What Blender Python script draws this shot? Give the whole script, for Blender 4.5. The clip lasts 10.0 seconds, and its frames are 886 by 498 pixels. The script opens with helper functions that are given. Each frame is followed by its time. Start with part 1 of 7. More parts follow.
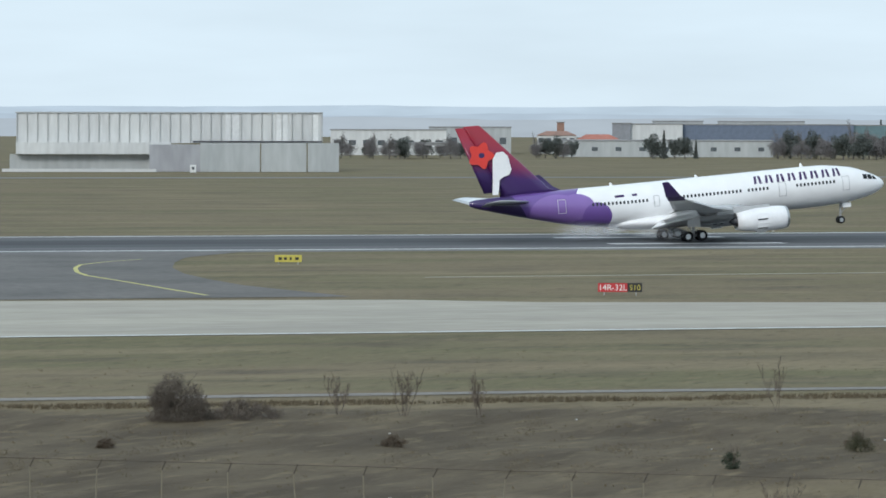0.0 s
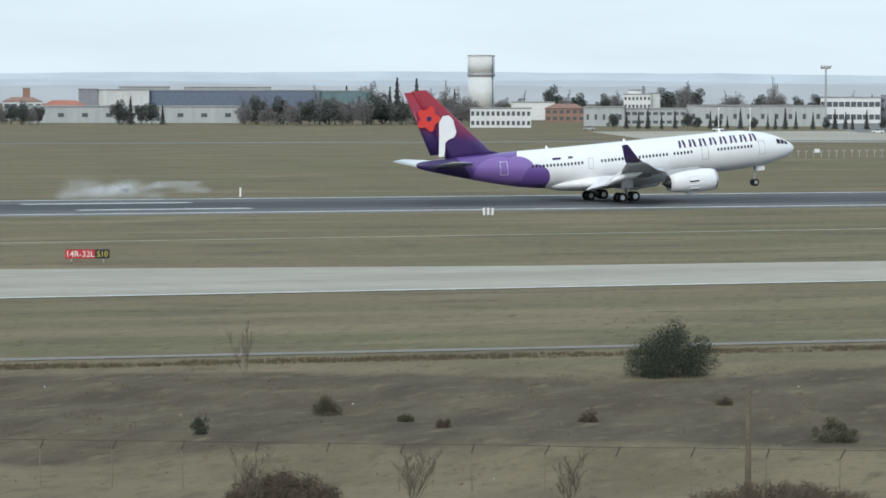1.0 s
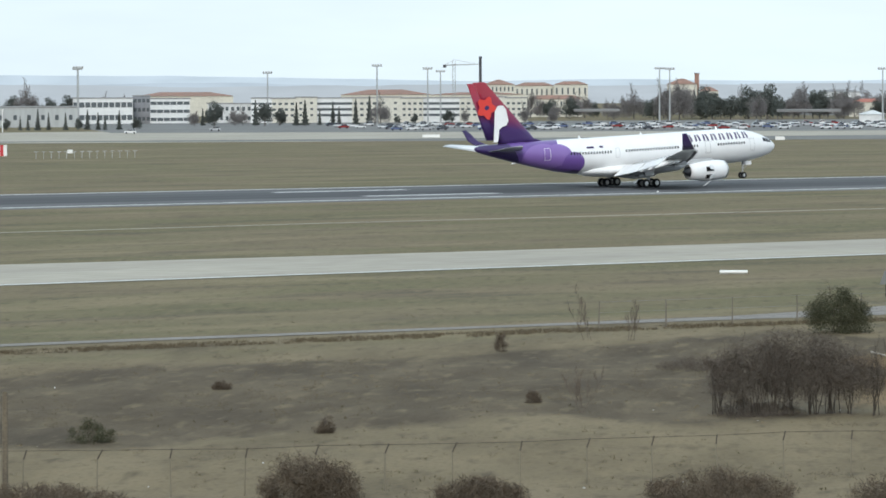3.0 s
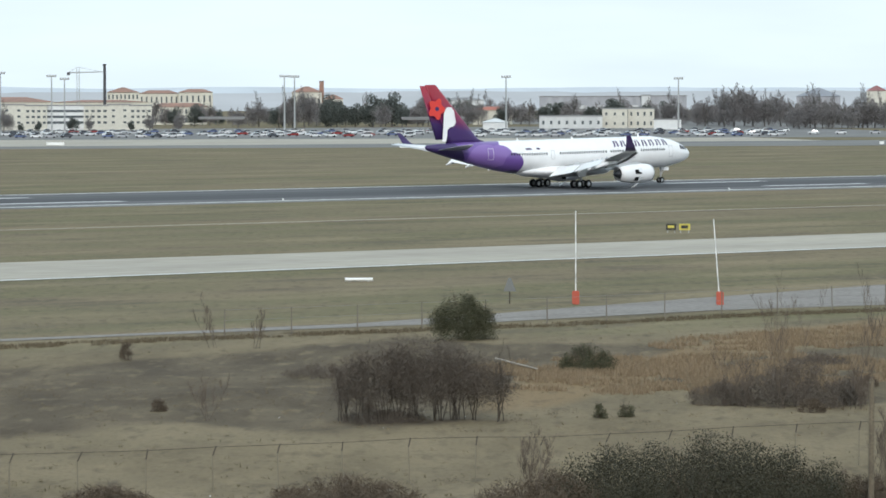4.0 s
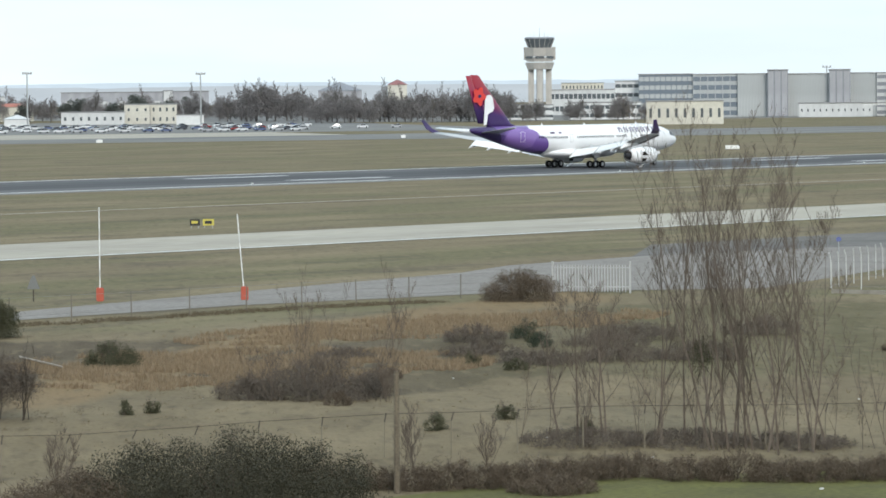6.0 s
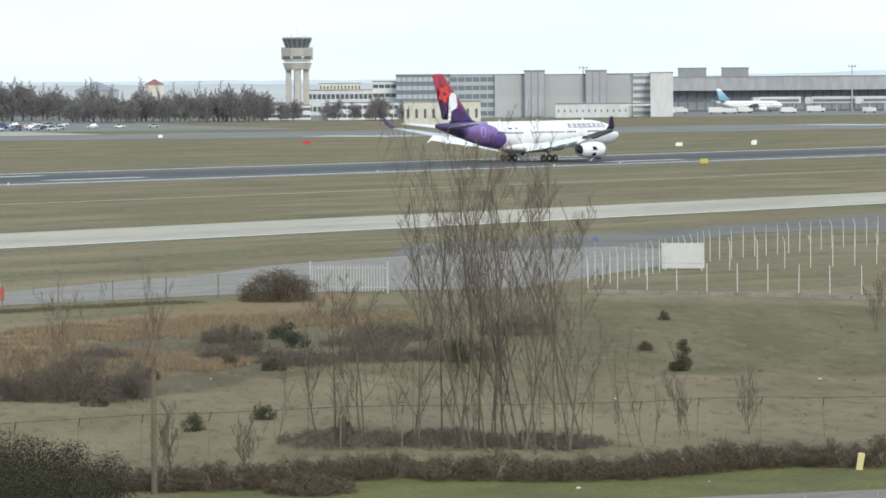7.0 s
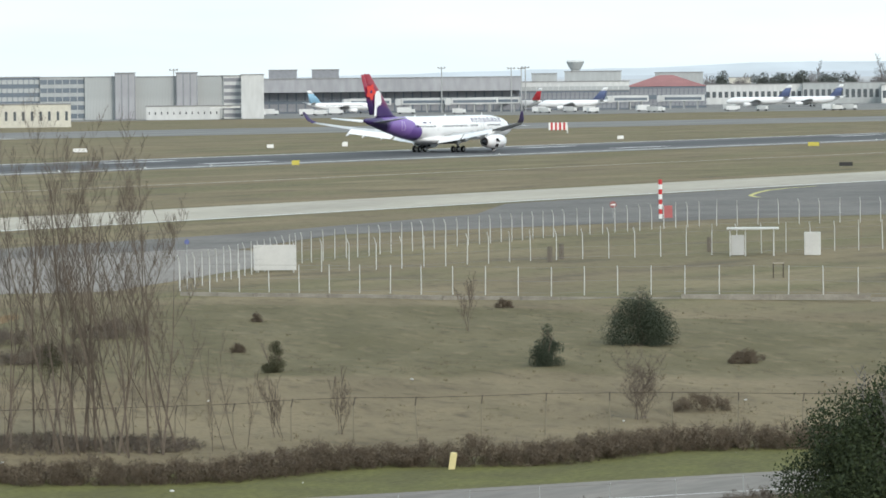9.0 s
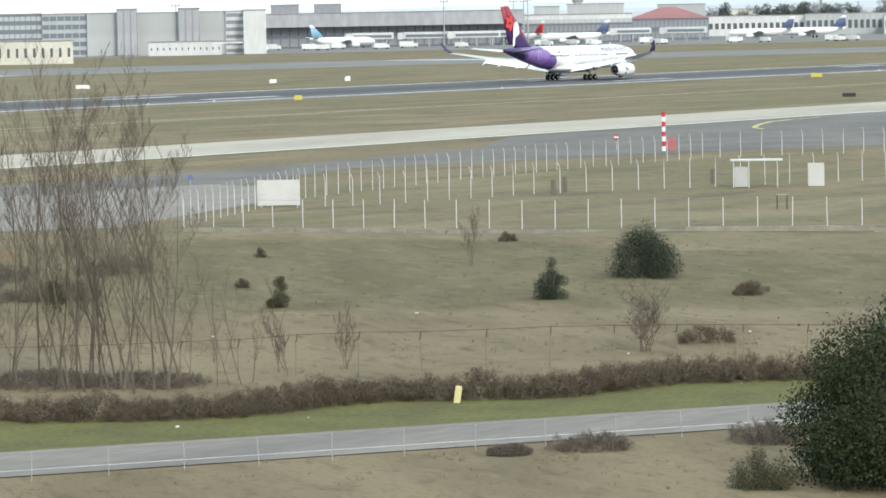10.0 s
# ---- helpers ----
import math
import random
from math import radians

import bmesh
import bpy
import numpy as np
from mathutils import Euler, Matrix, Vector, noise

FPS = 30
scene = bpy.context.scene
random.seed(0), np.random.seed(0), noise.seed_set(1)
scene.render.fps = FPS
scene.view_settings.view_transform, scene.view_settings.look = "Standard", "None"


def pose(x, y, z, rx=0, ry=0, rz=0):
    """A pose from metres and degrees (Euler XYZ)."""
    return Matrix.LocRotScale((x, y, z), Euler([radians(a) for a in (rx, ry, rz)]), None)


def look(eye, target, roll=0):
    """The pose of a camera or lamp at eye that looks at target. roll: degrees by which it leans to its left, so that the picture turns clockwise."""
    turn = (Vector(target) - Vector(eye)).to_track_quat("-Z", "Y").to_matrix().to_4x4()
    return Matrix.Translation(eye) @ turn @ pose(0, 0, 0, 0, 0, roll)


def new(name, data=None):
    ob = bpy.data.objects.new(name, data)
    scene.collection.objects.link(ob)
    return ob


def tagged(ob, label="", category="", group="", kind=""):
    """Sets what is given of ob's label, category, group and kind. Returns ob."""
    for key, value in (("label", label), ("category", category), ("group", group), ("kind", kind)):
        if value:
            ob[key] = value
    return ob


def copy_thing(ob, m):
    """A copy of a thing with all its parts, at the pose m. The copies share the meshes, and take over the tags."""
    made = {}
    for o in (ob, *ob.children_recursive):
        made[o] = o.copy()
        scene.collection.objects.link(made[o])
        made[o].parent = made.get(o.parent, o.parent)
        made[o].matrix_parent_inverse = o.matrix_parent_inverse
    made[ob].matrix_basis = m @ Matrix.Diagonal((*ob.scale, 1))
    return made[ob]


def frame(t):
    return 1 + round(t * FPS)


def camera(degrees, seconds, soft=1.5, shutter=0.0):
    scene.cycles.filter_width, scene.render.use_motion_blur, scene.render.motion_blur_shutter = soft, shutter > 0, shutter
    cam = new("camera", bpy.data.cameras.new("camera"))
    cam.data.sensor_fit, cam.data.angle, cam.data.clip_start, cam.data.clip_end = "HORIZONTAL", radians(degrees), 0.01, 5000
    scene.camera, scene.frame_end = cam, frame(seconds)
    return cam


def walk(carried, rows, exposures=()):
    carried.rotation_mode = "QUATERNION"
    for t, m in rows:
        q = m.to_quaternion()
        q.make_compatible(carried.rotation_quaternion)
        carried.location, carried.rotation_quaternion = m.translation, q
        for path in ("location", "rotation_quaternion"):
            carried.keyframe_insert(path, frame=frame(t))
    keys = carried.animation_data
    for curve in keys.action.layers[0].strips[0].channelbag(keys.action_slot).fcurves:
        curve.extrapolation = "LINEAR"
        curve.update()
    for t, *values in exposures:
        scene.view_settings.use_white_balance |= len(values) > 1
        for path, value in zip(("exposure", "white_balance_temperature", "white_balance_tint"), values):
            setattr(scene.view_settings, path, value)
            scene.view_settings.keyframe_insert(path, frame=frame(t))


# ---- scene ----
cam = camera(13.075, 10.0, soft=1.7)
EYE = (0, 0, 16.41)


def aim(yaw, pitch, roll):
    """The camera on its spot, turned yaw degrees right of the runway's square, tilted and leaned."""
    return pose(*EYE) @ pose(0, 0, 0, 0, 0, -yaw) @ pose(0, 0, 0, 90 + pitch) @ pose(0, 0, 0, 0, 0, roll)


walk(cam, [
    (0.00, aim(14.252, -1.943, 0.134)),
    (0.50, aim(18.621, -2.148, 0.165)),
    (1.00, aim(22.139, -2.434, 0.093)),
    (1.50, aim(25.421, -2.578, 0.001)),
    (2.00, aim(27.775, -2.583, -0.071)),
    (2.20, aim(28.388, -2.571, -0.136)),
    (3.30, aim(35.238, -2.400, -0.174)),
    (3.50, aim(36.438, -2.393, -0.130)),
    (4.00, aim(38.721, -2.336, -0.152)),
    (4.50, aim(40.738, -2.306, -0.194)),
    (5.00, aim(42.112, -2.349, -0.299)),
    (5.50, aim(43.932, -2.386, -0.323)),
    (5.70, aim(44.667, -2.414, -0.478)),
    (6.80, aim(48.672, -2.475, -0.401)),
    (7.00, aim(49.366, -2.477, -0.441)),
    (7.50, aim(51.187, -2.464, -0.418)),
    (8.00, aim(52.651, -2.456, -0.494)),
    (8.50, aim(54.079, -2.430, -0.494)),
    (9.00, aim(55.414, -2.500, -0.595)),
    (9.10, aim(55.404, -2.670, -0.615)),
    (9.20, aim(55.394, -2.980, -0.645)),
    (9.35, aim(55.389, -3.200, -0.695)),
    (9.50, aim(55.386, -3.279, -0.738)),
    (10.00, aim(55.344, -3.479, -1.027)),
], exposures=((0, 0.0, 6250, 10), (1.0, 0.08, 6350, 10), (2.0, 0.17, 6400, 10), (3.5, 0.2, 6450, 10), (5.5, 0.3, 6520, 10), (7.5, 0.38, 6650, 10), (9.0, 0.38, 6700, 10), (9.5, 0.46, 6700, 10), (10, 0.7, 6720, 10)))

# world: bright overcast sky, one wide soft sun
world = bpy.data.worlds.new("overcast")
scene.world = world
world.use_nodes = True
wn, wl = world.node_tree.nodes, world.node_tree.links
wn.clear()
sky = wn.new("ShaderNodeTexSky")
sky.sky_type, sky.sun_disc = "NISHITA", False
sky.sun_elevation, sky.sun_rotation = radians(29), radians(217)
sky.air_density, sky.dust_density, sky.ozone_density = 1.0, 3.0, 1.0
veil = wn.new("ShaderNodeMix")
veil.data_type, veil.inputs[0].default_value = "RGBA", 0.9
cloud = wn.new("ShaderNodeValToRGB")
cloud.color_ramp.elements[0].position, cloud.color_ramp.elements[0].color = 0.5, (8.0, 9.3, 10.0, 1)
cloud.color_ramp.elements[1].position, cloud.color_ramp.elements[1].color = 0.56, (7.5, 9.1, 10.1, 1)
tc, sep = wn.new("ShaderNodeTexCoord"), wn.new("ShaderNodeSeparateXYZ")
half = wn.new("ShaderNodeMath")
half.operation, half.inputs[1].default_value, half.inputs[2].default_value = "MULTIPLY_ADD", 0.5, 0.5
wl.new(tc.outputs["Generated"], sep.inputs[0])
wl.new(sep.outputs["Z"], half.inputs[0])
wl.new(half.outputs[0], cloud.inputs[0])
drift = wn.new("ShaderNodeTexNoise")
drift.inputs["Scale"].default_value, drift.inputs["Detail"].default_value = 9.0, 4.0
stretch = wn.new("ShaderNodeMapping")
stretch.inputs["Scale"].default_value = (1.0, 1.0, 6.0)
wl.new(tc.outputs["Generated"], stretch.inputs[0])
wl.new(stretch.outputs[0], drift.inputs["Vector"])
patch = wn.new("ShaderNodeMapRange")
patch.inputs["From Min"].default_value, patch.inputs["From Max"].default_value = 0.3, 0.7
patch.inputs["To Min"].default_value, patch.inputs["To Max"].default_value = 0.93, 1.05
wl.new(drift.outputs[0], patch.inputs[0])
puffs = wn.new("ShaderNodeMix")
puffs.data_type, puffs.blend_type, puffs.inputs[0].default_value = "RGBA", "MULTIPLY", 1.0
wl.new(cloud.outputs[0], puffs.inputs[6])
wl.new(patch.outputs[0], puffs.inputs[7])
wl.new(sky.outputs[0], veil.inputs[6])
wl.new(puffs.outputs[2], veil.inputs[7])
bg, wo = wn.new("ShaderNodeBackground"), wn.new("ShaderNodeOutputWorld")
bg.inputs["Strength"].default_value = 0.1
wl.new(veil.outputs[2], bg.inputs[0])
wl.new(bg.outputs[0], wo.inputs[0])

sun = new("sun", bpy.data.lights.new("sun", "SUN"))
sun.data.energy, sun.data.angle, sun.data.color = 1.5, radians(14), (1.0, 0.96, 0.9)
sun.matrix_world = look((-60, -80, 55), (0, 0, 0))


# materials
def material(name, colour, rough=0.8, metal=0.0, vary=0.25, scale=1.0, second=None, bump=0.0, coat=0.0, stretchy=(1, 1, 1)):
    """A procedural surface: base colour with grain at two scales, second colour in patches, fine relief."""
    m = bpy.data.materials.new(name)
    m.use_nodes = True
    n, l = m.node_tree.nodes, m.node_tree.links
    b = n["Principled BSDF"]
    b.inputs["Roughness"].default_value, b.inputs["Metallic"].default_value = rough, metal
    b.inputs["Coat Weight"].default_value = coat
    b.inputs["Specular IOR Level"].default_value = 0.25 if rough >= 0.8 else 0.5
    co, mp = n.new("ShaderNodeTexCoord"), n.new("ShaderNodeMapping")
    mp.inputs["Scale"].default_value = stretchy
    l.new(co.outputs["Object"], mp.inputs[0])
    big, fine = n.new("ShaderNodeTexNoise"), n.new("ShaderNodeTexNoise")
    big.inputs["Scale"].default_value, big.inputs["Detail"].default_value = scale, 5.0
    fine.inputs["Scale"].default_value, fine.inputs["Detail"].default_value = scale * 11, 6.0
    l.new(mp.outputs[0], big.inputs["Vector"])
    l.new(mp.outputs[0], fine.inputs["Vector"])
    ramp = n.new("ShaderNodeValToRGB")
    c2 = second or tuple(c * (1 - vary) for c in colour)
    ramp.color_ramp.elements[0].position, ramp.color_ramp.elements[0].color = 0.36, (*c2, 1)
    ramp.color_ramp.elements[1].position, ramp.color_ramp.elements[1].color = 0.62, (*colour, 1)
    l.new(big.outputs[0], ramp.inputs[0])
    mul = n.new("ShaderNodeMix")
    mul.data_type, mul.blend_type, mul.inputs[0].default_value = "RGBA", "MULTIPLY", 1.0
    rng = n.new("ShaderNodeMapRange")
    rng.inputs["From Min"].default_value, rng.inputs["From Max"].default_value = 0.3, 0.7
    rng.inputs["To Min"].default_value, rng.inputs["To Max"].default_value = 1 - vary, 1 + vary * 0.6
    l.new(fine.outputs[0], rng.inputs[0])
    l.new(ramp.outputs[0], mul.inputs[6])
    l.new(rng.outputs[0], mul.inputs[7])
    l.new(mul.outputs[2], b.inputs["Base Color"])
    if bump:
        bp = n.new("ShaderNodeBump")
        bp.inputs["Strength"].default_value, bp.inputs["Distance"].default_value = 0.6, bump
        l.new(fine.outputs[0], bp.inputs["Height"])
        l.new(bp.outputs[0], b.inputs["Normal"])
    return m


def leafy(name, dark, light, rough=0.7):
    """Foliage, twigs or grass whose every island has a shade of its own."""
    m = bpy.data.materials.new(name)
    m.use_nodes = True
    n, l = m.node_tree.nodes, m.node_tree.links
    b = n["Principled BSDF"]
    b.inputs["Roughness"].default_value, b.inputs["Specular IOR Level"].default_value = rough, 0.2
    geo, ramp = n.new("ShaderNodeNewGeometry"), n.new("ShaderNodeValToRGB")
    ramp.color_ramp.elements[0].color, ramp.color_ramp.elements[1].color = (*dark, 1), (*light, 1)
    l.new(geo.outputs["Random Per Island"], ramp.inputs[0])
    l.new(ramp.outputs[0], b.inputs["Base Color"])
    return m


def plain(name, colour, rough=0.5, metal=0.0, coat=0.0):
    return material(name, colour, rough, metal, 0.06, 0.7, None, 0.0, coat)


def ground_material():
    """Winter airfield turf: dry straw, dull green and bare earth in strips and patches."""
    m = bpy.data.materials.new("winter_turf")
    m.use_nodes = True
    n, l = m.node_tree.nodes, m.node_tree.links
    b = n["Principled BSDF"]
    b.inputs["Roughness"].default_value, b.inputs["Specular IOR Level"].default_value = 1.0, 0.2
    co = n.new("ShaderNodeTexCoord")

    def noise_at(sx, sy, scale, lo, hi, detail=6.0, turn=0):
        mp, nz, ra = n.new("ShaderNodeMapping"), n.new("ShaderNodeTexNoise"), n.new("ShaderNodeMapRange")
        mp.inputs["Scale"].default_value = (sx, sy, 1)
        if turn:
            mp.vector_type = "TEXTURE"
            mp.inputs["Scale"].default_value, mp.inputs["Rotation"].default_value = (1 / sx, 1 / sy, 1), (0, 0, radians(-turn))
        nz.inputs["Scale"].default_value, nz.inputs["Detail"].default_value = scale, detail
        ra.inputs["From Min"].default_value, ra.inputs["From Max"].default_value = lo, hi
        l.new(co.outputs["Object"], mp.inputs[0])
        l.new(mp.outputs[0], nz.inputs["Vector"])
        l.new(nz.outputs[0], ra.inputs[0])
        return ra.outputs[0]

    def mix(a, c, fac):
        mx = n.new("ShaderNodeMix")
        mx.data_type = "RGBA"
        if isinstance(a, tuple):
            mx.inputs[6].default_value = (*a, 1)
        else:
            l.new(a, mx.inputs[6])
        mx.inputs[7].default_value = (*c, 1)
        l.new(fac, mx.inputs[0])
        return mx.outputs[2]

    def ramped(src, lo, hi, top=1.0):
        ra = n.new("ShaderNodeMapRange")
        ra.inputs["From Min"].default_value, ra.inputs["From Max"].default_value = lo, hi
        ra.inputs["To Max"].default_value = top
        l.new(src, ra.inputs[0])
        return ra.outputs[0]

    def frayed(src, ragged, amount):
        ad = n.new("ShaderNodeMath")
        ad.operation, ad.inputs[1].default_value = "MULTIPLY_ADD", amount
        l.new(ragged, ad.inputs[0])
        l.new(src, ad.inputs[2])
        return ramped(ad.outputs[0], amount * 0.5 + 0.3, amount * 0.5 + 0.7)

    def times(a, c):
        mu = n.new("ShaderNodeMath")
        mu.operation = "MULTIPLY"
        l.new(a, mu.inputs[0])
        if isinstance(c, float):
            mu.inputs[1].default_value = c
        else:
            l.new(c, mu.inputs[1])
        return mu.outputs[0]

    # mown airfield turf
    col = mix((0.180, 0.144, 0.088), (0.146, 0.130, 0.069), noise_at(0.25, 1, 0.05, 0.42, 0.58))
    col = mix(col, (0.235, 0.190, 0.116), times(noise_at(0.3, 1, 0.08, 0.5, 0.66), 0.8))
    col = mix(col, (0.098, 0.080, 0.056), times(noise_at(0.4, 1, 0.13, 0.52, 0.7), 0.75))
    # the waste land: straw flats, a bare brown bank, tan reeds, olive rough ground
    cover, split = n.new("ShaderNodeAttribute"), n.new("ShaderNodeSeparateColor")
    cover.attribute_name = "cover"
    l.new(cover.outputs["Color"], split.inputs[0])
    patchy = noise_at(1, 0.3, 0.12, 0.3, 0.7, 6.0, 38)

    def blend(fac, a, c):
        mx = n.new("ShaderNodeMix")
        mx.data_type = "RGBA"
        l.new(fac, mx.inputs[0])
        l.new(a, mx.inputs[6])
        l.new(c, mx.inputs[7])
        return mx.outputs[2]

    straw = mix((0.146, 0.115, 0.069), (0.208, 0.165, 0.101), noise_at(1, 0.35, 0.15, 0.36, 0.62, 6.0, 38))
    col = blend(split.outputs[2], col, straw)
    brown = mix((0.066, 0.050, 0.033), (0.128, 0.100, 0.065), noise_at(1, 0.28, 0.25, 0.36, 0.64, 7.0, 38))
    olive = mix((0.106, 0.092, 0.047), (0.146, 0.123, 0.069), noise_at(1, 0.3, 0.2, 0.38, 0.62, 7.0, 50))
    col = blend(times(frayed(split.outputs[0], patchy, 0.9), 0.92), col, blend(cover.outputs["Alpha"], brown, olive))
    col = mix(col, (0.215, 0.149, 0.080), times(frayed(split.outputs[1], patchy, 0.6), 0.85))
    # tufts, bare spots and grain
    col = mix(col, (0.230, 0.180, 0.108), times(noise_at(1, 0.3, 0.9, 0.54, 0.76, 5.0, 40), 0.6))
    col = mix(col, (0.050, 0.039, 0.025), times(noise_at(1, 0.3, 1.1, 0.54, 0.78, 5.0, 40), 0.6))
    col = mix(col, (0.062, 0.049, 0.030), times(noise_at(1, 0.4, 4.0, 0.5, 0.8, 6.0, 40), 0.45))
    l.new(col, b.inputs["Base Color"])
    bp = n.new("ShaderNodeBump")
    bp.inputs["Strength"].default_value, bp.inputs["Distance"].default_value = 0.5, 0.08
    l.new(noise_at(1, 1, 3.0, 0.2, 0.8), bp.inputs["Height"])
    l.new(bp.outputs[0], b.inputs["Normal"])
    return m


M_TURF = ground_material()
M_ASPHALT = material("runway_asphalt", (0.135, 0.134, 0.136), 0.85, 0, 0.25, 0.05, (0.095, 0.095, 0.098), 0.01, 0, (0.12, 1, 1))
M_RUBBER = material("rubbered_asphalt", (0.085, 0.086, 0.091), 0.85, 0, 0.3, 0.08, (0.052, 0.053, 0.057), 0.01, 0, (0.05, 1, 1))
M_SHOULDER = material("shoulder_asphalt", (0.21, 0.205, 0.195), 0.9, 0, 0.2, 0.06, (0.15, 0.148, 0.145), 0.01, 0, (0.15, 1, 1))
M_CONCRETE = material("taxiway_concrete", (0.41, 0.375, 0.31), 0.85, 0, 0.14, 0.07, (0.335, 0.305, 0.255), 0.005, 0, (0.3, 1, 1))
M_OLDTAR = material("grey_tar", (0.165, 0.154, 0.142), 0.9, 0, 0.2, 0.08, (0.12, 0.113, 0.106), 0.01)
M_PATH = material("pale_track", (0.25, 0.23, 0.21), 0.95, 0, 0.25, 0.2, (0.22, 0.2, 0.18), 0.02)
M_ROAD = material("road_asphalt", (0.235, 0.213, 0.19), 0.9, 0, 0.15, 0.15, (0.172, 0.158, 0.144), 0.01, 0, (0.3, 1, 1))
M_LINE = material("white_marking", (0.72, 0.72, 0.70), 0.7, 0, 0.2, 0.6, (0.5, 0.5, 0.49))
M_YLINE = material("yellow_marking", (0.55, 0.5, 0.16), 0.7, 0, 0.2, 0.6)


# mesh helpers
def mesh_from(name, verts, faces, mat, smooth=False):
    me = bpy.data.meshes.new(name)
    me.from_pydata(verts, [], faces)
    if mat:
        me.materials.append(mat)
    if smooth:
        me.polygons.foreach_set("use_smooth", [True] * len(me.polygons))
    me.update()
    return me


def thing(name, label, category, x=0, y=0, z=0, rz=0, group="", kind=""):
    """An Empty at the base of a thing; its parts hang below it."""
    e = new(name)
    e.matrix_world = pose(x, y, z, 0, 0, rz)
    return tagged(e, label, category, group, kind)


def piece(name, verts, faces, mat, parent, label="", smooth=False, m=None):
    ob = new(name, mesh_from(name, verts, faces, mat, smooth))
    ob.parent = parent
    if m is not None:
        ob.matrix_local = m
    return tagged(ob, label)


def part(name, bm, mat, parent, label="", smooth=False, m=None):
    me = bpy.data.meshes.new(name)
    bmesh.ops.recalc_face_normals(bm, faces=bm.faces)
    bm.to_mesh(me)
    bm.free()
    me.materials.append(mat)
    if smooth:
        me.polygons.foreach_set("use_smooth", [True] * len(me.polygons))
    ob = new(name, me)
    ob.parent = parent
    if m is not None:
        ob.matrix_local = m
    return tagged(ob, label)


def share(name, me, parent, m, label=""):
    """One more piece on a mesh that others use too."""
    ob = new(name, me)
    ob.parent = parent
    ob.matrix_local = m
    return tagged(ob, label)


def box(bm, x0, x1, y0, y1, z0, z1, bevel=0.0):
    r = bmesh.ops.create_cube(bm, size=1.0)
    vs = r["verts"]
    bmesh.ops.scale(bm, vec=(x1 - x0, y1 - y0, z1 - z0), verts=vs)
    bmesh.ops.translate(bm, vec=((x0 + x1) / 2, (y0 + y1) / 2, (z0 + z1) / 2), verts=vs)
    if bevel:
        es = list({e for v in vs for e in v.link_edges})
        bmesh.ops.bevel(bm, geom=es, offset=bevel, segments=2, affect="EDGES")
    return bm


def boxed(*a, bevel=0.0):
    return box(bmesh.new(), *a, bevel=bevel)


def tube(bm, a, b, r0, r1, seg=8, caps=True):
    a, b = Vector(a), Vector(b)
    q = (b - a).to_track_quat("Z", "Y").to_matrix().to_4x4()
    m = Matrix.Translation((a + b) / 2) @ q
    bmesh.ops.create_cone(bm, cap_ends=caps, segments=seg, radius1=r0, radius2=max(r1, 0.001), depth=(b - a).length, matrix=m)
    return bm


def hgt(x, y):
    """Height of the ground: level at the airfield and along road and track, gently rough on the waste land between."""
    if y > 250:
        return 0.0
    w = max(0.0, min(1.0, (250 - 0.28 * x - y) / 30))
    across = (x - 121.5) * 0.528 + (y - 86.2) * 0.849
    w *= max(0.0, min(1.0, ((across if across > 0 else -across + 9) - 15) / 6)) * max(0.0, min(1.0, (abs(y - 219 + max(0, x - 60) * 0.05) - 6) / 6))
    return w * (0.34 * noise.noise((x * 0.05, y * 0.05, 3)) + 0.12 * noise.noise((x * 0.24, y * 0.24, 7)))


def strip(name, pts_far, pts_near, z, mat, kind="structure", label="", category=""):
    """A level band between two lines of (x, y)."""
    n = len(pts_far)
    vs = [(x, y, z) for x, y in pts_far] + [(x, y, z) for x, y in pts_near]
    ob = new(name, mesh_from(name, vs, [(n + i, n + i + 1, i + 1, i) for i in range(n - 1)], mat))
    return tagged(ob, label, category, "", kind)


BANK_TOP = ((8, 216), (21, 219), (24.5, 214), (28, 223), (31, 229), (34, 237), (36, 245), (38, 256), (39.5, 251), (44, 246), (46, 254), (48, 284), (52, 287), (56, 279), (59, 265), (64, 255))
BANK_FOOT = ((8, 160), (21, 173), (24, 175), (28, 176), (31, 185), (34, 190), (38, 187), (39.5, 194), (41, 212), (42.2, 214), (43, 208), (45, 206), (47, 218), (49, 214), (53, 213), (64, 215))
REED_LINE = ((38.5, 196), (40.5, 212), (42, 231), (43.5, 254), (45, 268), (47, 290), (49, 301))


def along(pts, v):
    for (a, p), (b, q) in zip(pts, pts[1:]):
        if a <= v <= b:
            return p + (q - p) * (v - a) / (b - a)
    return pts[0][1] if v < pts[0][0] else pts[-1][1]


def cover_at(x, y):
    """What grows where: bare bank, tan reeds, waste land as a whole, and how olive the bank is."""
    d, az = math.hypot(x, y), math.degrees(math.atan2(x, y))
    step = lambda v: max(0.0, min(1.0, v))
    top = along(BANK_TOP, az)
    bank = step((d - along(BANK_FOOT, az)) / 8 + 0.5) * step((top - d) / 7 + 0.5)
    reeds = step(1.4 - abs(d - along(REED_LINE, az)) / 11) * step((az - 38.5) / 1.5) * step((49 - az) / 1.5)
    waste = step((min(top + 9, 292) - d) / 8 + 0.5) if y > 0 and 0 < az < 75 else (1.0 if y < 215 else 0.0)
    return bank * (1 - reeds), reeds, waste, step((az - 44) / 5)


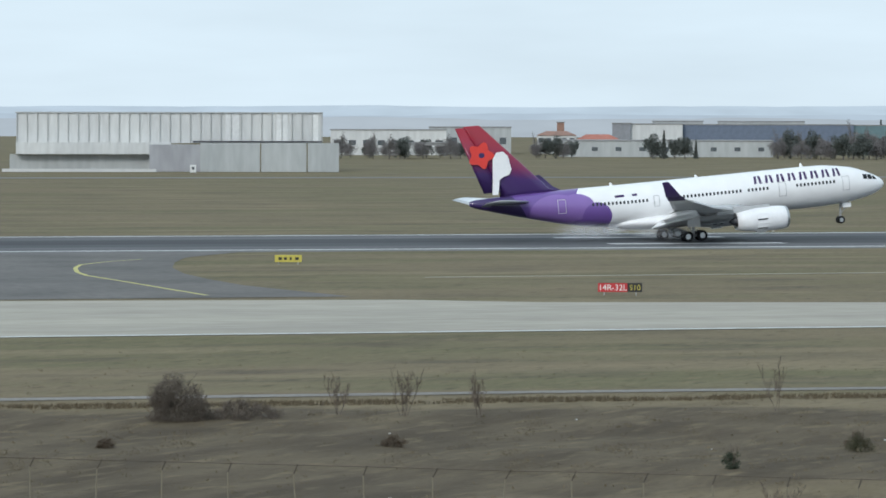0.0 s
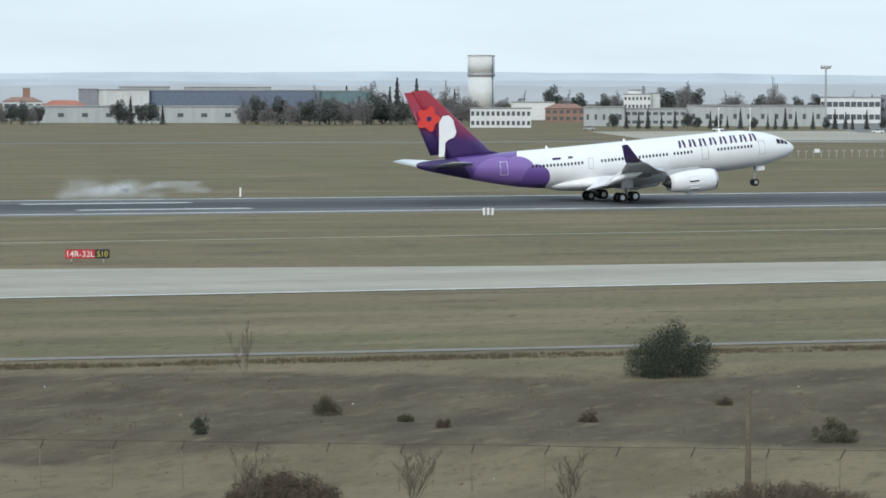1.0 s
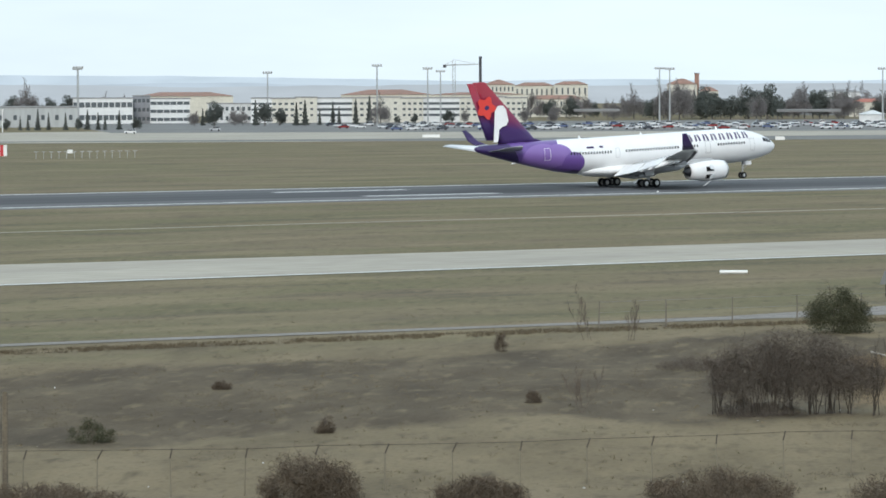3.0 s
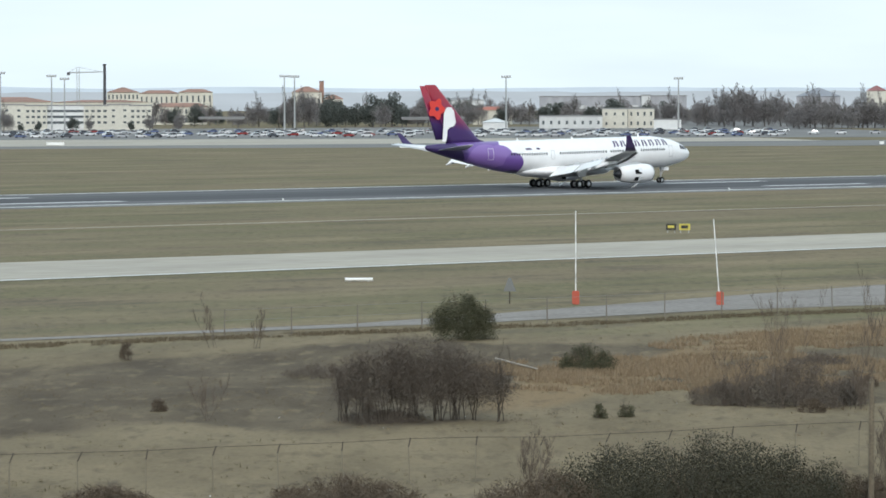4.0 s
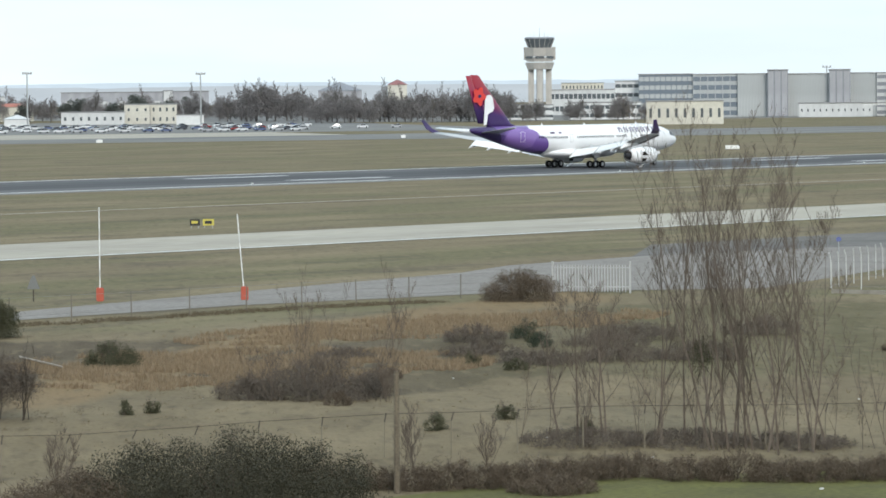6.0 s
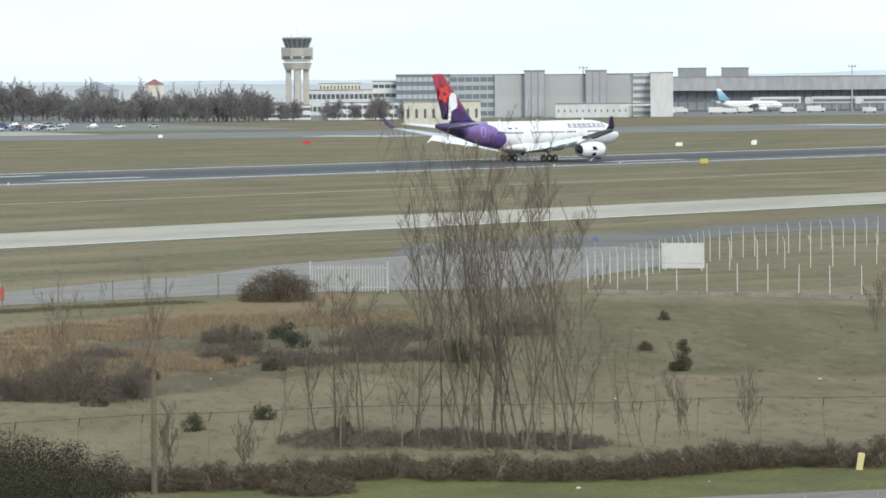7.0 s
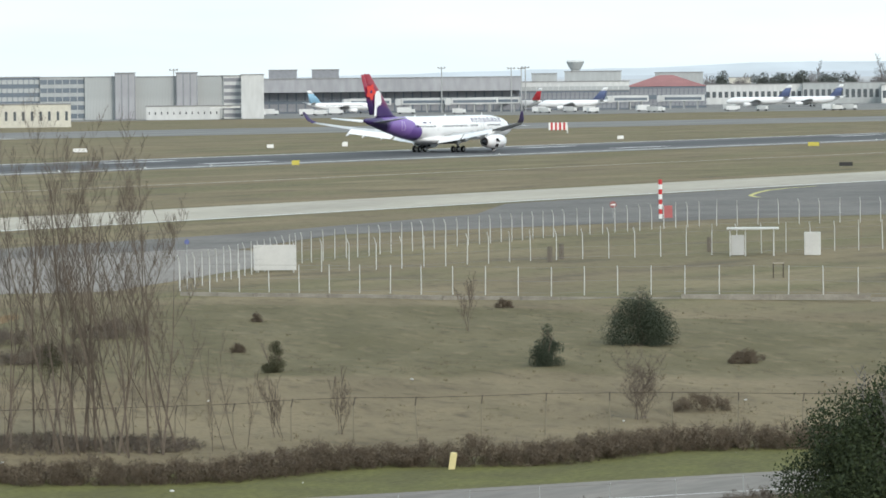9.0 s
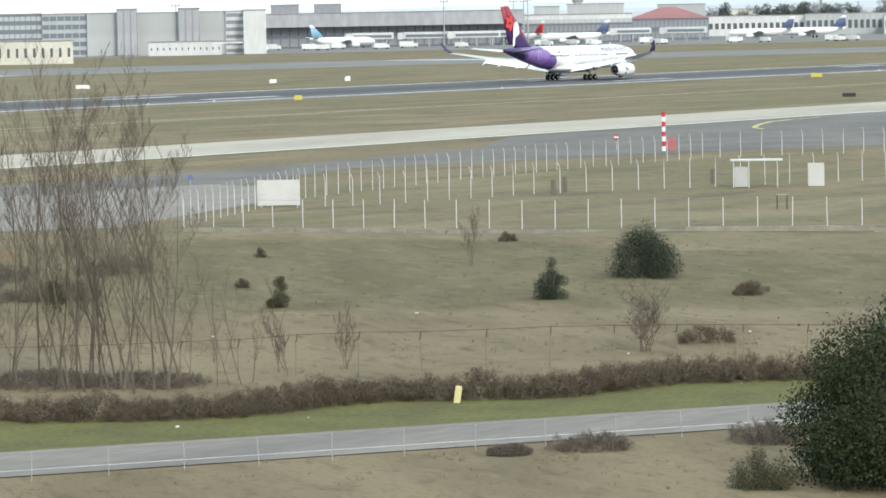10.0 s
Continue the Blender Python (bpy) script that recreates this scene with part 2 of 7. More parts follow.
def ground():
    """One sheet to the horizon, finer on the near waste land."""
    xs = [-6000, -2500, -1000, -300, -60] + list(np.arange(-20, 300, 2.0)) + [320, 400, 700, 1500, 3000, 6000]
    ys = [-3000, -600, -100, 0, 40] + list(np.arange(60, 262, 2.0)) + [280, 400, 800, 2000, 5000, 9000]
    vs = [(float(x), float(y), hgt(x, y)) for y in ys for x in xs]
    w = len(xs)
    fs = [(j * w + i, j * w + i + 1, (j + 1) * w + i + 1, (j + 1) * w + i) for j in range(len(ys) - 1) for i in range(w - 1)]
    me = mesh_from("ground", vs, fs, M_TURF, True)
    me.attributes.new("cover", "FLOAT_COLOR", "POINT").data.foreach_set("color", [c for x, y, _ in vs for c in cover_at(x, y)])
    ob = new("ground", me)
    tagged(ob, "dry winter grass and bare earth of an airfield", "ground", "", "structure")


ground()

# runway: pale shoulders, dark rubbered asphalt, white edge lines, touchdown bars
R0, R1 = -900, 2600
strip("runway_shoulder", [(R0, 527.5), (R1, 527.5)], [(R0, 461.5), (R1, 461.5)], 0.03, M_SHOULDER, label="pale grey paved runway shoulder", category="runway")
strip("runway", [(R0, 522), (R1, 522)], [(R0, 470), (R1, 470)], 0.05, M_ASPHALT, label="dark asphalt runway with white edge lines", category="runway")
strip("runway_wheel_track", [(R0, 509), (R1, 509)], [(R0, 481), (R1, 481)], 0.054, M_RUBBER, label="black tyre rubber on the runway", category="runway")
strip("runway_edge_line", [(R0, 525), (R1, 525)], [(R0, 523.2), (R1, 523.2)], 0.06, M_LINE, label="white painted runway edge line", category="marking")
strip("runway_edge_line", [(R0, 469), (R1, 469)], [(R0, 466.8), (R1, 466.8)], 0.06, M_LINE, label="white painted runway edge line", category="marking")

# parallel taxiway of pale concrete, and the exit that joins the runway
TFAR = [(-900, 346), (20, 346), (82, 338), (93, 331), (140, 321), (190, 317), (240, 315), (420, 314.8), (2600, 314.8)]
TNEAR = [(x, 285.7) for x, _ in TFAR]
strip("taxiway", TFAR, TNEAR, 0.04, M_CONCRETE, label="pale concrete taxiway beside the runway", category="taxiway")
strip("taxiway_edge_line", [(R0, 287.1), (R1, 287.1)], [(R0, 286.1), (R1, 286.1)], 0.05, M_LINE, label="white painted taxiway edge line", category="marking")


# ---- the airliner ----
def livery_material():
    """White paint that turns to purple petals and a dark tail, by place along the body."""
    m = bpy.data.materials.new("livery_paint")
    m.use_nodes = True
    n, l = m.node_tree.nodes, m.node_tree.links
    b = n["Principled BSDF"]
    b.inputs["Roughness"].default_value, b.inputs["Coat Weight"].default_value = 0.32, 0.4
    co, sp = n.new("ShaderNodeTexCoord"), n.new("ShaderNodeSeparateXYZ")
    l.new(co.outputs["Object"], sp.inputs[0])
    grime = n.new("ShaderNodeTexNoise")
    grime.inputs["Scale"].default_value, grime.inputs["Detail"].default_value = 0.6, 6.0

    def calc(op, a, c):
        k = n.new("ShaderNodeMath")
        k.operation = op
        for i, v in enumerate((a, c)):
            if isinstance(v, (int, float)):
                k.inputs[i].default_value = v
            else:
                l.new(v, k.inputs[i])
        return k.outputs[0]

    def disc(cx, cz, rx, rz):
        dx, dz = calc("DIVIDE", calc("SUBTRACT", sp.outputs[0], cx), rx), calc("DIVIDE", calc("SUBTRACT", sp.outputs[2], cz), rz)
        return calc("LESS_THAN", calc("ADD", calc("MULTIPLY", dx, dx), calc("MULTIPLY", dz, dz)), 1.0)

    def over(base, colour, fac):
        mx = n.new("ShaderNodeMix")
        mx.data_type = "RGBA"
        if isinstance(base, tuple):
            mx.inputs[6].default_value = (*base, 1)
        else:
            l.new(base, mx.inputs[6])
        mx.inputs[7].default_value = (*colour, 1)
        l.new(fac, mx.inputs[0])
        return mx.outputs[2]

    violet, mid, dark, white = (0.225, 0.13, 0.40), (0.15, 0.078, 0.31), (0.045, 0.025, 0.11), (0.86, 0.86, 0.86)
    c = over(white, mid, calc("LESS_THAN", calc("ADD", sp.outputs[0], calc("MULTIPLY", sp.outputs[2], -0.25)), -14.6))
    c = over(c, white, disc(-13.2, 7.3, 1.5, 1.1))
    c = over(c, violet, disc(-14.9, 5.9, 2.4, 1.75))
    c = over(c, mid, disc(-12.2, 4.2, 2.0, 2.1))
    c = over(c, violet, disc(-17.6, 5.6, 3.6, 2.2))
    c = over(c, dark, disc(-11.6, 2.3, 1.5, 1.1))
    c = over(c, dark, calc("LESS_THAN", calc("ADD", calc("MULTIPLY", sp.outputs[2], 1.0), calc("MULTIPLY", sp.outputs[0], 0.22)), -0.55))
    c = over(c, dark, calc("LESS_THAN", calc("ADD", sp.outputs[0], calc("MULTIPLY", sp.outputs[2], 0.6)), -18.4))
    mul, rng = n.new("ShaderNodeMix"), n.new("ShaderNodeMapRange")
    mul.data_type, mul.blend_type, mul.inputs[0].default_value = "RGBA", "MULTIPLY", 1.0
    rng.inputs["To Min"].default_value, rng.inputs["To Max"].default_value = 0.9, 1.04
    l.new(co.outputs["Object"], grime.inputs["Vector"])
    l.new(grime.outputs[0], rng.inputs[0])
    l.new(c, mul.inputs[6])
    l.new(rng.outputs[0], mul.inputs[7])
    l.new(mul.outputs[2], b.inputs["Base Color"])
    return m


def fin_material():
    """Crimson at the fin's head, fading through magenta into dark purple at its foot."""
    m = bpy.data.materials.new("fin_paint")
    m.use_nodes = True
    n, l = m.node_tree.nodes, m.node_tree.links
    b = n["Principled BSDF"]
    b.inputs["Roughness"].default_value, b.inputs["Coat Weight"].default_value = 0.35, 0.3
    co, sp, ra, ramp = n.new("ShaderNodeTexCoord"), n.new("ShaderNodeSeparateXYZ"), n.new("ShaderNodeMapRange"), n.new("ShaderNodeValToRGB")
    ra.inputs["From Min"].default_value, ra.inputs["From Max"].default_value = -18.0, 1.0
    mix = n.new("ShaderNodeMath")
    mix.operation, mix.inputs[1].default_value = "MULTIPLY_ADD", 1.15
    l.new(co.outputs["Object"], sp.inputs[0])
    lean = n.new("ShaderNodeMath")
    lean.operation, lean.inputs[1].default_value = "MULTIPLY", 0.25
    l.new(sp.outputs[0], lean.inputs[0])
    l.new(sp.outputs[2], mix.inputs[0])
    l.new(lean.outputs[0], mix.inputs[2])
    ra.inputs["From Min"].default_value, ra.inputs["From Max"].default_value = 3.5, 12.0
    l.new(mix.outputs[0], ra.inputs[0])
    l.new(ra.outputs[0], ramp.inputs[0])
    e = ramp.color_ramp.elements
    e[0].position, e[0].color = 0.0, (0.04, 0.018, 0.10, 1)
    e[1].position, e[1].color = 1.0, (0.30, 0.012, 0.030, 1)
    for p, c in ((0.34, (0.055, 0.022, 0.13, 1)), (0.52, (0.16, 0.012, 0.075, 1)), (0.72, (0.24, 0.012, 0.05, 1))):
        k = e.new(p)
        k.color = c
    l.new(ramp.outputs[0], b.inputs["Base Color"])
    return m


M_LIVERY, M_FIN = livery_material(), fin_material()
M_WHITE = material("white_aircraft_paint", (0.86, 0.86, 0.86), 0.35, 0, 0.05, 0.5, (0.81, 0.81, 0.82), 0, 0.3)
M_WING = material("grey_wing_paint", (0.52, 0.53, 0.54), 0.45, 0, 0.1, 0.5, (0.44, 0.45, 0.46), 0, 0.2)
M_SILVER = material("bare_metal", (0.6, 0.6, 0.6), 0.35, 0.9, 0.1, 1.0)
M_DARKMETAL = material("dark_metal", (0.09, 0.09, 0.10), 0.5, 0.6, 0.2, 2.0)
M_TYRE = material("black_tyre", (0.022, 0.022, 0.024), 0.9, 0, 0.3, 3.0)
M_VIOLET = plain("violet_lettering", (0.075, 0.035, 0.16), 0.4)
M_PURPLE = plain("dark_purple_paint", (0.04, 0.02, 0.10), 0.4)
M_CORAL = plain("coral_paint", (0.70, 0.050, 0.038), 0.45)
M_GLASS = plain("dark_glass", (0.02, 0.022, 0.028), 0.12, 0, 0.5)
M_BLACK = plain("black_opening", (0.012, 0.012, 0.013), 0.8)
M_STRUT = plain("grey_strut", (0.38, 0.38, 0.38), 0.45, 0.3)

UP = 0.4
FUSE = ((29.4, 4.9, 0.06), (29.15, 4.9, 0.5), (28.65, 4.92, 0.9), (27.75, 4.98, 1.35), (26.5, 5.1, 1.82), (24.8, 5.24, 2.28),
        (22.6, 5.33, 2.58), (20.5, 5.39, 2.77), (18, 5.4, 2.82), (0, 5.4, 2.82), (-8, 5.4, 2.82), (-11, 5.5, 2.75), (-14, 5.75, 2.52),
        (-17, 6.08, 2.2), (-20, 6.45, 1.82), (-23, 6.82, 1.4), (-26, 7.2, 0.95), (-28, 7.45, 0.62), (-28.8, 7.55, 0.4), (-29.0, 7.58, 0.26))


def fuse_at(x):
    for (a, za, ra), (c, zc, rc) in zip(FUSE, FUSE[1:]):
        if c <= x <= a:
            f = (x - c) / (a - c)
            return zc + (za - zc) * f, rc + (ra - rc) * f
    return 5.0, 2.8


def skin(x, z, out=0.02, side=-1):
    """A point on the body's skin at station x and height z."""
    z += UP
    zc, r = fuse_at(x)
    d = max(-0.98, min(0.98, (z - zc) / r))
    return Vector((x, side * (r * math.sqrt(1 - d * d) + out), z))


def lathe(stations, seg=36):
    """Rings along x of (x, centre z, radius, width factor) joined into a skin with closed ends."""
    bm = bmesh.new()
    rings = []
    for st in stations:
        x, zc, r = st[:3]
        w = st[3] if len(st) > 3 else 1.0
        rings.append([bm.verts.new((x, w * r * math.cos(2 * math.pi * i / seg), zc + r * math.sin(2 * math.pi * i / seg))) for i in range(seg)])
    for a, b in zip(rings, rings[1:]):
        for i in range(seg):
            bm.faces.new((a[i], a[(i + 1) % seg], b[(i + 1) % seg], b[i]))
    bm.faces.new(rings[0])
    bm.faces.new(rings[-1])
    return bm


FOIL = ((0, 0), (0.02, 0.35), (0.1, 0.75), (0.3, 1.0), (0.55, 0.8), (0.8, 0.38), (1, 0.03), (0.8, -0.12), (0.5, -0.42), (0.25, -0.5), (0.08, -0.38), (0.02, -0.2))


def blade(sections, upright=False):
    """A wing or fin through sections (lead x, y, z, chord, thickness); chords run aft."""
    bm = bmesh.new()
    rings = []
    for lx, y, z, c, t in sections:
        ring = []
        for u, v in FOIL:
            if upright:
                ring.append(bm.verts.new((lx - u * c, y + (v if v > 0 else v * 2) * t * 0.5, z)))
            else:
                ring.append(bm.verts.new((lx - u * c, y, z + v * t * 0.62)))
        rings.append(ring)
    k = len(FOIL)
    for a, b in zip(rings, rings[1:]):
        for i in range(k):
            bm.faces.new((a[i], a[(i + 1) % k], b[(i + 1) % k], b[i]))
    bm.faces.new(rings[0])
    bm.faces.new(rings[-1])
    return bm


def plate(points, normal_out, depth=0.03):
    """A thin solid from an outline of 3D points, thickened towards normal_out."""
    bm = bmesh.new()
    lo = [bm.verts.new(p) for p in points]
    hi = [bm.verts.new(Vector(p) + Vector(normal_out) * depth) for p in points]
    bm.faces.new(lo)
    bm.faces.new(hi)
    for i in range(len(lo)):
        bm.faces.new((lo[i], lo[(i + 1) % len(lo)], hi[(i + 1) % len(lo)], hi[i]))
    return bm


def wing_at(s, y):
    """Lead edge x, z, chord and thickness of the wing at span y."""
    rows = ((2.0, 9.3, 3.35, 12.2, 1.5), (9.4, 4.2, 4.0, 7.6, 0.95), (20.0, -2.5, 5.25, 4.7, 0.55), (28.3, -7.7, 6.75, 2.5, 0.28))
    for a, b in zip(rows, rows[1:]):
        if a[0] <= y <= b[0]:
            f = (y - a[0]) / (b[0] - a[0])
            return [p + (q - p) * f for p, q in zip(a, b)][1:]
    return rows[-1][1:]


def wheel_set(gear, positions, r, w):
    tyre_bm = bmesh.new()
    seg = 20
    prof = ((0.55, -0.5), (0.85, -0.5), (0.97, -0.36), (1.0, -0.15), (1.0, 0.15), (0.97, 0.36), (0.85, 0.5), (0.55, 0.5))
    rings = [[tyre_bm.verts.new((p * r * math.cos(2 * math.pi * i / seg), q * w, p * r * math.sin(2 * math.pi * i / seg))) for p, q in prof] for i in range(seg)]
    for i in range(seg):
        a, b = rings[i], rings[(i + 1) % seg]
        for j in range(len(prof)):
            tyre_bm.faces.new((a[j], a[(j + 1) % len(prof)], b[(j + 1) % len(prof)], b[j]))
    rim_bm = tube(bmesh.new(), (0, -w * 0.32, 0), (0, w * 0.32, 0), r * 0.56, r * 0.56, 18)
    tube(rim_bm, (0, -w * 0.45, 0), (0, w * 0.45, 0), r * 0.2, r * 0.2, 10)
    for i, p in enumerate(positions):
        m = Matrix.Translation(p)
        if i == 0:
            t0 = part("tyre", tyre_bm, M_TYRE, gear, "worn black aircraft tyre", True, m)
            r0 = part("rim", rim_bm, M_SILVER, gear, "grey metal wheel rim", False, m)
        else:
            share("tyre", t0.data, gear, m, "worn black aircraft tyre")
            share("rim", r0.data, gear, m, "grey metal wheel rim")


def engine(plane, y):
    cz, s = 2.25, 1 if y > 0 else -1
    prof = [(11.7, 1.22), (11.85, 1.32), (11.75, 1.42), (11.0, 1.56), (9.6, 1.62), (7.6, 1.58), (5.8, 1.36), (4.7, 1.12), (4.7, 1.02), (5.6, 0.9)]
    seg = 36

    def spin(pr, sign=1):
        bm = bmesh.new()
        rg = [[bm.verts.new((x, y + r * math.cos(2 * math.pi * i / seg), cz + r * math.sin(2 * math.pi * i / seg))) for i in range(seg)] for x, r in pr]
        for a, b in zip(rg, rg[1:]):
            for i in range(seg):
                bm.faces.new((a[i], a[(i + 1) % seg], b[(i + 1) % seg], b[i]))
        return bm

    nac = part("engine", spin(prof), M_WHITE, plane, "white engine nacelle", True)
    part("inlet_lip", spin([(11.2, 1.24), (11.72, 1.23), (11.88, 1.32), (11.77, 1.43), (11.5, 1.49)]), M_SILVER, nac, "polished metal inlet lip", True)
    part("inlet_duct", spin([(11.2, 1.24), (10.2, 1.22), (10.0, 0.3), (10.6, 0.02)]), M_DARKMETAL, nac, "dark fan inside the inlet", True)
    part("exhaust_cone", spin([(5.6, 0.9), (5.0, 0.75), (4.3, 0.45), (3.7, 0.05)]), M_DARKMETAL, nac, "dark metal exhaust cone", True)
    band = lambda r, x0, x1, a0, a1: [(x, y + r * math.cos(a), cz + r * math.sin(a)) for x, a in ((x0, a0), (x1, a0), (x1, a1), (x0, a1))]
    for a in (200, 250, 155, 330):
        a0, a1 = radians(a), radians(a + 26)
        part("reverser_opening", plate(band(1.63, 7.3, 8.7, a0, a1), (0, math.cos((a0 + a1) / 2), math.sin((a0 + a1) / 2)), 0.03), M_BLACK, nac, "black thrust reverser opening")
    py = bmesh.new()
    box(py, 2.0, 9.6, y - 0.3, y + 0.3, cz + 1.15, 4.15, 0.1)
    part("pylon", py, M_WING, plane, "grey engine pylon")
    for a in (192, 243, 150, 322):
        am = radians(a + 13)
        r = 1.66
        bm = boxed(-0.75, 0.75, -0.36, 0.36, 0.0, 0.07, bevel=0.02)
        m = Matrix.Translation((8.0, y + r * math.cos(am), cz + r * math.sin(am))) @ Matrix.Rotation(am - math.pi / 2, 4, "X")
        d = part("reverser_door", bm, M_WHITE, plane, "white thrust reverser door", False, m)
        REVERSERS.append((d, m))


REVERSERS, SPOILERS = [], []


def airliner():
    plane = thing("airliner", "white and purple twin-engine airliner landing on the runway", "airliner")
    fus = part("fuselage", lathe(FUSE), M_LIVERY, plane, "white fuselage with purple petals on the tail", True)
    part("belly_fairing", lathe([(11, 3.0, 0.4, 2.6), (9, 2.95, 0.95, 2.6), (5, 2.9, 1.15, 2.65), (-4, 2.9, 1.15, 2.65), (-8, 3.0, 0.85, 2.5), (-10.5, 3.1, 0.3, 2.2)]), M_WHITE, plane, "white belly fairing", True)
    # fin and rudder
    part("fin", blade([(-15.4, 0, 7.95, 9.4, 0.25), (-17.9, 0, 8.7, 6.8, 0.75), (-26.6, 0, 17.75, 2.35, 0.3), (-26.9, 0, 17.9, 2.05, 0.12)], True), M_FIN, plane, "crimson and purple tail fin", True)
    part("rudder", blade([(-24.5, 0, 8.8, 2.4, 0.36), (-28.85, 0, 17.75, 1.25, 0.2)], True), M_FIN, plane, "crimson and purple rudder", True)
    fy = -0.50
    pts = []
    for i in range(40):
        a = 2 * math.pi * i / 40
        r = 1.55 + 0.3 * math.cos(5 * a + 0.5)
        pts.append((-27.0 + r * 1.0 * math.cos(a), fy, 13.9 + r * math.sin(a)))
    part("flower_emblem", plate(pts, (0, -1, 0), 0.03), M_CORAL, plane, "coral red flower emblem")
    part("flower_heart", plate([(-26.9 + 0.42 * math.cos(i * 0.63), fy - 0.035, 13.9 + 0.36 * math.sin(i * 0.63)) for i in range(10)], (0, -1, 0), 0.02), M_PURPLE, plane, "dark heart of the flower emblem")
    blob = [(-23.9, 8.0), (-24.6, 8.0), (-24.4, 10.0), (-24.3, 11.6), (-24.2, 12.8), (-23.7, 13.6), (-22.9, 13.65), (-22.35, 13.0), (-22.2, 12.0), (-22.05, 11.2), (-22.4, 10.5), (-23.1, 10.3), (-23.6, 9.9), (-23.7, 9.0)]
    part("white_emblem", plate([(-24.5 + (x + 23.4) * 1.15, fy + 0.01, z + 0.5) for x, z in blob], (0, -1, 0), 0.03), M_WHITE, plane, "plain white emblem on the fin")
    # tailplanes
    for s in (-1, 1):
        part("tailplane", blade([(-20.8, s * 0.9, 7.15, 6.2, 0.55), (-26.6, s * 9.6, 8.0, 2.1, 0.22)]), M_WING if s < 0 else M_WHITE, plane, "grey horizontal tailplane", True)
        part("elevator", blade([(-26.5, s * 1.6, 7.12, 1.4, 0.22), (-28.2, s * 9.3, 7.95, 0.8, 0.12)]), M_WING, plane, "grey elevator", True)
    # wings, winglets, flaps, spoilers, slats, flap track fairings
    for s in (-1, 1):
        ys = (2.0, 5.5, 9.4, 14.5, 20.0, 24.5, 28.3)
        secs = []
        for y in ys:
            lx, z, c, t = wing_at(s, y)
            secs.append((lx, s * y, z, c, t))
        part("wing", blade(secs), M_WING, plane, "grey swept wing", True)
        part("winglet", blade([(-7.9, s * 28.3, 6.8, 2.4, 0.25), (-9.0, s * 29.3, 7.5, 1.9, 0.2), (-10.6, s * 30.1, 9.3, 0.9, 0.1)]), M_PURPLE, plane, "dark purple winglet", True)
        for y0, y1 in ((3.2, 9.2), (9.8, 19.6)):
            secs = []
            for y in (y0, (y0 + y1) / 2, y1):
                lx, z, c, t = wing_at(s, y)
                secs.append((0, y, z, c, lx))
            bm = bmesh.new()
            rows = []
            for _, y, z, c, lx in secs:
                te, fc = lx - c, 0.17 * c + 0.75
                u, dn = math.cos(radians(32)), math.sin(radians(32))
                ring = [(te + 0.25, z - 0.02), (te + 0.05, z + 0.14), (te - fc * 0.4 * u, z + 0.1 - fc * 0.4 * dn), (te - fc * u, z - fc * dn), (te - fc * 0.4 * u + 0.1, z - 0.2 - fc * 0.4 * dn), (te + 0.15, z - 0.18)]
                rows.append([bm.verts.new((p, s * y, q)) for p, q in ring])
            for a, b in zip(rows, rows[1:]):
                for i in range(6):
                    bm.faces.new((a[i], a[(i + 1) % 6], b[(i + 1) % 6], b[i]))
            bm.faces.new(rows[0])
            bm.faces.new(rows[-1])
            part("flap", bm, M_WHITE, plane, "extended white landing flap")
        for y0, y1 in ((3.2, 8.4), (10.0, 27.4)):
            rows = []
            bm = bmesh.new()
            for y in (y0, (y0 + y1) / 2, y1):
                lx, z, c, t = wing_at(s, y)
                rows.append([bm.verts.new((lx + p, s * y, z + q)) for p, q in ((-0.1, 0.32 * t), (0.45, -0.05), (0.52, -0.28), (0.3, -0.3), (-0.2, 0.2 * t))])
            for a, b in zip(rows, rows[1:]):
                for i in range(5):
                    bm.faces.new((a[i], a[(i + 1) % 5], b[(i + 1) % 5], b[i]))
            bm.faces.new(rows[0])
            bm.faces.new(rows[-1])
            part("slat", bm, M_SILVER, plane, "extended leading edge slat")
        for y in (7.0, 11.8, 16.0, 19.6):
            lx, z, c, t = wing_at(s, y)
            te = lx - c
            bm = lathe([(te + 3.2, z - 0.42, 0.06), (te + 2.3, z - 0.52, 0.3), (te + 0.6, z - 0.62, 0.4), (te - 1.0, z - 1.0, 0.3), (te - 2.0, z - 1.35, 0.05)], 12)
            bmesh.ops.translate(bm, vec=(0, s * y, 0), verts=bm.verts)
            part("flap_track_fairing", bm, M_WHITE, plane, "white flap track fairing", True)
        for y0, y1 in ((4.0, 7.6), (10.2, 12.4), (12.6, 14.8), (15.0, 17.2), (17.4, 19.4)):
            lx, z, c, t = wing_at(s, (y0 + y1) / 2)
            (l0, z0, c0, t0), (l1, z1, c1, t1) = wing_at(s, y0), wing_at(s, y1)
            hx, hz = lx - 0.7 * c, z + 0.36 * t + 0.05
            sk = (l0 - 0.7 * c0) - (l1 - 0.7 * c1)
            w = y1 - y0
            ch = 0.14 * c + 0.35
            bm = bmesh.new()
            vs = []
            for zz in (0.0, 0.06):
                vs.append([bm.verts.new(p) for p in ((sk / 2, -s * w / 2, zz - (z1 - z0) / 2), (-sk / 2, s * w / 2, zz + (z1 - z0) / 2), (-sk / 2 - ch, s * w / 2, zz + (z1 - z0) / 2), (sk / 2 - ch, -s * w / 2, zz - (z1 - z0) / 2))])
            bm.faces.new(vs[0])
            bm.faces.new(vs[1])
            for i in range(4):
                bm.faces.new((vs[0][i], vs[0][(i + 1) % 4], vs[1][(i + 1) % 4], vs[1][i]))
